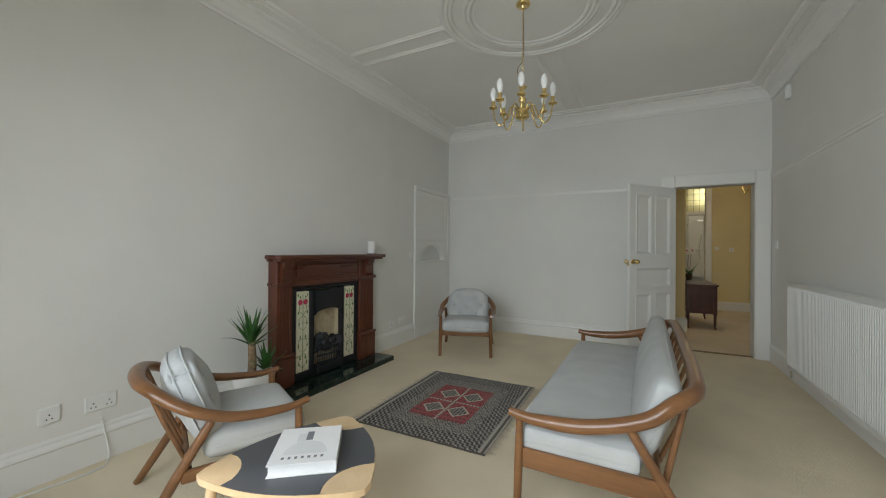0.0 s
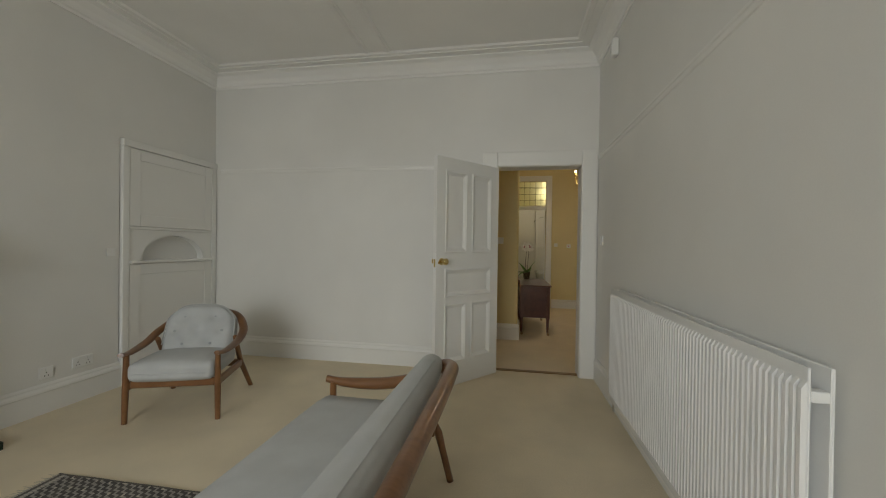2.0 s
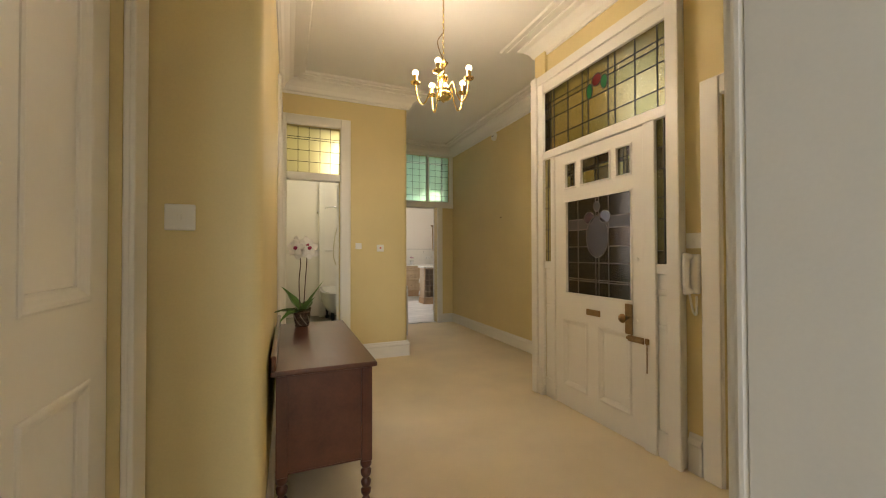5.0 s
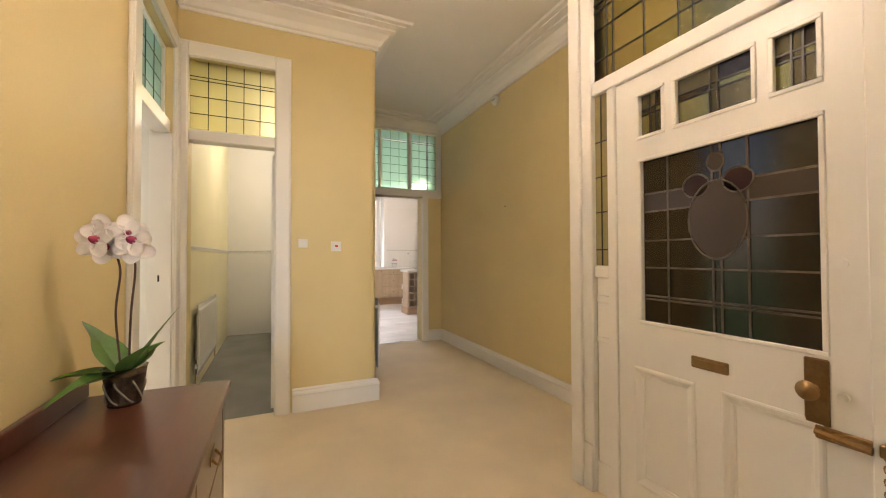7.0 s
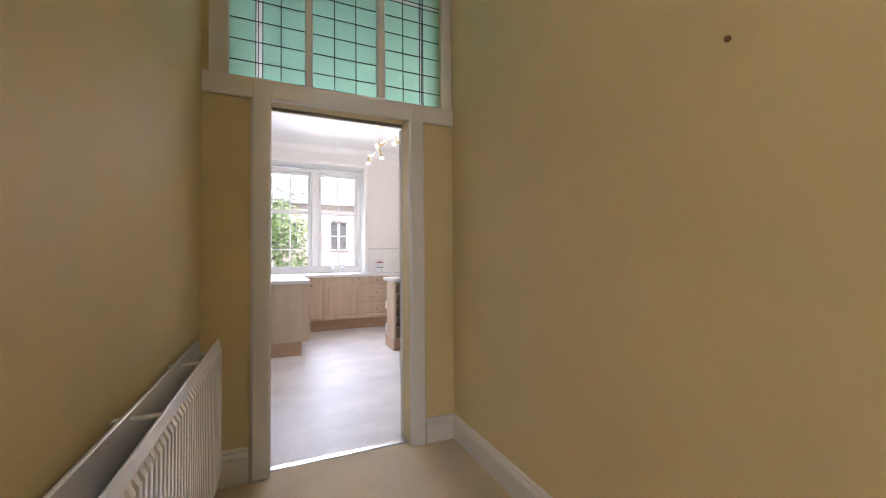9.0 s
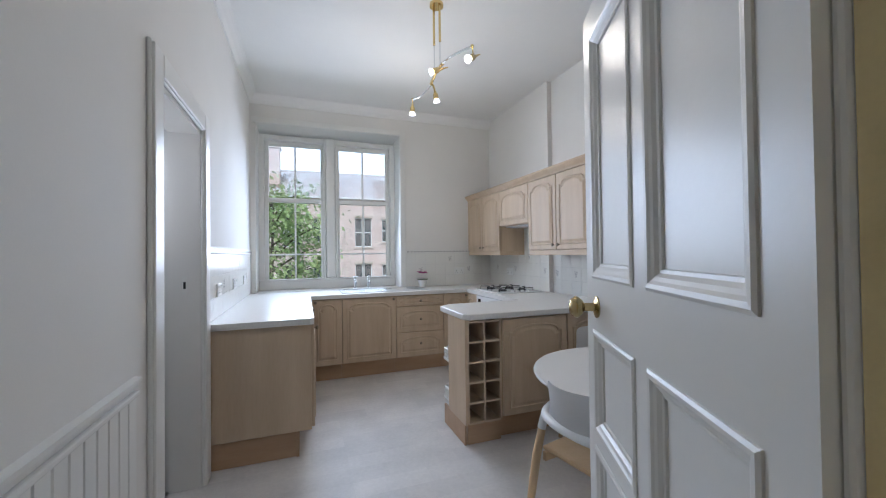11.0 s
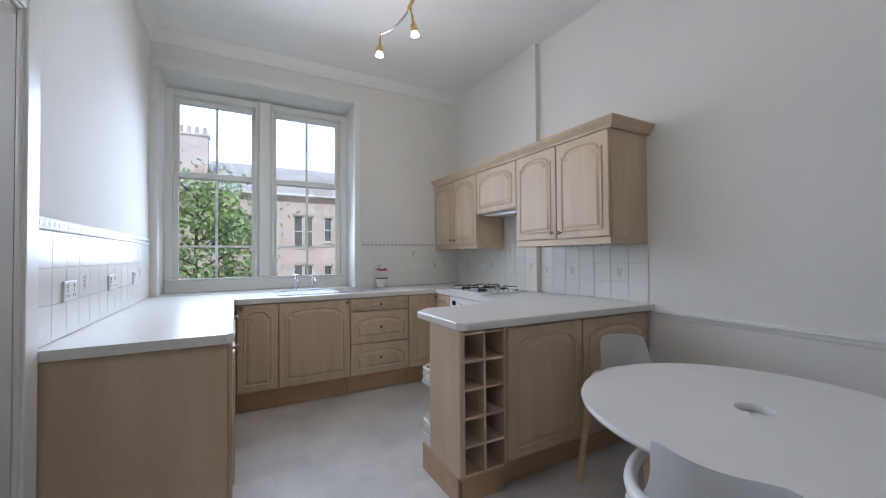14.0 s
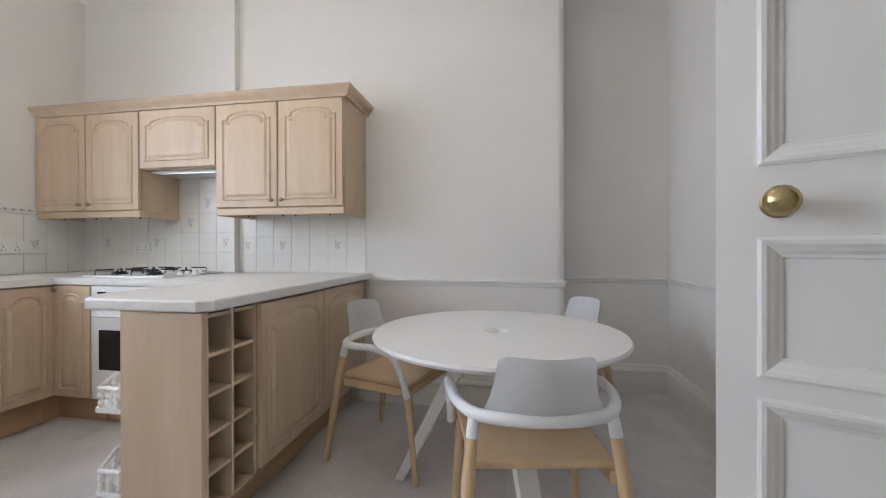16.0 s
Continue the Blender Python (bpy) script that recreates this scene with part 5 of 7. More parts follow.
part("wall_flange", bm, M_chrome, sh, smooth=True)
bm = bmesh.new()
lathe(bm, [(0, 0.03), (0.012, 0.03), (0.075, 0.006), (0.075, 0), (0, 0)], 20, Matrix.Translation((0.03, -0.15, 2.1)))
part("shower_head", bm, M_chrome, sh, smooth=True)
bm = bmesh.new()
tube(bm, spline([(0.02, -0.04, 1.75), (-0.03, -0.06, 1.5), (-0.05, -0.06, 1.2), (0.0, -0.05, 1.0)], 8), 0.008, 6)
part("hose", bm, M_chrome, sh, smooth=True)
bath = thing("bathtub", pose(0.39, 6.95, 0), "white roll-top bathtub on short feet", "bathtub")
bm = bmesh.new()
rows = []
for z, gx, gy in ((0.2, 0.14, 0.5), (0.24, 0.22, 0.6), (0.34, 0.28, 0.69), (0.46, 0.3, 0.72), (0.54, 0.31, 0.735), (0.57, 0.335, 0.76), (0.585, 0.33, 0.755), (0.585, 0.29, 0.71), (0.5, 0.27, 0.69), (0.3, 0.2, 0.58)):
    rows.append([bm.verts.new((gx * math.copysign(abs(math.cos(a)) ** 0.6, math.cos(a)), gy * math.copysign(abs(math.sin(a)) ** 0.6, math.sin(a)), z)) for a in (2 * math.pi * k / 36 for k in range(36))])
for a, b in zip(rows, rows[1:]):
    for k in range(36):
        bm.faces.new((a[k], a[(k + 1) % 36], b[(k + 1) % 36], b[k]))
bm.faces.new(rows[0])
bm.faces.new(rows[-1])
part("tub", bm, M_pot, bath, smooth=True)
for x in (-0.16, 0.16):
    for y in (-0.48, 0.48):
        bm = bmesh.new()
        lathe(bm, [(0, 0), (0.03, 0), (0.035, 0.03), (0.018, 0.08), (0.03, 0.16), (0.03, 0.24), (0, 0.24)], 12, Matrix.Translation((x, y, 0)))
        part("foot", bm, M_iron, bath, "dark iron foot", True)

# ---- front door screen ----
scr = thing("door_screen", pose(1.63, 0, 0), "white painted front door screen with stained glass lights", "door screen")
tagged(scr, kind="structure")
for n, dd in (("post", (-0.05, 0.05, 1.375, 1.43, 0, 2.7)), ("post", (-0.05, 0.05, 1.53, 1.615, 0, 2.09)), ("post", (-0.05, 0.05, 2.46, 2.51, 0, 2.09)), ("post", (-0.06, 0.05, 2.6, 2.73, 0, 2.7)),
              ("transom_bar", (-0.055, 0.05, 1.43, 2.6, 2.02, 2.09)), ("head_rail", (-0.05, 0.05, 1.43, 2.6, 2.6, 2.7)),
              ("sill_rail", (-0.045, 0.04, 1.43, 1.53, 1.09, 1.15)), ("sill_rail", (-0.045, 0.04, 2.51, 2.6, 1.09, 1.15)), ("apron_panel", (-0.03, 0.02, 1.43, 1.53, 0, 1.09)), ("apron_panel", (-0.03, 0.02, 2.51, 2.6, 0, 1.09)),
              ("apron_rail", (-0.04, 0.0, 1.43, 1.53, 0, 0.16)), ("apron_rail", (-0.04, 0.0, 2.51, 2.6, 0, 0.16)), ("apron_rail", (-0.035, 0.0, 1.43, 1.53, 0.96, 1.0)), ("apron_rail", (-0.035, 0.0, 2.51, 2.6, 0.96, 1.0)),
              ("apron_rail", (-0.035, 0.0, 1.43, 1.53, 0.76, 0.79)), ("apron_rail", (-0.035, 0.0, 2.51, 2.6, 0.76, 0.79)), ("casing", (-0.075, -0.05, 1.36, 1.44, 0, 2.76)), ("casing", (-0.085, -0.06, 2.66, 2.735, 0, 2.76)),
              ("casing", (-0.07, -0.05, 1.44, 2.66, 2.68, 2.76)), ("post_base", (-0.075, -0.06, 2.6, 2.66, 0, 0.24))):
    boxpart(n, dd, M_gloss, scr, bevel=0.005)
FRONT = [glass("olive_glass", (0.36, 0.33, 0.16), 0.25, 1.25, bump=0.5, clear=0.2), glass("smoky_glass", (0.075, 0.062, 0.05), 0.2, 1.18, bump=0.35, clear=0.08), glass("amber_glass", (0.42, 0.36, 0.19), 0.25, 1.25, bump=0.5, clear=0.15),
         glass("brown_glass", (0.085, 0.064, 0.05), 0.22, 1.2, bump=0.4, clear=0.1), glass("reeded_olive_glass", (0.24, 0.2, 0.12), 0.25, 1.35, bump=0.8, clear=0.15)]
M_olive = surface("dull_olive_glass", (0.3, 0.26, 0.12), 0.25, bump=0.5, fine=60)
M_moss = surface("dull_moss_glass", (0.2, 0.17, 0.085), 0.25, bump=0.5, fine=60)
M_ruby = surface("ruby_glass", (0.16, 0.02, 0.025), 0.12, bump=0.2)
M_plum = surface("plum_glass", (0.03, 0.012, 0.02), 0.12, bump=0.2)
M_emer = surface("emerald_glass", (0.03, 0.16, 0.07), 0.12, bump=0.2)
M_tan = surface("tan_glass", (0.042, 0.03, 0.024), 0.3, bump=0.5, fine=60)
turnx = Matrix(((0, 1, 0, 0), (1, 0, 0, 0), (0, 0, 1, 0), (0, 0, 0, 1)))
pick = random.Random(9)


def lights(parent, y0, y1, z0, z1, ys, zs, mats, extra=()):
    lead_lights(parent, Matrix.Translation((-0.028, 0, 0)) @ turnx, y0, y1, z0, z1, ys, zs, lambda i, k: mats[pick.randrange(len(mats))], 0.006, extra)


lights(scr, 1.43, 2.6, 2.09, 2.6, [1.43, 1.52, 1.68, 1.84, 1.9, 2.09, 2.15, 2.31, 2.48, 2.52, 2.6], [2.09, 2.2, 2.36, 2.46, 2.5, 2.6], [FRONT[0], FRONT[2], FRONT[2]])
lights(scr, 1.43, 1.53, 1.15, 2.02, [1.43, 1.48, 1.53], [1.15, 1.23, 1.42, 1.55, 1.72, 1.85, 2.02], [FRONT[0], FRONT[4]])
lights(scr, 2.51, 2.6, 1.15, 2.02, [2.51, 2.56, 2.6], [1.15, 1.23, 1.42, 1.6, 1.78, 2.02], [M_olive, M_moss])


def ornament(parent, pieces):
    """Shaped glass with a lead edge: (name, material, centre y, centre z, half width, half height)."""
    for nm, mat, yc, zc, a, b in pieces:
        bm = bmesh.new()
        prism(bm, [(yc + a * math.cos(t), zc + b * math.sin(t)) for t in (2 * math.pi * k / 20 for k in range(20))], -0.036, -0.032, Matrix(((0, 0, 1, 0), (1, 0, 0, 0), (0, 1, 0, 0), (0, 0, 0, 1))))
        o = part(nm, bm, mat, parent)
        bm = bmesh.new()
        tube(bm, [(-0.036, yc + a * math.cos(t), zc + b * math.sin(t)) for t in (2 * math.pi * k / 20 for k in range(21))], 0.0035, 5)
        part("lead_edge", bm, M_lead, o)


ornament(scr, [("rose_petal", M_ruby, 2.0, 2.47, 0.045, 0.045), ("green_leaf", M_emer, 1.93, 2.43, 0.03, 0.05), ("green_leaf", M_emer, 2.07, 2.41, 0.03, 0.055)])

fd = thing("door_front", pose(1.615, 1.617, 0.006, 0, 0, 90), "white front door with a dark stained glass panel", "door")
tagged(fd, kind="structure")
HOLES = [(0.096, 0.715, 0.9, 1.62), (0.096, 0.213, 1.73, 1.92), (0.27, 0.548, 1.73, 1.92), (0.606, 0.72, 1.73, 1.92)]
panel_leaf(0.842, 2.01, 0.045, [(0.11, 0.376, 0.17, 0.68), (0.497, 0.747, 0.17, 0.68)], fd, holes=HOLES)
for x0, x1, z0, z1 in HOLES:
    bm = bmesh.new()
    for b in ((x0 - 0.012, x1 + 0.012, z0 - 0.012, z0 + 0.004), (x0 - 0.012, x1 + 0.012, z1 - 0.004, z1 + 0.012), (x0 - 0.012, x0 + 0.004, z0 + 0.004, z1 - 0.004), (x1 - 0.004, x1 + 0.012, z0 + 0.004, z1 - 0.004)):
        box(bm, b[0], b[1], 0.018, 0.028, b[2], b[3], 0.003)
    part("glazing_bead", bm, M_gloss, fd)
lead_lights(fd, Matrix.Identity(4), 0.096, 0.715, 0.9, 1.62, [0.096, 0.3, 0.39, 0.42, 0.6, 0.715], [0.9, 1.0, 1.015, 1.14, 1.26, 1.39, 1.47, 1.62], lambda i, k: M_tan if k == 5 else FRONT[1 if (i + k) % 4 else 3], 0.007, came=M_came)
for x0, x1, z0, z1 in HOLES[1:]:
    lead_lights(fd, Matrix.Identity(4), x0, x1, z0, z1, [x0, (x0 + x1) / 2 - 0.015, (x0 + x1) / 2 + 0.015, x1], [z0, z0 + 0.1, z0 + 0.125, z1], lambda i, k: FRONT[(4, 4, 0, 4, 3)[(i + 2 * k) % 5]], 0.006)
for nm, mat, xc, zc, a, b in (("shield", M_tan, 0.405, 1.33, 0.105, 0.15), ("rose_petal", M_plum, 0.33, 1.47, 0.05, 0.045), ("rose_petal", M_plum, 0.48, 1.47, 0.05, 0.045), ("bud", M_tan, 0.405, 1.55, 0.03, 0.035)):
    bm = bmesh.new()
    prism(bm, [(xc + a * math.cos(t) * (1 if math.sin(t) > 0 or nm != "shield" else 1 - 0.3 * math.sin(t) ** 2), zc + b * math.sin(t)) for t in (2 * math.pi * k / 24 for k in range(24))], 0.003, 0.007, Matrix(((1, 0, 0, 0), (0, 0, 1, 0), (0, 1, 0, 0), (0, 0, 0, 1))))
    o = part(nm, bm, mat, fd)
    bm = bmesh.new()
    tube(bm, [(xc + a * math.cos(t), 0.006, zc + b * math.sin(t)) for t in (2 * math.pi * k / 24 for k in range(25))], 0.004, 5)
    part("lead_edge", bm, M_came, o)
bm = bmesh.new()
box(bm, 0.36, 0.495, 0.0225, 0.028, 0.755, 0.8, 0.004)
lb = part("letterbox", bm, M_bronze, fd, "aged brass letterbox")
boxpart("flap", (0.372, 0.483, 0.028, 0.031, 0.764, 0.79), M_bronze, lb, bevel=0.001)
bm = bmesh.new()
box(bm, 0.085, 0.145, 0.0225, 0.029, 0.68, 0.88, 0.004)
lk = part("lock_plate", bm, M_bronze, fd, "aged brass lock plate")
bm = bmesh.new()
lathe(bm, [(0.01, 0), (0.01, 0.03), (0.022, 0.04), (0.03, 0.055), (0.022, 0.068), (0, 0.072)], 16, Matrix.Translation((0.115, 0.028, 0.79)) @ Euler((radians(-90), 0, 0)).to_matrix().to_4x4())
part("knob", bm, M_bronze, lk, smooth=True)
bm = bmesh.new()
tube(bm, [(-0.005, 0.04, 0.655), (0.115, 0.04, 0.665)], 0.012, 8)
box(bm, -0.005, 0.12, 0.0225, 0.032, 0.64, 0.68, 0.003)
part("door_bolt", bm, M_bronze, fd, "aged brass sliding bolt")
for x, z in ((0.055, 0.78), (0.05, 1.17)):
    bm = bmesh.new()
    lathe(bm, [(0.013, 0), (0.013, 0.01), (0, 0.012)], 14, Matrix.Translation((x, 0.0225, z)) @ Euler((radians(-90), 0, 0)).to_matrix().to_4x4())
    part("keyhole_cover", bm, M_plastic, fd)
ch = thing("door_chain", pose(1.578, 1.585, 0), "short brass safety chain hanging on the post", "chain")
bm = bmesh.new()
for k in range(11):
    z = 0.66 - k * 0.017
    ring = [((0.006 if k % 2 else 0.002) * math.cos(a) - 0.006, (0.002 if k % 2 else 0.006) * math.cos(a), z + 0.011 * math.sin(a)) for a in (2 * math.pi * i / 8 for i in range(9))]
    tube(bm, ring, 0.002, 5)
part("links", bm, M_bronze, ch)
boxpart("keeper", (-0.012, 0.003, -0.012, 0.012, 0.655, 0.69), M_bronze, ch)
slab("wall_stair_landing", 3.2, 3.3, -0.5, 2.58, 0, 3.2, M_bathwall, "pale landing wall beyond the front door", "wall")
slab("ceiling_stair_landing", 1.8, 3.2, 0.0, 2.58, 3.12, 3.3, M_ceil, "white landing ceiling", "ceiling")
slab("wall_stair_side", 1.8, 3.3, -0.1, 0.0, 0, 3.2, M_bathwall, "pale landing wall", "wall")
slab("floor_stair_landing", 1.8, 3.2, 0.0, 2.58, -0.2, -0.001, M_slate, "dark landing floor beyond the front door", "floor")

ic = thing("intercom_handset", pose(1.63, 1.325, 1.1, 0, 0, -90), "white door entry handset on the yellow wall", "intercom")
boxpart("base", (-0.04, 0.04, -0.03, 0, -0.11, 0.11), M_plastic, ic, bevel=0.012, seg=3)
bm = bmesh.new()
tube(bm, spline([(-0.012, -0.035, 0.1), (-0.012, -0.055, 0.06), (-0.012, -0.052, -0.06), (-0.012, -0.035, -0.1)], 6), lambda u: 0.018 + 0.012 * abs(2 * u - 1) ** 2, 12)
part("handset", bm, M_plastic, ic, smooth=True)
bm = bmesh.new()
tube(bm, spline([(-0.01, -0.03, -0.11), (0.0, -0.02, -0.2), (0.02, -0.02, -0.22), (0.02, -0.015, -0.12)], 8), 0.006, 6)
part("curly_cord", bm, M_plastic, ic, smooth=True)
switch_plate("light_switch", 1.63, 1.325, 1.285, "x", -1, 0.086, 0.086, "white plastic light switch above the handset")
switch_plate("light_switch", -0.79, 1.38, 1.335, "y", -1, 0.086, 0.086, "white plastic light switch on the yellow wall")
switch_plate("light_switch", 0.285, 4.295, 1.305, "y", -1, 0.07, 0.07, "white plastic light switch beside the bathroom")
switch_plate("isolator_switch", 0.538, 4.295, 1.283, "y", -1, 0.082, 0.08, "white pull isolator with a red neon", mark=M_red)
sd = thing("smoke_detector", pose(2.29, 4.65, 2.9, 0, 0, -90), "round white alarm sounder on the yellow wall", "alarm")
bm = bmesh.new()
lathe(bm, [(0.06, 0), (0.06, 0.02), (0.05, 0.035), (0.02, 0.04), (0, 0.04)], 24)
part("housing", bm, M_plastic, sd, smooth=True, m=Euler((radians(90), 0, 0)).to_matrix().to_4x4())
boxpart("vent_slot", (-0.03, 0.03, -0.042, -0.038, -0.004, 0.004), M_ink, sd, bevel=0)
bm = bmesh.new()
lathe(bm, [(0.008, 0), (0.008, 0.006), (0, 0.008)], 10)
tagged(part("picture_hook", bm, M_bronze, None, m=Matrix.Translation((2.29, 4.49, 1.72)) @ Euler((0, radians(-90), 0)).to_matrix().to_4x4()), "small brown picture hook in the wall", "hook")

# ---- hall: dresser and orchid ----
dr = thing("dresser", pose(-0.53, 1.66, 0), "dark polished low dresser with turned legs on castors", "dresser")
bm = bmesh.new()
box(bm, 0.0, 0.455, 0.0, 1.2, 0.69, 0.714, 0.007, 2)
part("top", bm, M_dresser, dr)
bm = bmesh.new()
box(bm, 0.0, 0.022, 0.005, 1.195, 0.714, 0.78, 0.006, 2)
part("upstand", bm, M_dresser, dr, "low raised back edge")
for x in (0.02, 0.385):
    for y in (0.02, 1.13):
        boxpart("corner_post", (x, x + 0.05, y, y + 0.05, 0.25, 0.69), M_dresser, dr, bevel=0.003)
for nm, dd in (("end_panel", (0.035, 0.425, 0.032, 0.042, 0.263, 0.689)), ("end_panel", (0.035, 0.425, 1.158, 1.168, 0.263, 0.689)), ("back_panel", (0.022, 0.03, 0.05, 1.15, 0.263, 0.689)), ("bottom_board", (0.031, 0.41, 0.043, 1.157, 0.25, 0.262))):
    boxpart(nm, dd, M_dresser, dr, bevel=0.001)
for y0, y1, z0, z1 in ((0.075, 0.595, 0.48, 0.67), (0.605, 1.125, 0.48, 0.67), (0.075, 1.125, 0.28, 0.47)):
    bm = bmesh.new()
    box(bm, 0.41, 0.434, y0, y1, z0, z1, 0.004, 2)
    dw = part("drawer", bm, M_dresser, dr)
    for yc in ((y0 + y1) / 2,) if y1 - y0 < 0.8 else (0.33, 0.87):
        boxpart("backplate", (0.434, 0.437, yc - 0.045, yc + 0.045, (z0 + z1) / 2 - 0.012, (z0 + z1) / 2 + 0.02), M_bronze, dw, bevel=0.001)
        bm = bmesh.new()
        tube(bm, spline([(0.438, yc - 0.035, (z0 + z1) / 2 + 0.005), (0.455, yc - 0.03, (z0 + z1) / 2 - 0.015), (0.458, yc, (z0 + z1) / 2 - 0.022), (0.455, yc + 0.03, (z0 + z1) / 2 - 0.015), (0.438, yc + 0.035, (z0 + z1) / 2 + 0.005)], 5), 0.004, 6)
        part("drop_handle", bm, M_bronze, dw, "brass drop handle", True)
for x in (0.045, 0.41):
    for y in (0.045, 1.155):
        bm = bmesh.new()
        lathe(bm, [(0.009, 0.045), (0.016, 0.05), (0.018, 0.07), (0.012, 0.08), (0.022, 0.095), (0.024, 0.11), (0.014, 0.12), (0.022, 0.135), (0.024, 0.15), (0.013, 0.165), (0.023, 0.18), (0.025, 0.2), (0.015, 0.212), (0.026, 0.225), (0.026, 0.25)], 16)
        lg = part("leg", bm, M_dresser, dr, smooth=True, m=Matrix.Translation((x, y, 0)))
        bm = bmesh.new()
        lathe(bm, [(0.0, -0.009), (0.018, -0.009), (0.021, 0), (0.018, 0.009), (0, 0.009)], 16, Matrix.Translation((0.008, 0, 0.021)) @ Euler((radians(90), 0, 0)).to_matrix().to_4x4())
        box(bm, -0.008, 0.012, -0.012, 0.012, 0.035, 0.05, 0.002)
        part("castor", bm, M_bronze, lg, "small brass castor", True)

orch = thing("orchid", pose(-0.372, 2.72, 0.714), "white and pink potted orchid on the dresser", "plant")
M_potg = glass("clear_plastic_pot", (0.75, 0.72, 0.68), 0.15, 1.3, clear=0.35)
bm = bmesh.new()
lathe(bm, [(0, 0.001), (0.045, 0.001), (0.06, 0.12), (0.063, 0.125), (0.058, 0.12), (0.043, 0.004), (0, 0.004)], 24)
part("pot", bm, M_potg, orch, "clear plastic plant pot", True)
bm = bmesh.new()
lathe(bm, [(0, 0.006), (0.04, 0.006), (0.053, 0.1), (0.03, 0.108), (0, 0.11)], 20)
part("bark_filling", bm, surface("bark_chips", (0.16, 0.12, 0.09), 0.9, vary=0.5, scale=60, bump=0.9), orch, smooth=True)
bm = bmesh.new()
for k in range(7):
    a = k * 0.9
    tube(bm, spline([(0.01 * math.cos(a), 0.01 * math.sin(a), 0.1), (0.054 * math.cos(a), 0.054 * math.sin(a), 0.08), (0.05 * math.cos(a + 0.6), 0.05 * math.sin(a + 0.6), 0.03), (0.045 * math.cos(a + 1), 0.045 * math.sin(a + 1), 0.012)], 5), 0.003, 5)
part("roots", bm, surface("orchid_root", (0.3, 0.27, 0.2), 0.7), orch)
for a, l, w, up, droop in ((2.7, 0.27, 0.062, 1.5, 0.06), (0.1, 0.27, 0.046, 1.5, 0.02), (4.0, 0.24, 0.045, 0.35, 0.14), (0.9, 0.19, 0.05, 0.9, 0.06), (3.3, 0.24, 0.04, 0.35, 0.1), (5.6, 0.18, 0.05, 1.3, 0.05)):
    bm = bmesh.new()
    blade(bm, (0, 0, 0.11), (math.cos(a), math.sin(a), up), l, w, droop, 10)
    part("leaf", bm, M_leaf2, orch)
tips = []
for s in (-1, 1):
    pts = spline([(0.01 * s, 0, 0.11), (0.02 * s, -0.02, 0.3), (0.02 * s + 0.01, -0.02, 0.45), (0.03 * s, -0.06, 0.53), (0.045 * s, -0.11, 0.54)], 8)
    bm = bmesh.new()
    tube(bm, pts, 0.0034, 7)
    part("stem", bm, surface("orchid_stem", (0.08, 0.045, 0.04), 0.5), orch, smooth=True)
    tips += [(pts[-1], 0.0), (pts[-6] + Vector((0.01, -0.01, -0.02)), 0.5), (pts[-9] + Vector((0.0, -0.03, 0.03)), 0.2)]
for k, (p, tw) in enumerate(tips):
    bm = bmesh.new()
    for j in range(5):
        a = 2 * math.pi * j / 5 + tw + 0.3
        r = 0.024 if j in (1, 4) else 0.02
        c = Vector((r * math.cos(a), 0, r * math.sin(a)))
        lathe(bm, [(0.001, 0.004), (0.5, 0.001), (0.85, 0.004), (1.0, 0.012)], 12, Matrix.Translation(c) @ Euler((radians(90), 0, 0)).to_matrix().to_4x4() @ Matrix.Rotation(a, 4, "Z") @ Matrix.Diagonal((0.021, 0.017, 0.5, 1)), False)
    bmesh.ops.scale(bm, vec=(1.4, 1.2, 1.4), verts=bm.verts[:])
    mm = Matrix.Translation(p) @ Euler((radians(-12), 0, radians(-18 + 24 * (k % 3)))).to_matrix().to_4x4()
    f = part("flower", bm, M_petal, orch, "white orchid flower", True, mm)
    bm = bmesh.new()
    lathe(bm, [(0, -0.02), (0.012, -0.014), (0.015, 0), (0.007, 0.018), (0, 0.022)], 10, Euler((radians(90), 0, 0)).to_matrix().to_4x4())
    part("lip", bm, M_pink, f, "deep pink flower lip", True)

chandelier("chandelier", pose(0.51, 2.27, HALL_H), HALL_H - 2.215, 5, 0.19, "five-arm polished brass chandelier with small lit bulbs", True)

# ---- kitchen doorway with its wide fanlight ----
architrave("y", 6.17, -1, 1.196, 1.987, 2.03, w=0.1)
kf = thing("window_kitchen_fanlight", pose(0, 6.2, 0), "wide leaded sea-green fanlight over the kitchen doorway", "fanlight")
tagged(kf, kind="structure")
for n, dd in (("sill_bar", (0.87, 2.29, -0.055, -0.031, 2.03, 2.14)), ("jamb", (0.9, 0.99, -0.05, -0.031, 2.14, 2.98)), ("jamb", (2.215, 2.288, -0.05, -0.031, 2.14, 2.98)), ("head", (0.99, 2.215, -0.05, -0.031, 2.94, 2.98)),
              ("mullion", (1.373, 1.412, -0.045, 0.03, 2.14, 2.94)), ("mullion", (1.79, 1.836, -0.045, 0.03, 2.14, 2.94))):
    boxpart(n, dd, M_gloss, kf, bevel=0.005)
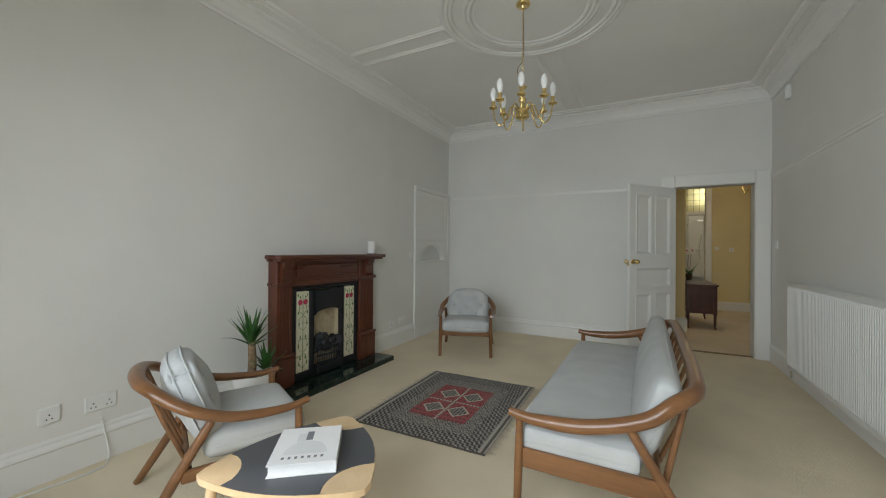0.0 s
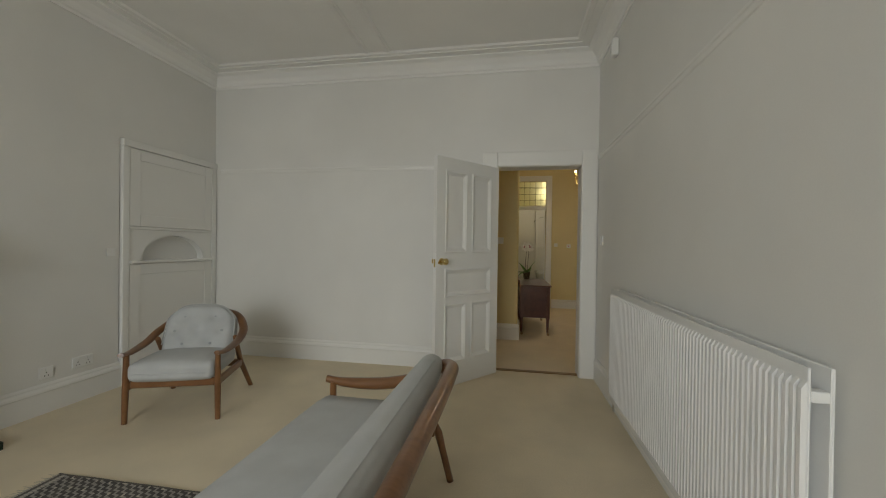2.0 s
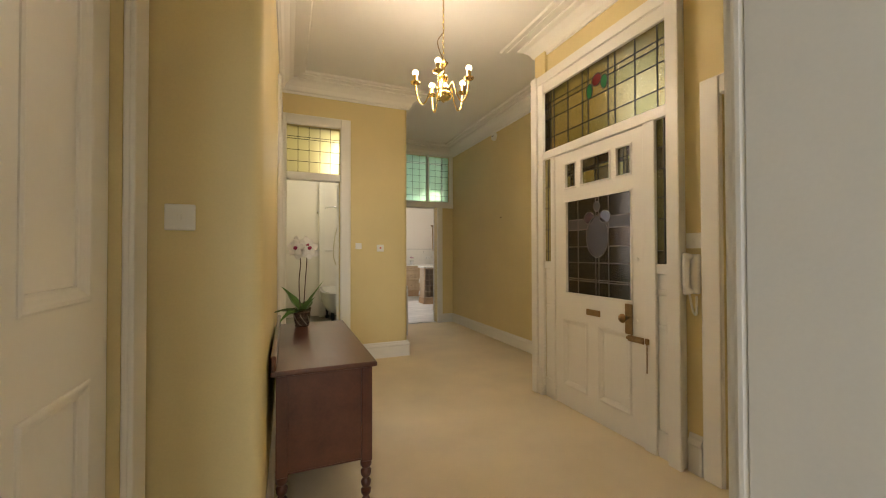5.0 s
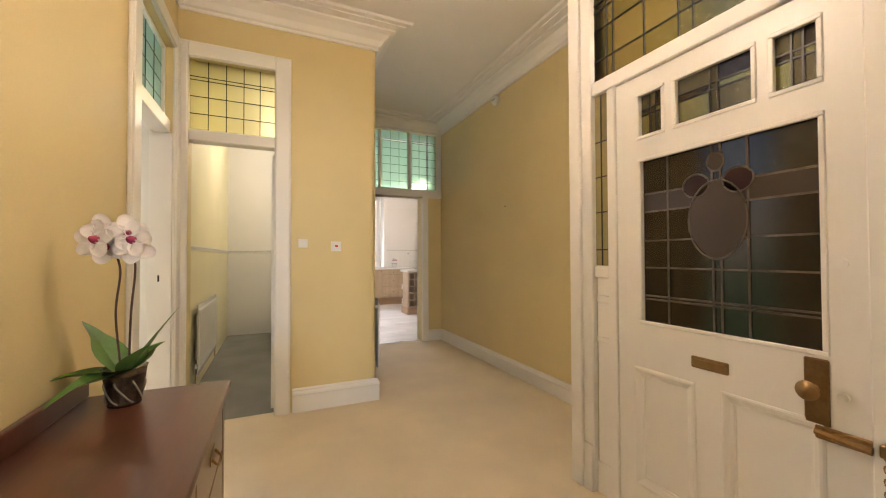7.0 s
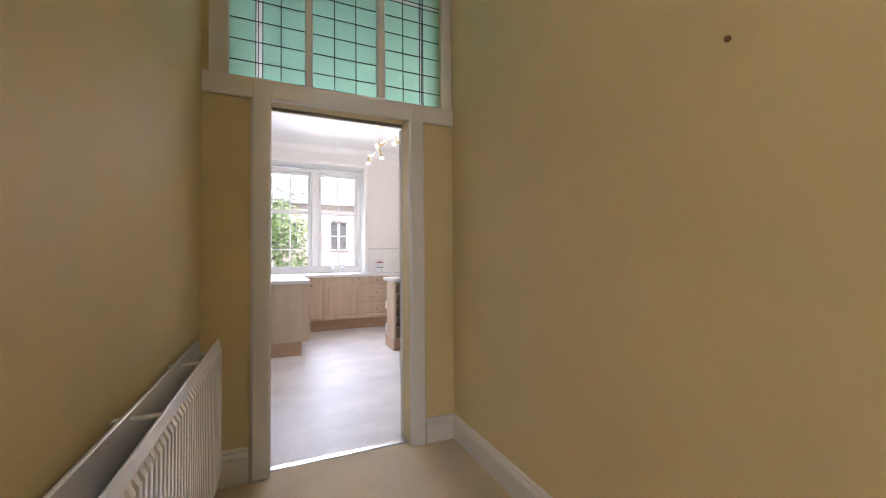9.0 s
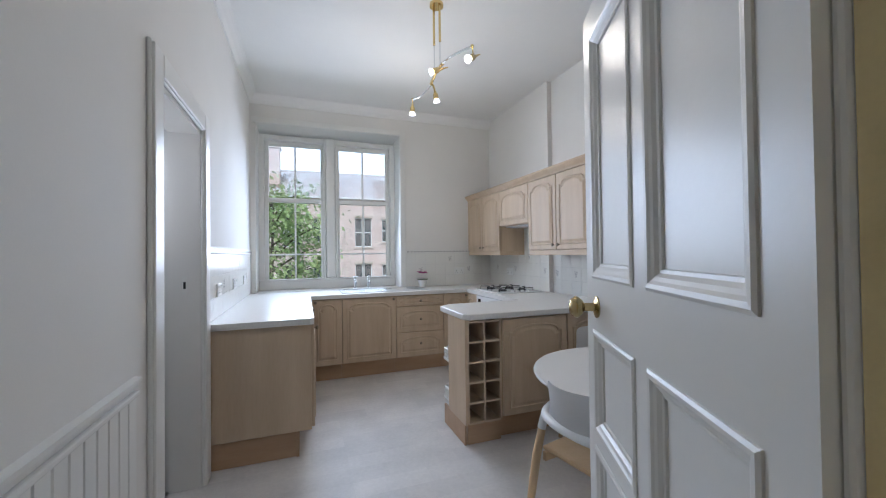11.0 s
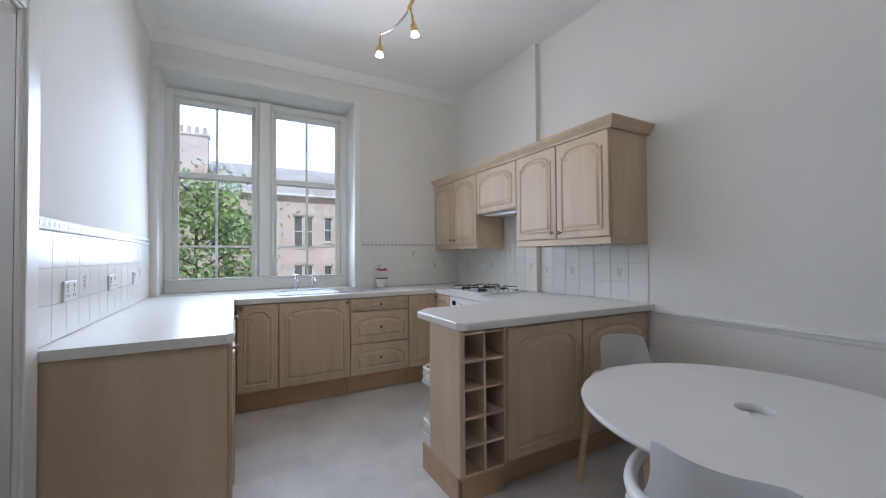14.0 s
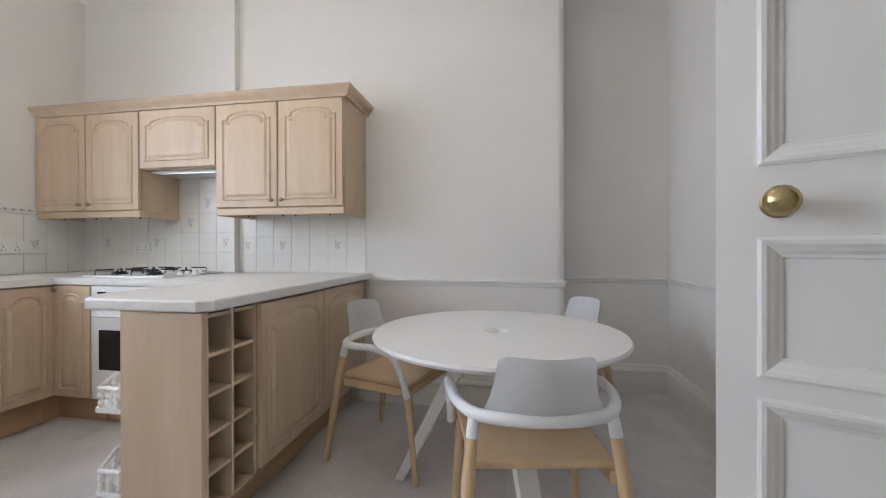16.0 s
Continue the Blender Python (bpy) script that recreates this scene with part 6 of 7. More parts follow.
for x0, x1, bar in ((0.99, 1.373, 0.14), (1.412, 1.79, None), (1.836, 2.215, 0.24)):
    w = x1 - x0
    cols = [x0, x0 + w / 3, x0 + 2 * w / 3, x1] if bar is None else sorted([x0, x0 + w / 3, x0 + 2 * w / 3, x1, x0 + bar, x0 + bar + 0.022])
    rows = [2.14, 2.245, 2.36, 2.475, 2.59, 2.7, 2.8, 2.825, 2.94]
    white = glass("clear_strip_glass", (0.9, 0.95, 0.93), 0.3, clear=0.5)
    lead_lights(kf, Matrix.Identity(4), x0, x1, 2.14, 2.94, cols, rows, lambda i, k, c=cols, wh=white: wh if c[i + 1] - c[i] < 0.03 or k == 6 else M_seag, 0.005)
radiator("radiator", pose(0.87, 4.66, 0.15, 0, 0, 90), 1.28, 0.65, 0.125, "white double panel radiator on the corridor wall")
slab("trim_threshold", 1.196, 1.987, 6.22, 6.26, 0, 0.006, M_steel, "thin metal strip across the kitchen doorway", "threshold")


# ---- kitchen: trim and window ----
M_top = surface("white_worktop", (0.74, 0.72, 0.68), 0.3, vary=0.04, scale=60, bump=0.05, fine=300)
M_ktile = surface("white_wall_tile", (0.8, 0.79, 0.74), 0.22, vary=0.02, scale=5, bump=0.04, fine=14, depth=0.004)
M_ktile.node_tree.nodes["Principled BSDF"].inputs["Specular IOR Level"].default_value = 0.25
M_motif = surface("grey_tile_print", (0.48, 0.46, 0.45), 0.25)
M_border = surface("border_tile", (0.76, 0.75, 0.71), 0.45, vary=0.02)
M_cabk = wood("rear_oak", (0.42, 0.31, 0.19), (0.52, 0.4, 0.26), 0.5, 12, "z")
M_pewter = surface("pewter", (0.3, 0.26, 0.2), 0.4, 0.8)
M_ovenw = surface("white_oven_enamel", (0.82, 0.82, 0.8), 0.2, vary=0.01)
M_oldbrass = surface("aged_brass", (0.5, 0.4, 0.2), 0.25, 1.0, vary=0.12, scale=30)
M_spotlit = glowing("lit_halogen_bulb", (1, 0.93, 0.82), 6)
M_dglass = surface("dark_oven_glass", (0.012, 0.012, 0.013), 0.06)
M_chairw = surface("white_chair_plastic", (0.87, 0.875, 0.88), 0.3, vary=0.01)
M_tabtop = surface("white_table_laminate", (0.8, 0.79, 0.77), 0.45, vary=0.015, scale=3)
for a, b, n, o in (((0.98, 6.31), (0.98, 10.85), (1, 0), (0, 0)), ((0.98, 10.85), (3.98, 10.85), (0, -1), (0, 0))):
    prof = [(0, K_H - 0.1), (0.015, K_H - 0.1), (0.03, K_H - 0.06), (0.06, K_H - 0.02), (0.08, K_H - 0.002), (0, K_H - 0.002)]
    moulding("trim_cornice", a, b, n, prof, M_ceil, "small white plaster coving", "cornice")
rail(0.862, (4.03, 7.12), (4.03, 8.46), (-1, 0))
rail(0.855, (4.03, 7.12), (4.5, 7.12), (0, -1))
rail(0.855, (4.5, 6.31), (4.5, 7.12), (-1, 0))
rail(0.855, (2.1, 6.31), (4.5, 6.31), (0, 1))
rail(0.9, (0.98, 6.31), (0.98, 7.755), (1, 0))
lining = thing("trim_wall_lining", pose(0.9805, 6.32, 0.216), "white upright boards under the dado rail", "wall lining")
tagged(lining, kind="structure")
for k in range(21):
    boxpart("board", (0, 0.011, k * 0.068, k * 0.068 + 0.064, 0, 0.63), M_gloss, lining, bevel=0.004)
boxpart("top_bead", (0, 0.02, 0, 1.43, 0.631, 0.65), M_gloss, lining, bevel=0.005, seg=2)
for a, b, n in (((4.03, 7.12), (4.03, 8.5), (-1, 0)), ((4.03, 7.12), (4.5, 7.12), (0, -1)), ((4.5, 6.31), (4.5, 7.12), (-1, 0)), ((2.1, 6.31), (4.5, 6.31), (0, 1)), ((0.98, 6.31), (0.98, 7.85), (1, 0))):
    skirting(a, b, n)
architrave("y", 6.31, 1, 1.196, 1.987, 2.03, w=0.1)
architrave("x", 0.98, 1, 7.98, 8.68, 2.06, w=0.115)
wall("wall_pantry_back", "x", 0.2, 0.1, 7.6, 9.2, 0, 2.6, (), M_white, "white back wall of the pantry")
wall("wall_pantry_far", "y", 8.7, 8.8, 0.2, 0.82, 0, 2.6, (), M_white, "white side wall of the pantry")
wall("wall_pantry_near", "y", 7.8, 7.9, 0.2, 0.82, 0, 2.6, (), M_white, "white side wall of the pantry")
slab("ceiling_pantry", 0.1, 0.82, 7.8, 9.0, 2.5, 2.6, M_ceil, "white pantry ceiling", "ceiling")
slab("floor_pantry", 0.1, 0.82, 7.8, 9.0, -0.2, 0, M_vinyl, "vinyl floor of the pantry", "floor")
switch_plate("double_switch", 0.715, 8.7, 1.34, "y", -1, 0.1, 0.086, "white plastic double light switch in the pantry doorway")
sp = thing("strike_plate", pose(0.9, 8.68, 1.165), "small dark lock keep in the white jamb", "strike plate")
boxpart("plate", (-0.012, 0.012, -0.002, 0.0, -0.05, 0.05), M_gloss, sp, bevel=0)
boxpart("slot", (-0.006, 0.006, -0.003, -0.001, -0.02, 0.02), M_black, sp, bevel=0)

win = sash_window("window_kitchen", pose(1.03, 11.17, 0.95), 1.68, 1.86, 2, "tall white double sash window over the sink", 0.573, 0.342)
boxpart("apron_board", (0.012, 1.668, -0.03, -0.002, -0.037, 0.075), M_gloss, win, bevel=0.004)
boxpart("window_sill", (0.012, 1.668, -0.055, -0.002, 0.076, 0.092), M_gloss, win, bevel=0.006)
boxpart("centre_mullion", (0.785, 0.895, -0.03, -0.001, 0.093, 1.858), M_gloss, win, bevel=0.008)
for x in (0.755, 0.9):
    boxpart("mullion_bead", (x, x + 0.025, -0.018, -0.001, 0.093, 1.858), M_gloss, win, bevel=0.006)
for n, dd in (("trim_window_casing", (2.7, 2.765, 10.825, 10.85, 0.912, 2.9)), ("trim_window_casing", (1.0, 2.7, 10.825, 10.85, 2.84, 2.9))):
    bm = bmesh.new()
    box(bm, *dd, 0.006, 2)
    structure(n, bm, M_gloss, "white moulded casing of the kitchen window", "casing")

# kitchen door, standing open
kd = thing("door_kitchen", pose(1.995, 6.325, 0.006, 0, 0, 63), "white panelled kitchen door with brass knobs, standing open", "door")
tagged(kd, kind="structure")
panel_leaf(0.806, 2.015, 0.042, [(a, a + 0.275, z0, z1) for a in (0.085, 0.45) for z0, z1 in ((1.26, 1.92), (0.83, 1.09), (0.2, 0.765))], kd)
knob_set(kd, 0.705, 1.17, 0.042, M_oldbrass)


# ---- kitchen: wall tiles ----
def tiles(name, axis, face, out, a0, a1, z0, z1, size, label, motifs=(), border=None):
    """Square tiles on a wall, each a piece, with recessed grout; some carry a printed posy."""
    t = thing(name, Matrix.Identity(4), label, "wall tiles")
    tagged(t, kind="structure")
    put = (lambda u0, u1, d0, d1, w0, w1: (*sorted((face + out * d0, face + out * d1)), u0, u1, w0, w1)) if axis == "x" else (lambda u0, u1, d0, d1, w0, w1: (u0, u1, *sorted((face + out * d0, face + out * d1)), w0, w1))
    bm = bmesh.new()
    box(bm, *put(a0, a1, 0.0005, 0.004, z0, z1))
    part("grout", bm, M_grout, t)
    k, nrow = 0, max(1, round((z1 - z0) / size))
    ncol = max(1, round((a1 - a0) / size))
    su = (a1 - a0) / ncol
    sz = (z1 - z0) / nrow
    shared = {}
    for i in range(ncol):
        for j in range(nrow):
            u, w = a0 + i * su, z0 + j * sz
            key = "tile"
            if key not in shared:
                bm = bmesh.new()
                box(bm, *(put(0.0012, su - 0.0012, 0.001, 0.008, 0.0012, sz - 0.0012) if axis == "y" else put(0.0012, su - 0.0012, 0.001, 0.008, 0.0012, sz - 0.0012)), 0.0012)
                shared[key] = mesh_of("tile", bm, M_ktile)
            o = new("tile", shared[key])
            o.parent = t
            o.location = (0, u, w) if axis == "x" else (u, 0, w)
            if (i, j) in motifs:
                c = bmesh.new()
                for q in range(7):
                    a, r = q * 0.9, 0.012 + 0.012 * (q % 2)
                    cu, cw = su / 2 + r * math.cos(a), sz * 0.56 + r * math.sin(a)
                    box(c, *put(cu - 0.006, cu + 0.006, 0.008, 0.0086, cw - 0.005, cw + 0.005))
                for q in (-1, 0, 1):
                    box(c, *put(su / 2 + q * 0.012 - 0.0015, su / 2 + q * 0.012 + 0.0015, 0.008, 0.0085, sz * 0.27, sz * 0.45))
                part("printed_posy", c, M_motif, o)
    if border:
        bm = bmesh.new()
        box(bm, *put(a0, a1, 0.0005, 0.012, z1 + 0.001, z1 + 0.05), 0.004)
        b = part("border_strip", bm, M_border, t)
        bm = bmesh.new()
        u = a0 + 0.02
        while u < a1 - 0.03:
            box(bm, *put(u, u + 0.022, 0.012, 0.0128, z1 + 0.016, z1 + 0.034))
            box(bm, *put(u + 0.026, u + 0.034, 0.012, 0.0128, z1 + 0.02, z1 + 0.028))
            u += 0.045
        part("border_print", bm, M_motif, b)
    return t


tiles("trim_tiles_window_wall", "y", 10.85, -1, 2.768, 3.98, 0.912, 1.335, 0.14, "white glazed tiles with grey posies and a border", {(1, 1), (4, 2), (6, 1)}, True)
tiles("trim_tiles_hob", "x", 3.98, -1, 9.5, 10.85, 0.912, 1.66, 0.148, "white glazed tiles behind the hob", {(0, 1), (2, 2), (4, 1), (1, 3), (7, 1)})
tiles("trim_tiles_peninsula", "x", 4.03, -1, 8.49, 9.5, 0.912, 1.31, 0.136, "white glazed tiles above the worktop end", {(1, 1), (4, 1), (6, 1)})
tiles("trim_tiles_left", "x", 0.98, 1, 8.81, 10.85, 0.912, 1.345, 0.145, "white glazed tiles above the long worktop", {(3, 1), (8, 2), (11, 1)}, True)
switch_plate("double_socket", 3.972, 10.3, 1.1, "x", -1, 0.146, 0.086, "white double socket on the tiles by the hob", double=True)
switch_plate("double_socket", 3.5, 10.842, 1.1, "y", -1, 0.146, 0.086, "white double socket on the tiles", double=True)
for y in (9.12, 9.75):
    switch_plate("double_socket", 0.988, y, 1.1, "x", 1, 0.146, 0.086, "white double socket above the long worktop", double=True)
switch_plate("wall_socket", 0.988, 10.3, 1.1, "x", 1, 0.086, 0.086, "white single socket above the long worktop")


# ---- kitchen: cabinets ----
def arch_door(w, h, parent, name="door", knob=None, arch=True, t=0.02):
    """A limed oak door, x 0..w, z 0..h, face towards -y at y 0: frame with a raised, arched panel."""
    bm = bmesh.new()
    box(bm, 0.003, w - 0.003, -t, 0, 0.003, h - 0.003, 0.004, 2)
    d = part(name, bm, M_limed, parent)

    def loop(m, rise):
        x0, x1, z0, z1 = m, w - m, m, h - m
        pts = [(x0, z0), (x1, z0), (x1, z1 - rise)]
        if rise:
            n = 14
            sh = min(0.03, (x1 - x0) * 0.12)
            for k in range(n + 1):
                a = math.pi * k / n
                pts.append(((x0 + x1) / 2 + ((x1 - x0) / 2 - sh) * math.cos(a), z1 - rise + rise * math.sin(a) ** 0.8))
        pts.append((x0, z1 - rise if rise else z1))
        return pts

    mrg = min(0.055, w * 0.2, h * 0.25)
    rise = min(0.05, h * 0.18, w * 0.2) if arch else 0
    bm = bmesh.new()
    rings = [[bm.verts.new((x, y - 0.0006, z)) for x, z in loop(mm, rise)] for mm, y in [(mrg - 0.008, -t), (mrg - 0.006, -t - 0.006), (mrg, -t - 0.007), (mrg + 0.005, -t - 0.0005), (mrg + 0.014, -t - 0.0005), (mrg + 0.03, -t - 0.008), (mrg + 0.036, -t - 0.0085)]]
    for a, b in zip(rings, rings[1:]):
        for k in range(len(a)):
            j = (k + 1) % len(a)
            bm.faces.new((a[k], a[j], b[j], b[k]))
    bm.faces.new(rings[-1])
    part("raised_panel", bm, M_limed, d)
    if knob:
        bm = bmesh.new()
        lathe(bm, [(0.006, 0), (0.006, 0.01), (0.013, 0.014), (0.015, 0.02), (0.011, 0.026), (0, 0.028)], 14, Matrix.Translation((knob[0], -t, knob[1])) @ Euler((radians(90), 0, 0)).to_matrix().to_4x4())
        part("knob", bm, M_pewter, d, "small round pewter knob", True)
    return d


def base_unit(m, w, fronts, label, depth=0.56, name="base_cabinet", group="base cabinets"):
    """A floor unit: x 0..w along its front, front face towards -y at y 0. fronts: (kind, x0, x1, z0, z1, knob)."""
    t = thing(name, m, label, "cabinet", group)
    boxpart("carcass", (0.001, w - 0.001, 0.002, depth, 0.172, 0.868), M_cabk, t, bevel=0)
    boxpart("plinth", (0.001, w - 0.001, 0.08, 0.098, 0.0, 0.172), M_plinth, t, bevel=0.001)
    for kind, x0, x1, z0, z1, knob in fronts:
        holder = arch_door(x1 - x0, z1 - z0, t, "drawer" if kind == "drawer" else "door", knob)
        holder.matrix_basis = Matrix.Translation((x0, 0, z0))
    return t


B0, B1 = 0.178, 0.862
sink_end = base_unit(pose(1.62, 10.28, 0), 0.3, [("door", 0.0, 0.3, B0, B1, (0.03, 0.66))], "narrow limed oak base cabinet beside the sink")
boxpart("corner_plinth", (-0.115, 0.0, 0.08, 0.098, 0.0, 0.172), M_plinth, sink_end, bevel=0.001)
boxpart("return_plinth", (-0.115, -0.097, 0.01, 0.08, 0.0, 0.172), M_plinth, sink_end, bevel=0.001)
base_unit(pose(1.92, 10.28, 0), 0.58, [("door", 0.0, 0.58, B0, B1, (0.55, 0.66))], "limed oak sink cabinet with an arched panel door")
base_unit(pose(2.5, 10.28, 0), 0.56, [("drawer", 0.0, 0.56, 0.745, B1, (0.28, 0.058)), ("drawer", 0.0, 0.56, 0.455, 0.74, (0.28, 0.142)), ("drawer", 0.0, 0.56, B0, 0.45, (0.28, 0.147))], "limed oak unit of three drawers")
base_unit(pose(3.06, 10.28, 0), 0.3, [("door", 0.0, 0.3, B0, B1, None)], "narrow limed oak corner cabinet")
corner = thing("corner_post", pose(3.36, 10.285, 0), "limed oak corner post between the base cabinets", "cabinet", "base cabinets")
boxpart("post", (0.002, 0.06, 0.0, 0.1, 0.172, 0.868), M_limed, corner, bevel=0.002)
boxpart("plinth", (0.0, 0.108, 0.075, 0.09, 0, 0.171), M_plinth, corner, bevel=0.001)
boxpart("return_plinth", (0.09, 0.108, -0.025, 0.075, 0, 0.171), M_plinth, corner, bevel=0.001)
base_unit(pose(3.37, 10.26, 0, 0, 0, -90), 0.27, [("door", 0.0, 0.27, B0, B1, (0.03, 0.66))], "narrow limed oak cabinet beside the oven", 0.6)
base_unit(pose(1.585, 8.83, 0, 0, 0, 90), 0.46, [("door", 0.0, 0.46, B0, B1, (0.03, 0.66))], "limed oak cabinet under the long worktop", 0.6)
base_unit(pose(1.585, 9.29, 0, 0, 0, 90), 0.5, [("door", 0.0, 0.5, B0, B1, (0.47, 0.66))], "limed oak cabinet under the long worktop", 0.6)
base_unit(pose(1.585, 9.79, 0, 0, 0, 90), 0.5, [("door", 0.0, 0.5, B0, B1, (0.03, 0.66))], "limed oak cabinet under the long worktop", 0.6)
end = thing("end_panel", pose(0, 0, 0), "plain limed oak end panel of the long worktop", "panel")
boxpart("board", (0.985, 1.585, 8.812, 8.829, 0.172, 0.868), M_limed, end)
boxpart("plinth", (0.985, 1.505, 8.84, 8.855, 0.0, 0.172), M_plinth, end, bevel=0.001)

# oven with its white front
ov = thing("built_in_oven", pose(3.37, 9.98, 0, 0, 0, -90), "white built-in oven under the hob", "oven")
boxpart("body", (0.002, 0.6, 0.002, 0.55, 0.172, 0.868), M_ovenw, ov, bevel=0)
boxpart("control_panel", (0.002, 0.6, -0.022, 0.0, 0.75, 0.862), M_ovenw, ov)
boxpart("clock", (0.05, 0.11, -0.0235, -0.0215, 0.79, 0.83), M_dglass, ov, "dark clock display", bevel=0)
for x in (0.2, 0.3, 0.4, 0.5):
    bm = bmesh.new()
    lathe(bm, [(0.018, 0), (0.016, 0.014), (0.0, 0.016)], 16, Matrix.Translation((x, -0.022, 0.805)) @ Euler((radians(90), 0, 0)).to_matrix().to_4x4())
    part("dial", bm, M_ovenw, ov, smooth=True)
od = boxpart("door", (0.002, 0.6, -0.022, 0.0, 0.18, 0.745), M_ovenw, ov)
boxpart("window", (0.06, 0.54, -0.0245, -0.0225, 0.36, 0.6), M_dglass, od, "dark oven window", bevel=0.0008)
bm = bmesh.new()
tube(bm, [(0.06, -0.022, 0.69), (0.06, -0.05, 0.69), (0.54, -0.05, 0.69), (0.54, -0.022, 0.69)], 0.008, 8)
part("handle", bm, M_ovenw, od, smooth=True)
boxpart("plinth", (0.002, 0.6, 0.08, 0.098, 0, 0.172), M_plinth, ov, bevel=0.001)

# worktops
wt = thing("worktop", pose(0, 0, 0), "white laminate worktop running round the kitchen", "worktop")
for n, outl in (("left_run", [(0.982, 8.795), (1.58, 8.795), (1.605, 8.82), (1.605, 10.25), (1.605, 10.848), (0.982, 10.848)]),
                ("sink_run", [(1.605, 10.25), (3.35, 10.25), (3.35, 10.848), (1.605, 10.848)]),
                ("hob_run", [(3.35, 9.075), (3.978, 9.075), (3.978, 10.848), (3.35, 10.848)]),
                ("window_ledge", [(1.042, 10.848), (2.698, 10.848), (2.698, 11.138), (1.042, 11.138)])):
    bm = bmesh.new()
    prism(bm, outl, 0.87, 0.91 if n != "window_ledge" else 0.913)
    part(n, bm, M_top, wt)
pen = thing("peninsula_worktop", pose(0, 0, 0), "white laminate breakfast bar top with clipped corners", "worktop")
bm = bmesh.new()
prism(bm, [(2.6, 8.49), (4.026, 8.455), (4.026, 9.073), (2.66, 9.073), (2.56, 8.98), (2.56, 8.53)], 0.87, 0.912)
es = [e for e in bm.edges if abs(e.verts[0].co.z - e.verts[1].co.z) < 1e-5]
bmesh.ops.bevel(bm, geom=es, offset=0.008, segments=3, affect="EDGES", profile=0.5)
part("board", bm, M_top, pen)

# peninsula: end panel, bottle rack, two doors, galleried shelves
rack = thing("bottle_rack", pose(2.57, 8.515, 0), "limed oak bottle rack of ten square holes", "wine rack", "peninsula units")
boxpart("end_panel", (0.0, 0.018, 0.0, 0.318, 0.15, 0.868), M_limed, rack, bevel=0.002)
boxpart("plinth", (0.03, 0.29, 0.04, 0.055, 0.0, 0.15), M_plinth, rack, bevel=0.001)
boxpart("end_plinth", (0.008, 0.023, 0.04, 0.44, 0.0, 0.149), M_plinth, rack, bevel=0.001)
boxpart("back", (0.018, 0.28, 0.28, 0.285, 0.15, 0.868), M_cabk, rack, bevel=0)
for x in (0.018, 0.142, 0.268):
    boxpart("upright", (x, x + 0.012, 0.0, 0.28, 0.163, 0.868), M_limed, rack, bevel=0.001)
for k in range(6):
    z = 0.15 + k * 0.139
    for x in (0.03, 0.154):
        boxpart("shelf", (x, x + 0.112 if x < 0.1 else x + 0.114, 0.004, 0.28, z, z + 0.013), M_limedh, rack, bevel=0.001)
base_unit(pose(2.85, 8.513, 0), 0.55, [("door", 0.002, 0.548, B0, B1, None)], "limed oak peninsula cabinet with an arched door", 0.52, group="peninsula units")
base_unit(pose(3.4, 8.513, 0), 0.62, [("door", 0.002, 0.618, B0, B1, None)], "limed oak peninsula cabinet beside the table", 0.52, group="peninsula units")
gs = thing("gallery_shelves", pose(2.575, 8.834, 0), "white corner shelves with small turned galleries", "shelf unit")
boxpart("back_board", (0.0, 0.273, 0.0, 0.014, 0.151, 0.868), M_limed, gs, bevel=0.001)
for z in (0.2, 0.5):
    bm = bmesh.new()
    prism(bm, [(0.0, 0.0145), (0.273, 0.0145), (0.273, 0.215), (0.14, 0.215), (0.0, 0.12)], z, z + 0.016)
    sh = part("shelf", bm, M_gloss, gs)
    line = [(0.265, 0.205), (0.143, 0.205), (0.01, 0.115), (0.01, 0.025)]
    bm = bmesh.new()
    tube(bm, [(x, y, z + 0.085) for x, y in line], 0.008, 8)
    part("gallery_rail", bm, M_gloss, sh)
    for (xa, ya), (xb, yb) in zip(line, line[1:]):
        for f in (0.08, 0.5, 0.92):
            bm = bmesh.new()
            lathe(bm, [(0.006, z + 0.016), (0.01, z + 0.03), (0.005, z + 0.042), (0.011, z + 0.055), (0.005, z + 0.07), (0.007, z + 0.085)], 8, Matrix.Translation((xa + (xb - xa) * f, ya + (yb - ya) * f, 0)))
            part("spindle", bm, M_gloss, sh)


def wall_unit(m, w, h, doors, label, pelmet=True, depth=0.36, name="wall_cabinet"):
    t = thing(name, m, label, "cabinet", "wall cabinets")
    boxpart("carcass", (0.001, w - 0.001, 0.002, depth, 0, h), M_limed, t, bevel=0.001)
    for x0, x1, kx in doors:
        d = arch_door(x1 - x0, h - 0.004, t, "door", (kx, 0.045) if kx is not None else None)
        d.matrix_basis = Matrix.Translation((x0, 0, 0.002))
    if pelmet:
        boxpart("pelmet", (0.0, w, -0.012, 0.01, -0.045, 0.0), M_limedh, t, bevel=0.004, seg=2)
        boxpart("side_pelmet", (0.0, 0.012, 0.01, depth - 0.003, -0.045, 0.0), M_limedh, t, bevel=0.002)
        boxpart("side_pelmet", (w - 0.012, w, 0.01, depth - 0.003, -0.045, 0.0), M_limedh, t, bevel=0.002)
    return t


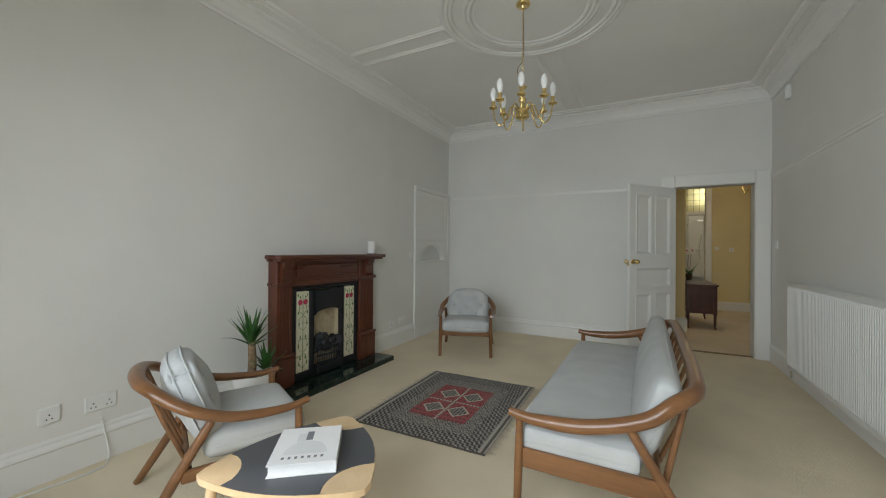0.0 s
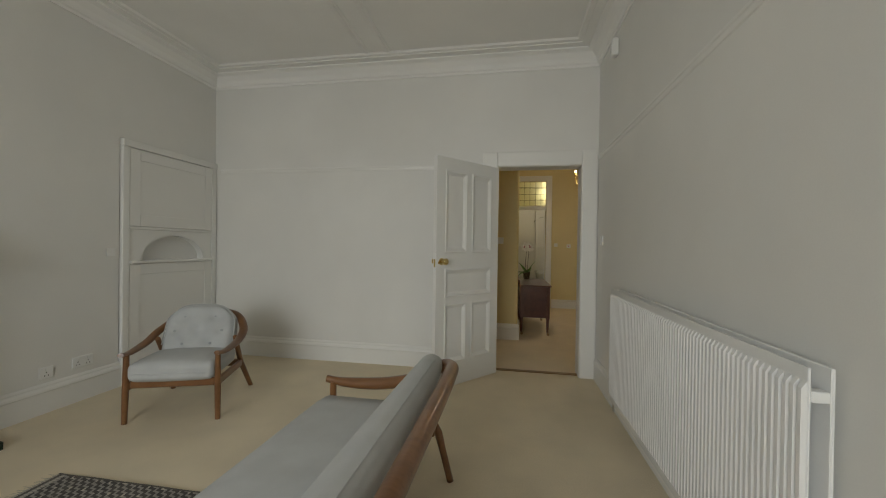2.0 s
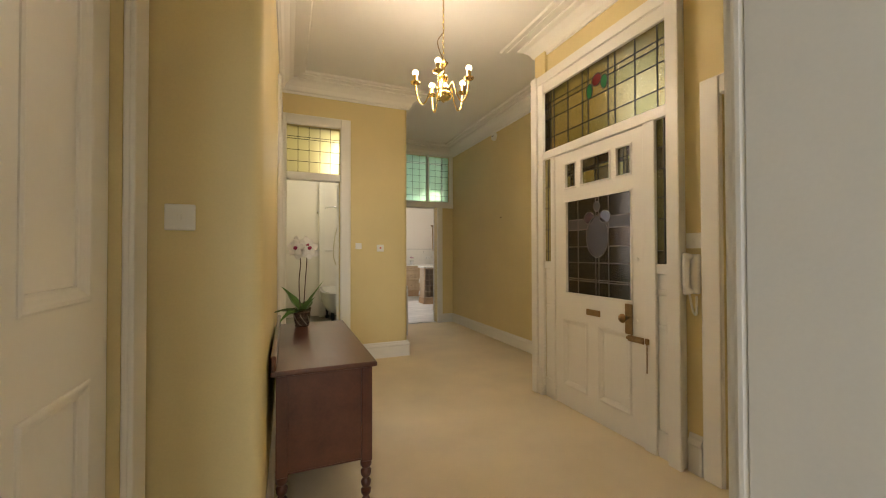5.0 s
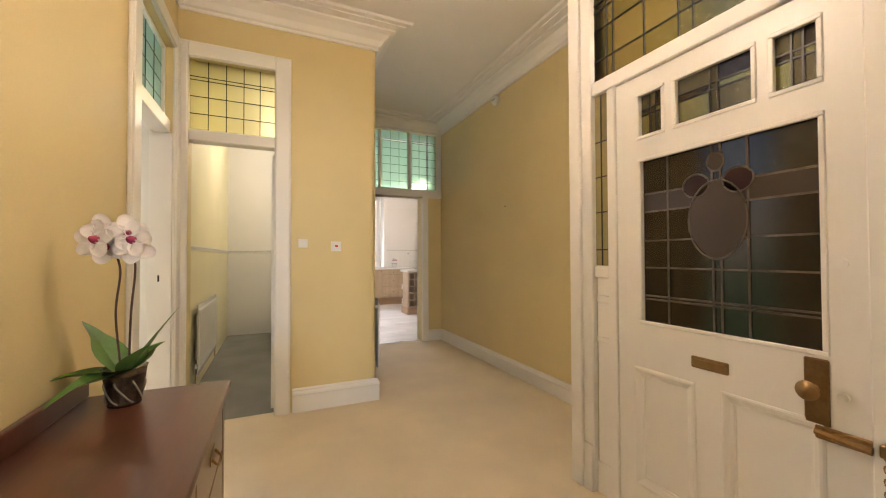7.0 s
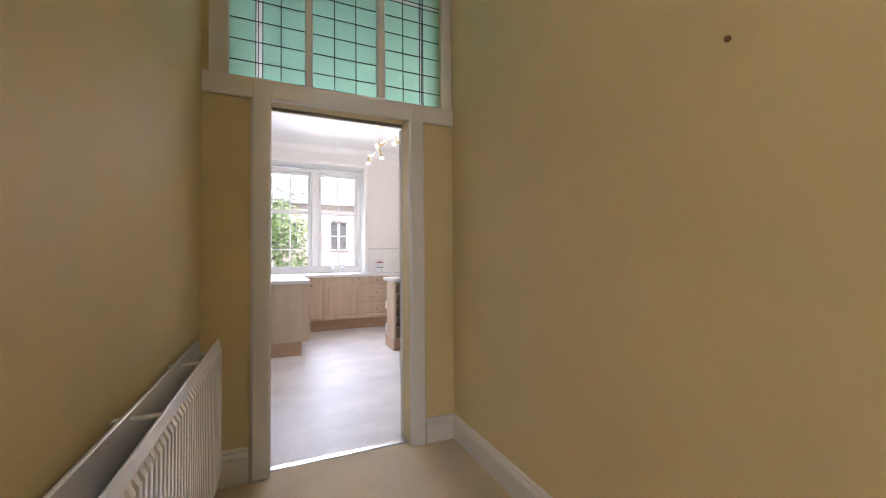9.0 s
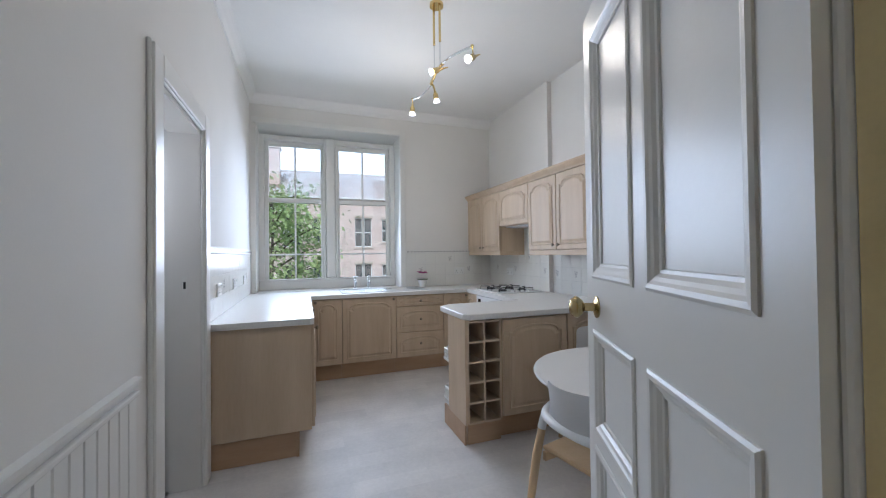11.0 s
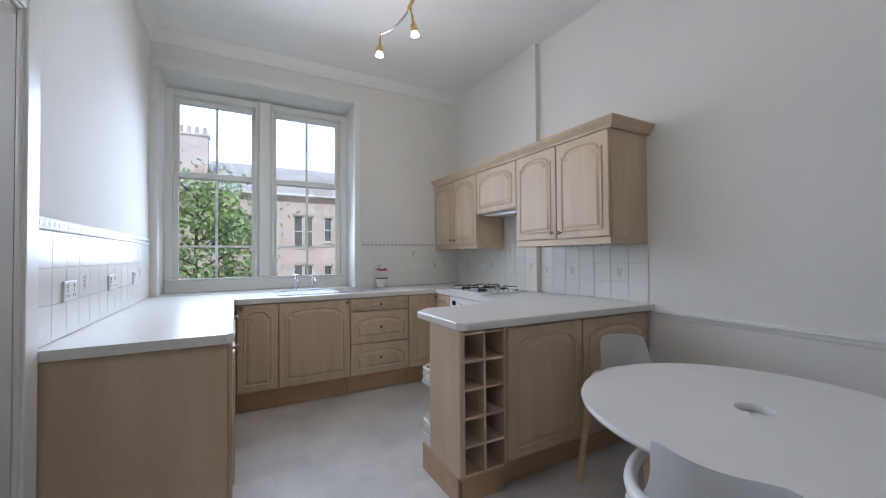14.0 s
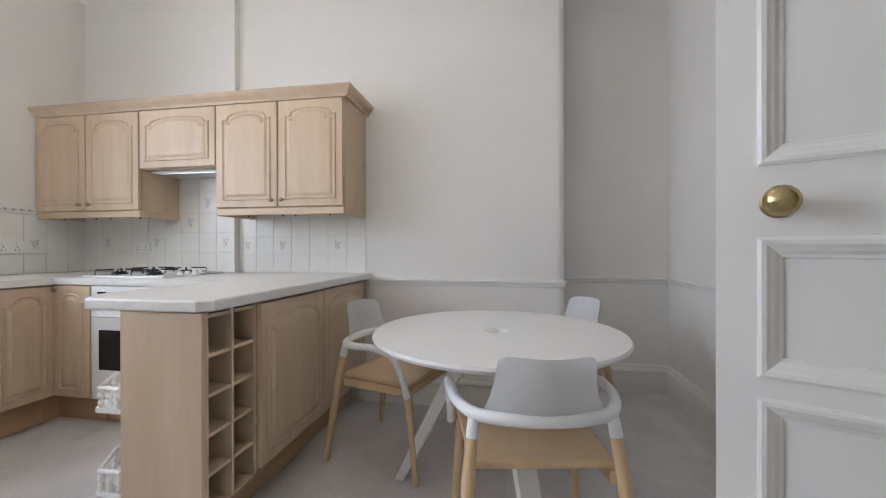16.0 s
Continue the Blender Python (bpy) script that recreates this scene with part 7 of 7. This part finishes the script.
wall_unit(pose(3.665, 10.85, 1.35, 0, 0, -90), 0.88, 0.68, [(0.002, 0.438, 0.4), (0.442, 0.878, 0.04)], "pair of limed oak wall cabinets with arched doors", depth=0.312)
wall_unit(pose(3.665, 9.97, 1.63, 0, 0, -90), 0.59, 0.4, [(0.002, 0.588, None)], "short limed oak cabinet over the extractor", False, 0.312)
wall_unit(pose(3.665, 9.38, 1.35, 0, 0, -90), 0.89, 0.68, [(0.002, 0.443, 0.41), (0.447, 0.888, 0.035)], "pair of limed oak wall cabinets with arched doors", depth=0.362)
hood = thing("extractor_hood", pose(3.72, 9.4, 1.6), "slim white extractor hood under the short cabinet", "hood")
boxpart("body", (0.0, 0.25, 0.02, 0.55, 0.016, 0.029), M_ovenw, hood, bevel=0.004)
boxpart("filter", (0.02, 0.22, 0.06, 0.5, 0.01, 0.016), M_steel, hood, bevel=0)
cn = thing("cabinet_cornice", pose(0, 0, 0), "limed oak cornice along the wall cabinets", "cornice")
bm = bmesh.new()
prof = [(0.0, 2.031), (0.02, 2.031), (0.025, 2.045), (0.05, 2.07), (0.06, 2.085), (0.06, 2.095), (0.0, 2.095)]
for (xa, ya), (xb, yb), nx, ny in (((3.665, 10.848), (3.665, 8.49), -1, 0),):
    e0 = [bm.verts.new((xa - dd, ya, z)) for dd, z in prof]
    e1 = [bm.verts.new((xb - dd, yb - dd, z)) for dd, z in prof]
    e2 = [bm.verts.new((4.028, yb - dd, z)) for dd, z in prof]
    for a, b in ((e0, e1), (e1, e2)):
        for k in range(len(prof)):
            j = (k + 1) % len(prof)
            bm.faces.new((a[k], a[j], b[j], b[k]))
    bm.faces.new(e0)
    bm.faces.new(e2)
part("moulding", bm, M_limedh, cn)
boxpart("cabinet_lid", (3.668, 3.975, 8.495, 10.845, 2.031, 2.04), M_limed, cn, bevel=0)
for y in (8.62, 8.86, 8.95, 9.2, 10.05, 10.3, 10.42, 10.7):
    hk = thing("cup_hook", pose(3.72, y, 1.305), "small dark cup hook under the wall cabinet", "hook", "cup hooks")
    bm = bmesh.new()
    tube(bm, spline([(0, 0, 0.045), (0, 0, 0.01), (0.008, 0, -0.004), (0.016, 0, 0.008)], 5), 0.003, 6)
    part("wire", bm, M_black, hk)

# hob
hob = thing("gas_hob", pose(3.66, 9.83, 0.91), "white gas hob with four burners and black pan stands", "hob")
boxpart("plate", (-0.25, 0.25, -0.29, 0.29, 0.0, 0.012), M_ovenw, hob, bevel=0.004, seg=2)
for x in (-0.12, 0.12):
    for y in (-0.1, 0.17):
        bm = bmesh.new()
        lathe(bm, [(0.045, 0.012), (0.045, 0.02), (0.035, 0.022), (0.035, 0.03), (0, 0.031)], 20, Matrix.Translation((x, y, 0)))
        part("burner", bm, M_iron, hob, smooth=True)
        for k in range(4):
            a = math.pi / 4 + k * math.pi / 2
            bm = bmesh.new()
            c, s = math.cos(a), math.sin(a)
            tube(bm, [(x + c * 0.12, y + s * 0.12, 0.012), (x + c * 0.12, y + s * 0.12, 0.042), (x + c * 0.03, y + s * 0.03, 0.045)], 0.005, 6)
            part("pan_stand", bm, M_iron, hob, "black iron pan stand bar")
for k in range(4):
    bm = bmesh.new()
    lathe(bm, [(0.018, 0.012), (0.016, 0.032), (0, 0.033)], 14, Matrix.Translation((-0.09 + k * 0.06, -0.255, 0)))
    part("knob", bm, M_ovenw, hob, smooth=True)

# sink with taps
sk = thing("kitchen_sink", pose(2.42, 10.6, 0.91), "stainless steel sink with a ribbed drainer", "sink")
bm = bmesh.new()
for b in ((-0.49, -0.44, -0.24, 0.24), (-0.05, 0.49, -0.24, 0.24), (-0.44, -0.05, -0.24, -0.18), (-0.44, -0.05, 0.18, 0.24)):
    box(bm, b[0], b[1], b[2], b[3], 0.0005, 0.007, 0.002)
part("rim", bm, M_steel, sk)
bm = bmesh.new()
box(bm, -0.44, -0.05, -0.18, 0.18, 0.0012, 0.003)
part("bowl", bm, M_steel, sk)
for k in range(8):
    bm = bmesh.new()
    tube(bm, [(0.02, -0.18 + k * 0.05, 0.008), (0.44, -0.18 + k * 0.05, 0.008)], 0.004, 6)
    part("drainer_rib", bm, M_steel, sk)
for x in (2.13, 2.29):
    tp = thing("pillar_tap", pose(x, 10.86, 0.914), "chrome pillar tap at the sink", "tap", "sink taps")
    bm = bmesh.new()
    lathe(bm, [(0.022, 0), (0.022, 0.008), (0.012, 0.014), (0.012, 0.09), (0.018, 0.095), (0.018, 0.115), (0.008, 0.12), (0.008, 0.14), (0, 0.14)], 14)
    part("body", bm, M_chrome, tp, smooth=True)
    bm = bmesh.new()
    tube(bm, spline([(0, 0, 0.08), (0, -0.06, 0.1), (0, -0.12, 0.09), (0, -0.13, 0.06)], 6), 0.008, 8)
    part("spout", bm, M_chrome, tp, smooth=True)
    bm = bmesh.new()
    for a in (0, math.pi / 2):
        tube(bm, [(0.028 * math.cos(a), 0.028 * math.sin(a), 0.145), (-0.028 * math.cos(a), -0.028 * math.sin(a), 0.145)], 0.007, 8)
    part("cross_head", bm, M_chrome, tp, smooth=True)

M_cyc = surface("magenta_petal", (0.5, 0.02, 0.24), 0.5, vary=0.2, scale=40)
fp = thing("flower_pot", pose(2.95, 10.72, 0.912), "pink cyclamen in a small white pot on the worktop", "plant")
pot(fp, 0.04, 0.058, 0.09, M_pot, "small white ceramic pot")
bm = bmesh.new()
for k in range(22):
    a = k * 2.4
    blade(bm, (0.01 * math.cos(a), 0.01 * math.sin(a), 0.07), (math.cos(a), math.sin(a), 0.9), 0.08 + 0.02 * rnd.random(), 0.02, 0.03)
part("leaves", bm, M_leaf, fp)
for k in range(14):
    a, r = k * 2.4, 0.012 + 0.045 * math.sqrt(k / 14)
    bm = bmesh.new()
    for j in range(5):
        b = j * 1.26
        lathe(bm, [(0.0005, 0.0), (0.6, 0.1), (1.0, 0.4)], 8, Matrix.Translation((0.009 * math.cos(b), 0.009 * math.sin(b), 0)) @ Matrix.Diagonal((0.016, 0.016, 0.015, 1)), False)
    part("flower", bm, M_cyc, fp, m=Matrix.Translation((r * math.cos(a), r * math.sin(a), 0.172 + 0.025 * rnd.random())))

# ---- kitchen: table and chairs ----
tb = thing("dining_table", pose(3.11, 7.54, 0), "round white table with a hole in the middle", "table")
bm = bmesh.new()
lathe(bm, [(0.055, 0.702), (0.515, 0.702), (0.53, 0.71), (0.535, 0.72), (0.53, 0.73), (0.055, 0.73), (0.053, 0.726), (0.053, 0.706), (0.055, 0.702)], 72, cap=False)
part("tabletop", bm, M_tabtop, tb, "round white laminate top", True)
for k in range(3):
    a = radians(200 + 120 * k)
    c, s = math.cos(a), math.sin(a)
    bm = bmesh.new()
    sec = [(c * 0.1, s * 0.1, 0.7), (c * 0.46, s * 0.46, 0.0)]
    side = Vector((-s, c, 0))
    out = Vector((c, s, 0))
    vs = []
    for p, w, dd in ((Vector(sec[0]), 0.045, 0.035), (Vector(sec[1]), 0.032, 0.022)):
        vs.append([bm.verts.new(p + side * w * i + out * dd * j) for i, j in ((-1, -1), (1, -1), (1, 1), (-1, 1))])
    for i in range(4):
        bm.faces.new((vs[0][i], vs[0][(i + 1) % 4], vs[1][(i + 1) % 4], vs[1][i]))
    bm.faces.new(vs[0])
    bm.faces.new(vs[1])
    part("leg", bm, M_tabtop, tb, "splayed white wooden leg")
boxpart("underframe", (-0.2, 0.2, -0.2, 0.2, 0.67, 0.702), M_tabtop, tb)


def dining_chair(m, label):
    t = thing("dining_chair", m, label, "chair", "dining chairs")
    bm = bmesh.new()
    pts = [(-0.24, -0.2), (0.24, -0.2), (0.215, 0.2), (-0.215, 0.2)]
    prism(bm, pts, 0.432, 0.455)
    es = [e for e in bm.edges if abs(e.verts[0].co.z - e.verts[1].co.z) < 1e-5]
    bmesh.ops.bevel(bm, geom=es, offset=0.008, segments=2, affect="EDGES", profile=0.5)
    part("seat", bm, M_beech, t, "pale beech seat")
    for s in (-1, 1):
        bm = bmesh.new()
        tube(bm, [(s * 0.25, -0.235, 0), (s * 0.222, -0.18, 0.42)], lambda u: 0.012 + 0.008 * u, 10)
        part("front_leg", bm, M_beech, t, smooth=True)
        bm = bmesh.new()
        tube(bm, [(s * 0.25, 0.29, 0), (s * 0.225, 0.23, 0.42), (s * 0.205, 0.2, 0.585)], lambda u: 0.012 + 0.008 * math.sin(math.pi * (0.15 + 0.7 * u)), 10)
        part("back_leg", bm, M_beech, t, smooth=True)
        bm = bmesh.new()
        tube(bm, [(s * 0.212, 0.211, 0.535), (s * 0.205, 0.2, 0.59)], lambda u: 0.019 - 0.001 * u, 12)
        part("leg_collar", bm, M_chairw, t, "white moulded collar on the leg", True)
        boxpart("side_apron", (s * 0.21 - 0.01, s * 0.21 + 0.01, -0.17, 0.2, 0.385, 0.425), M_beech, t, bevel=0.003)
    boxpart("front_apron", (-0.2, 0.2, -0.19, -0.17, 0.385, 0.425), M_beech, t, bevel=0.003)
    bm = bmesh.new()
    half = [(-0.262, -0.2, 0.4), (-0.268, -0.17, 0.5), (-0.272, -0.12, 0.585), (-0.27, -0.02, 0.612), (-0.255, 0.1, 0.605), (-0.2, 0.2, 0.6), (-0.1, 0.245, 0.6), (0, 0.255, 0.6)]
    tube(bm, spline(half + [(-x, y, z) for x, y, z in reversed(half[:-1])], 6), lambda u: 0.015 + 0.004 * math.sin(math.pi * u), 12)
    part("arm_hoop", bm, M_chairw, t, "white moulded arm hoop", True)
    bm = bmesh.new()
    rows = []
    for k in range(9):
        v = k / 8
        row = []
        for i in range(15):
            u = i / 14 * 2 - 1
            wd = 0.15 + 0.045 * (1 - v) ** 3 - 0.004 * v
            x = wd * u * (1 - 0.05 * v ** 8)
            y = 0.255 - 0.062 * u * u + 0.05 * v
            z = 0.588 + 0.2 * v - 0.016 * (abs(u) ** 8) * v
            row.append((x, y, z))
        rows.append(row)
    va = [[bm.verts.new(p) for p in r] for r in rows]
    for a, b in zip(va, va[1:]):
        for i in range(14):
            bm.faces.new((a[i], a[i + 1], b[i + 1], b[i]))
    bmesh.ops.solidify(bm, geom=bm.faces[:], thickness=0.009)
    part("backrest", bm, M_chairw, t, "white moulded plastic backrest", True)
    return t


c1 = dining_chair(pose(2.79, 7.425, 0, 0, 0, 100), "white and beech armchair pushed to the round table")
tagged(copy_thing(c1, pose(3.43, 8.07, 0, 0, 0, -15.3)), "white and beech armchair beside the peninsula")
tagged(copy_thing(c1, pose(3.71, 7.26, 0, 0, 0, 205.5)), "white and beech armchair on the far side of the table")

# ---- kitchen: spot lamp ----
sl = thing("spot_lamp", pose(0, 0, 0), "brass and chrome ceiling lamp with four spots", "ceiling lamp")
bm = bmesh.new()
tube(bm, spline([(2.4, 9.15, 2.615), (2.435, 9.03, 2.6), (2.47, 8.88, 2.63), (2.465, 8.7, 2.665), (2.475, 8.5, 2.655), (2.54, 8.27, 2.625)], 8), 0.007, 8)
part("curved_bar", bm, M_chrome, sl, smooth=True)
bm = bmesh.new()
tube(bm, [(2.467, 8.87, 2.632), (2.463, 8.73, 2.664), (2.468, 8.6, 2.664)], 0.011, 8)
part("bar_sleeve", bm, M_brass, sl, smooth=True)
for x, y in ((2.452, 8.74), (2.475, 8.68)):
    bm = bmesh.new()
    tube(bm, [(x, y, 2.66), (x, y, 2.86)], 0.0045, 8)
    part("drop_rod", bm, M_chrome, sl, smooth=True)
    bm = bmesh.new()
    tube(bm, [(x, y, 2.86), (x, y, K_H)], 0.0085, 8)
    part("rod_sleeve", bm, M_brass, sl, smooth=True)
bm = bmesh.new()
lathe(bm, [(0.05, K_H - 0.02), (0.05, K_H), (0, K_H)], 20, Matrix.Translation((2.463, 8.71, 0)))
part("ceiling_plate", bm, M_brass, sl, smooth=True)
for p, q, aim in (((2.4, 9.15, 2.615), (2.412, 9.2, 2.565), (0.0, 0.12, -1)), ((2.475, 8.87, 2.632), (2.52, 8.92, 2.58), (0.22, 0.1, -1)), ((2.467, 8.62, 2.664), (2.43, 8.6, 2.61), (-0.94, 0.3, -0.3)), ((2.54, 8.27, 2.625), (2.56, 8.3, 2.575), (-0.77, -0.3, -0.5))):
    P, Q, A = Vector(p), Vector(q), Vector(aim).normalized()
    turn = A.to_track_quat("Z", "Y").to_matrix().to_4x4()
    bm = bmesh.new()
    tube(bm, spline([P, P.lerp(Q, 0.5) + Vector((0, 0, 0.012)), Q], 5), 0.004, 6)
    bmesh.ops.create_uvsphere(bm, u_segments=12, v_segments=8, radius=0.011, matrix=Matrix.Translation(P))
    st = part("spot_stem", bm, M_brass, sl, smooth=True)
    bm = bmesh.new()
    lathe(bm, [(0.0, -0.075), (0.003, -0.075), (0.009, -0.02), (0.014, -0.005), (0.02, 0.0), (0.021, 0.035), (0.018, 0.037), (0.017, 0.03), (0.0, 0.028)], 18)
    part("spot_shade", bm, M_brass, st, smooth=True, m=Matrix.Translation(Q) @ turn)
    bm = bmesh.new()
    lathe(bm, [(0.0, 0.028), (0.015, 0.032), (0.025, 0.056), (0.026, 0.06), (0.023, 0.062), (0.0, 0.063)], 18)
    part("spot_bulb", bm, M_spotlit, st, "lit halogen bulb", True, Matrix.Translation(Q) @ turn)


# ---- outside ----
M_sand = surface("red_sandstone", (0.6, 0.44, 0.36), 0.85, vary=0.15, scale=0.8, bump=0.4, fine=6, color2=(0.7, 0.57, 0.49))
M_dress = surface("dressed_sandstone", (0.55, 0.45, 0.36), 0.8, vary=0.1, scale=2)
M_rooft = surface("grey_slate", (0.36, 0.29, 0.24), 0.8, vary=0.2, scale=1.2, bump=0.3)
M_grass = surface("rough_grass", (0.05, 0.1, 0.025), 0.95, vary=0.4, scale=0.6, bump=0.8, fine=20)
M_leafa = surface("tree_leaf", (0.24, 0.36, 0.11), 0.5, vary=0.3, scale=1.5, color2=(0.42, 0.47, 0.19))
M_trunk = surface("tree_bark", (0.1, 0.075, 0.05), 0.95, vary=0.3, scale=6, bump=0.9)
M_farpane = surface("dark_window_pane", (0.05, 0.06, 0.06), 0.08, vary=0.4, scale=2)
m, nt, bsdf = material("bright_cloud")
tn = nt.nodes.new("ShaderNodeTexNoise")
tn.inputs["Scale"].default_value = 4
rp = nt.nodes.new("ShaderNodeValToRGB")
rp.color_ramp.elements[0].color, rp.color_ramp.elements[1].color = (0.72, 0.84, 1.0, 1), (1, 1, 1, 1)
nt.links.new(tn.outputs[0], rp.inputs[0])
nt.links.new(rp.outputs[0], bsdf.inputs["Emission Color"])
bsdf.inputs["Emission Strength"].default_value = 3
bsdf.inputs["Base Color"].default_value = (0, 0, 0, 1)
bm = bmesh.new()
box(bm, -300, 300, 200, 201, -10, 220)
tagged(part("backdrop_sky", bm, m), "bright overcast sky beyond the houses", "backdrop", kind="structure")
slab("ground", -400, 400, 11.6, 400, -7.3, -7.0, M_grass, "rough green back court below the windows", "ground")


def tenement(m, label):
    t = thing("tenement_house", m, label, "building")
    X0, X1, EAVE = -20.0, 26.0, 5.9
    wins = []
    k = -4
    while k < 5:
        c = 6.25 + k * 5.5
        if X0 + 1 < c < X1 - 3:
            for z in (2.0, -1.8, -5.6):
                wins += [(c - 0.7, c - 0.06, z, z + 2.4), (c + 0.06, c + 0.7, z, z + 2.4), (c + 1.55, c + 2.15, z + 0.4, z + 2.3)]
        k += 1
    us = sorted({X0, X1, *(v for w in wins for v in w[:2])})
    zs = sorted({-7.0, EAVE, *(v for w in wins for v in w[2:])})
    bm = bmesh.new()
    for i in range(len(us) - 1):
        for j in range(len(zs) - 1):
            u, z = (us[i] + us[i + 1]) / 2, (zs[j] + zs[j + 1]) / 2
            if not any(w[0] < u < w[1] and w[2] < z < w[3] for w in wins):
                box(bm, us[i], us[i + 1], 0, 0.5, zs[j], zs[j + 1])
    bmesh.ops.remove_doubles(bm, verts=bm.verts[:], dist=1e-4)
    part("wall", bm, M_sand, t, "red sandstone rear wall")
    for a, b, z0, z1 in wins:
        bm = bmesh.new()
        for d in ((a, a + 0.06, z0, z1), (b - 0.06, b, z0, z1), (a, b, z0, z0 + 0.07), (a, b, z1 - 0.07, z1), (a, b, (z0 + z1) / 2 - 0.04, (z0 + z1) / 2 + 0.04)):
            box(bm, d[0], d[1], 0.16, 0.22, d[2], d[3])
        w = part("window", bm, M_gloss, t, "white sash window")
        boxpart("pane", (a, b, 0.2, 0.23, z0, z1), M_farpane, w, bevel=0)
        boxpart("sill", (a - 0.12, b + 0.12, -0.12, 0.1, z0 - 0.16, z0), M_dress, w, bevel=0.02)
        boxpart("lintel", (a - 0.1, b + 0.1, -0.04, 0.02, z1, z1 + 0.22), M_dress, w, bevel=0.01)
    bm = bmesh.new()
    rows = 26
    for k in range(rows):
        f0, f1 = k / rows, (k + 1) / rows
        y0, z0, y1, z1 = -0.35 + 6.2 * f0, EAVE + 0.1 + 3.3 * f0, -0.35 + 6.2 * f1 + 0.05, EAVE + 0.1 + 3.3 * f1
        vs = [bm.verts.new(p) for p in ((X0, y0, z0 + 0.05), (X1, y0, z0 + 0.05), (X1, y1, z1), (X0, y1, z1), (X0, y0, z0), (X1, y0, z0))]
        bm.faces.new(vs[:4])
        bm.faces.new((vs[4], vs[5], vs[1], vs[0]))
    roof = part("roof", bm, M_rooft, t, "grey slate roof in courses")
    boxpart("gutter", (X0, X1, -0.5, -0.3, EAVE - 0.05, EAVE + 0.1), M_gloss, t, bevel=0.03)
    for x in (-1.2, 11.0, 20.0):
        bm = bmesh.new()
        box(bm, x - 1.0, x + 1.0, 1.6, 2.6, EAVE + 1.2, 10.3, 0.05)
        box(bm, x - 1.1, x + 1.1, 1.5, 2.7, 10.1, 10.3, 0.03)
        c = part("chimney", bm, M_sand, roof, "stone chimney stack")
        for k in range(4):
            bm = bmesh.new()
            lathe(bm, [(0.16, 10.3), (0.13, 10.9), (0.1, 10.9), (0.1, 10.4)], 10, Matrix.Translation((x - 0.75 + k * 0.5, 2.1, 0)), False)
            c2 = part("chimney_pot", bm, M_dress, roof)
    for x in (3.9, 9.3, -1.6):
        bm = bmesh.new()
        tube(bm, [(x, -0.12, EAVE), (x, -0.12, -7)], 0.06, 8)
        part("drain_pipe", bm, M_dress, t)
    return t


tenement(pose(0, 38, 0), "red sandstone tenement with a grey slate roof")


def tree(m, label, height, crown_r, seed):
    rnd = random.Random(seed)
    t = thing("tree", m, label, "tree")
    bm = bmesh.new()
    tube(bm, spline([(0, 0, 0), (0.1, 0.05, height * 0.3), (-0.05, 0.1, height * 0.6), (0.05, 0, height * 0.9)], 6), lambda u: 0.2 * (1 - 0.85 * u), 10)
    part("trunk", bm, M_trunk, t, smooth=True)
    ends = []
    for k in range(26):
        z = height * (0.4 + 0.52 * k / 26)
        a = k * 2.4 + rnd.random()
        l = crown_r * (0.65 + 0.45 * rnd.random()) * (1.15 - 0.75 * abs(k / 26 - 0.35))
        p = [Vector((0, 0, z)), Vector((math.cos(a) * l * 0.5, math.sin(a) * l * 0.5, z + l * 0.28)), Vector((math.cos(a) * l, math.sin(a) * l, z + l * 0.42))]
        bm = bmesh.new()
        tube(bm, spline(p, 5), lambda u: 0.05 * (1 - 0.8 * u), 6)
        part("limb", bm, M_trunk, t, smooth=True)
        ends += [p[1].lerp(p[2], f) for f in (0.0, 0.35, 0.7, 1.0)] + [p[0].lerp(p[1], 0.7)]
    vs, fs = [], []
    for e in ends:
        for _ in range(44):
            c = e + Vector((rnd.gauss(0, 1), rnd.gauss(0, 1), rnd.gauss(0, 0.7))) * crown_r * 0.17
            n = Vector((rnd.gauss(0, 1), rnd.gauss(0, 1), rnd.gauss(0, 1) + 0.6)).normalized()
            s = n.orthogonal().normalized() * (0.05 + 0.04 * rnd.random())
            u = n.cross(s) * 1.6
            i = len(vs)
            vs += [c - s, c - u * 0.9, c + s, c + u]
            fs.append((i, i + 1, i + 2, i + 3))
    me = bpy.data.meshes.new("crown")
    me.from_pydata(vs, [], fs)
    me.materials.append(M_leafa)
    o = new("crown", me)
    o.parent = t
    tagged(o, "many small green and yellowing leaves", kind="stuff")
    return t


tree(pose(0.3, 24, -7), "leafy green tree in the back court", 11.6, 3.0, 3)
tree(pose(-4.6, 18, -7), "leafy green tree beyond the side room window", 11.5, 3.2, 8)
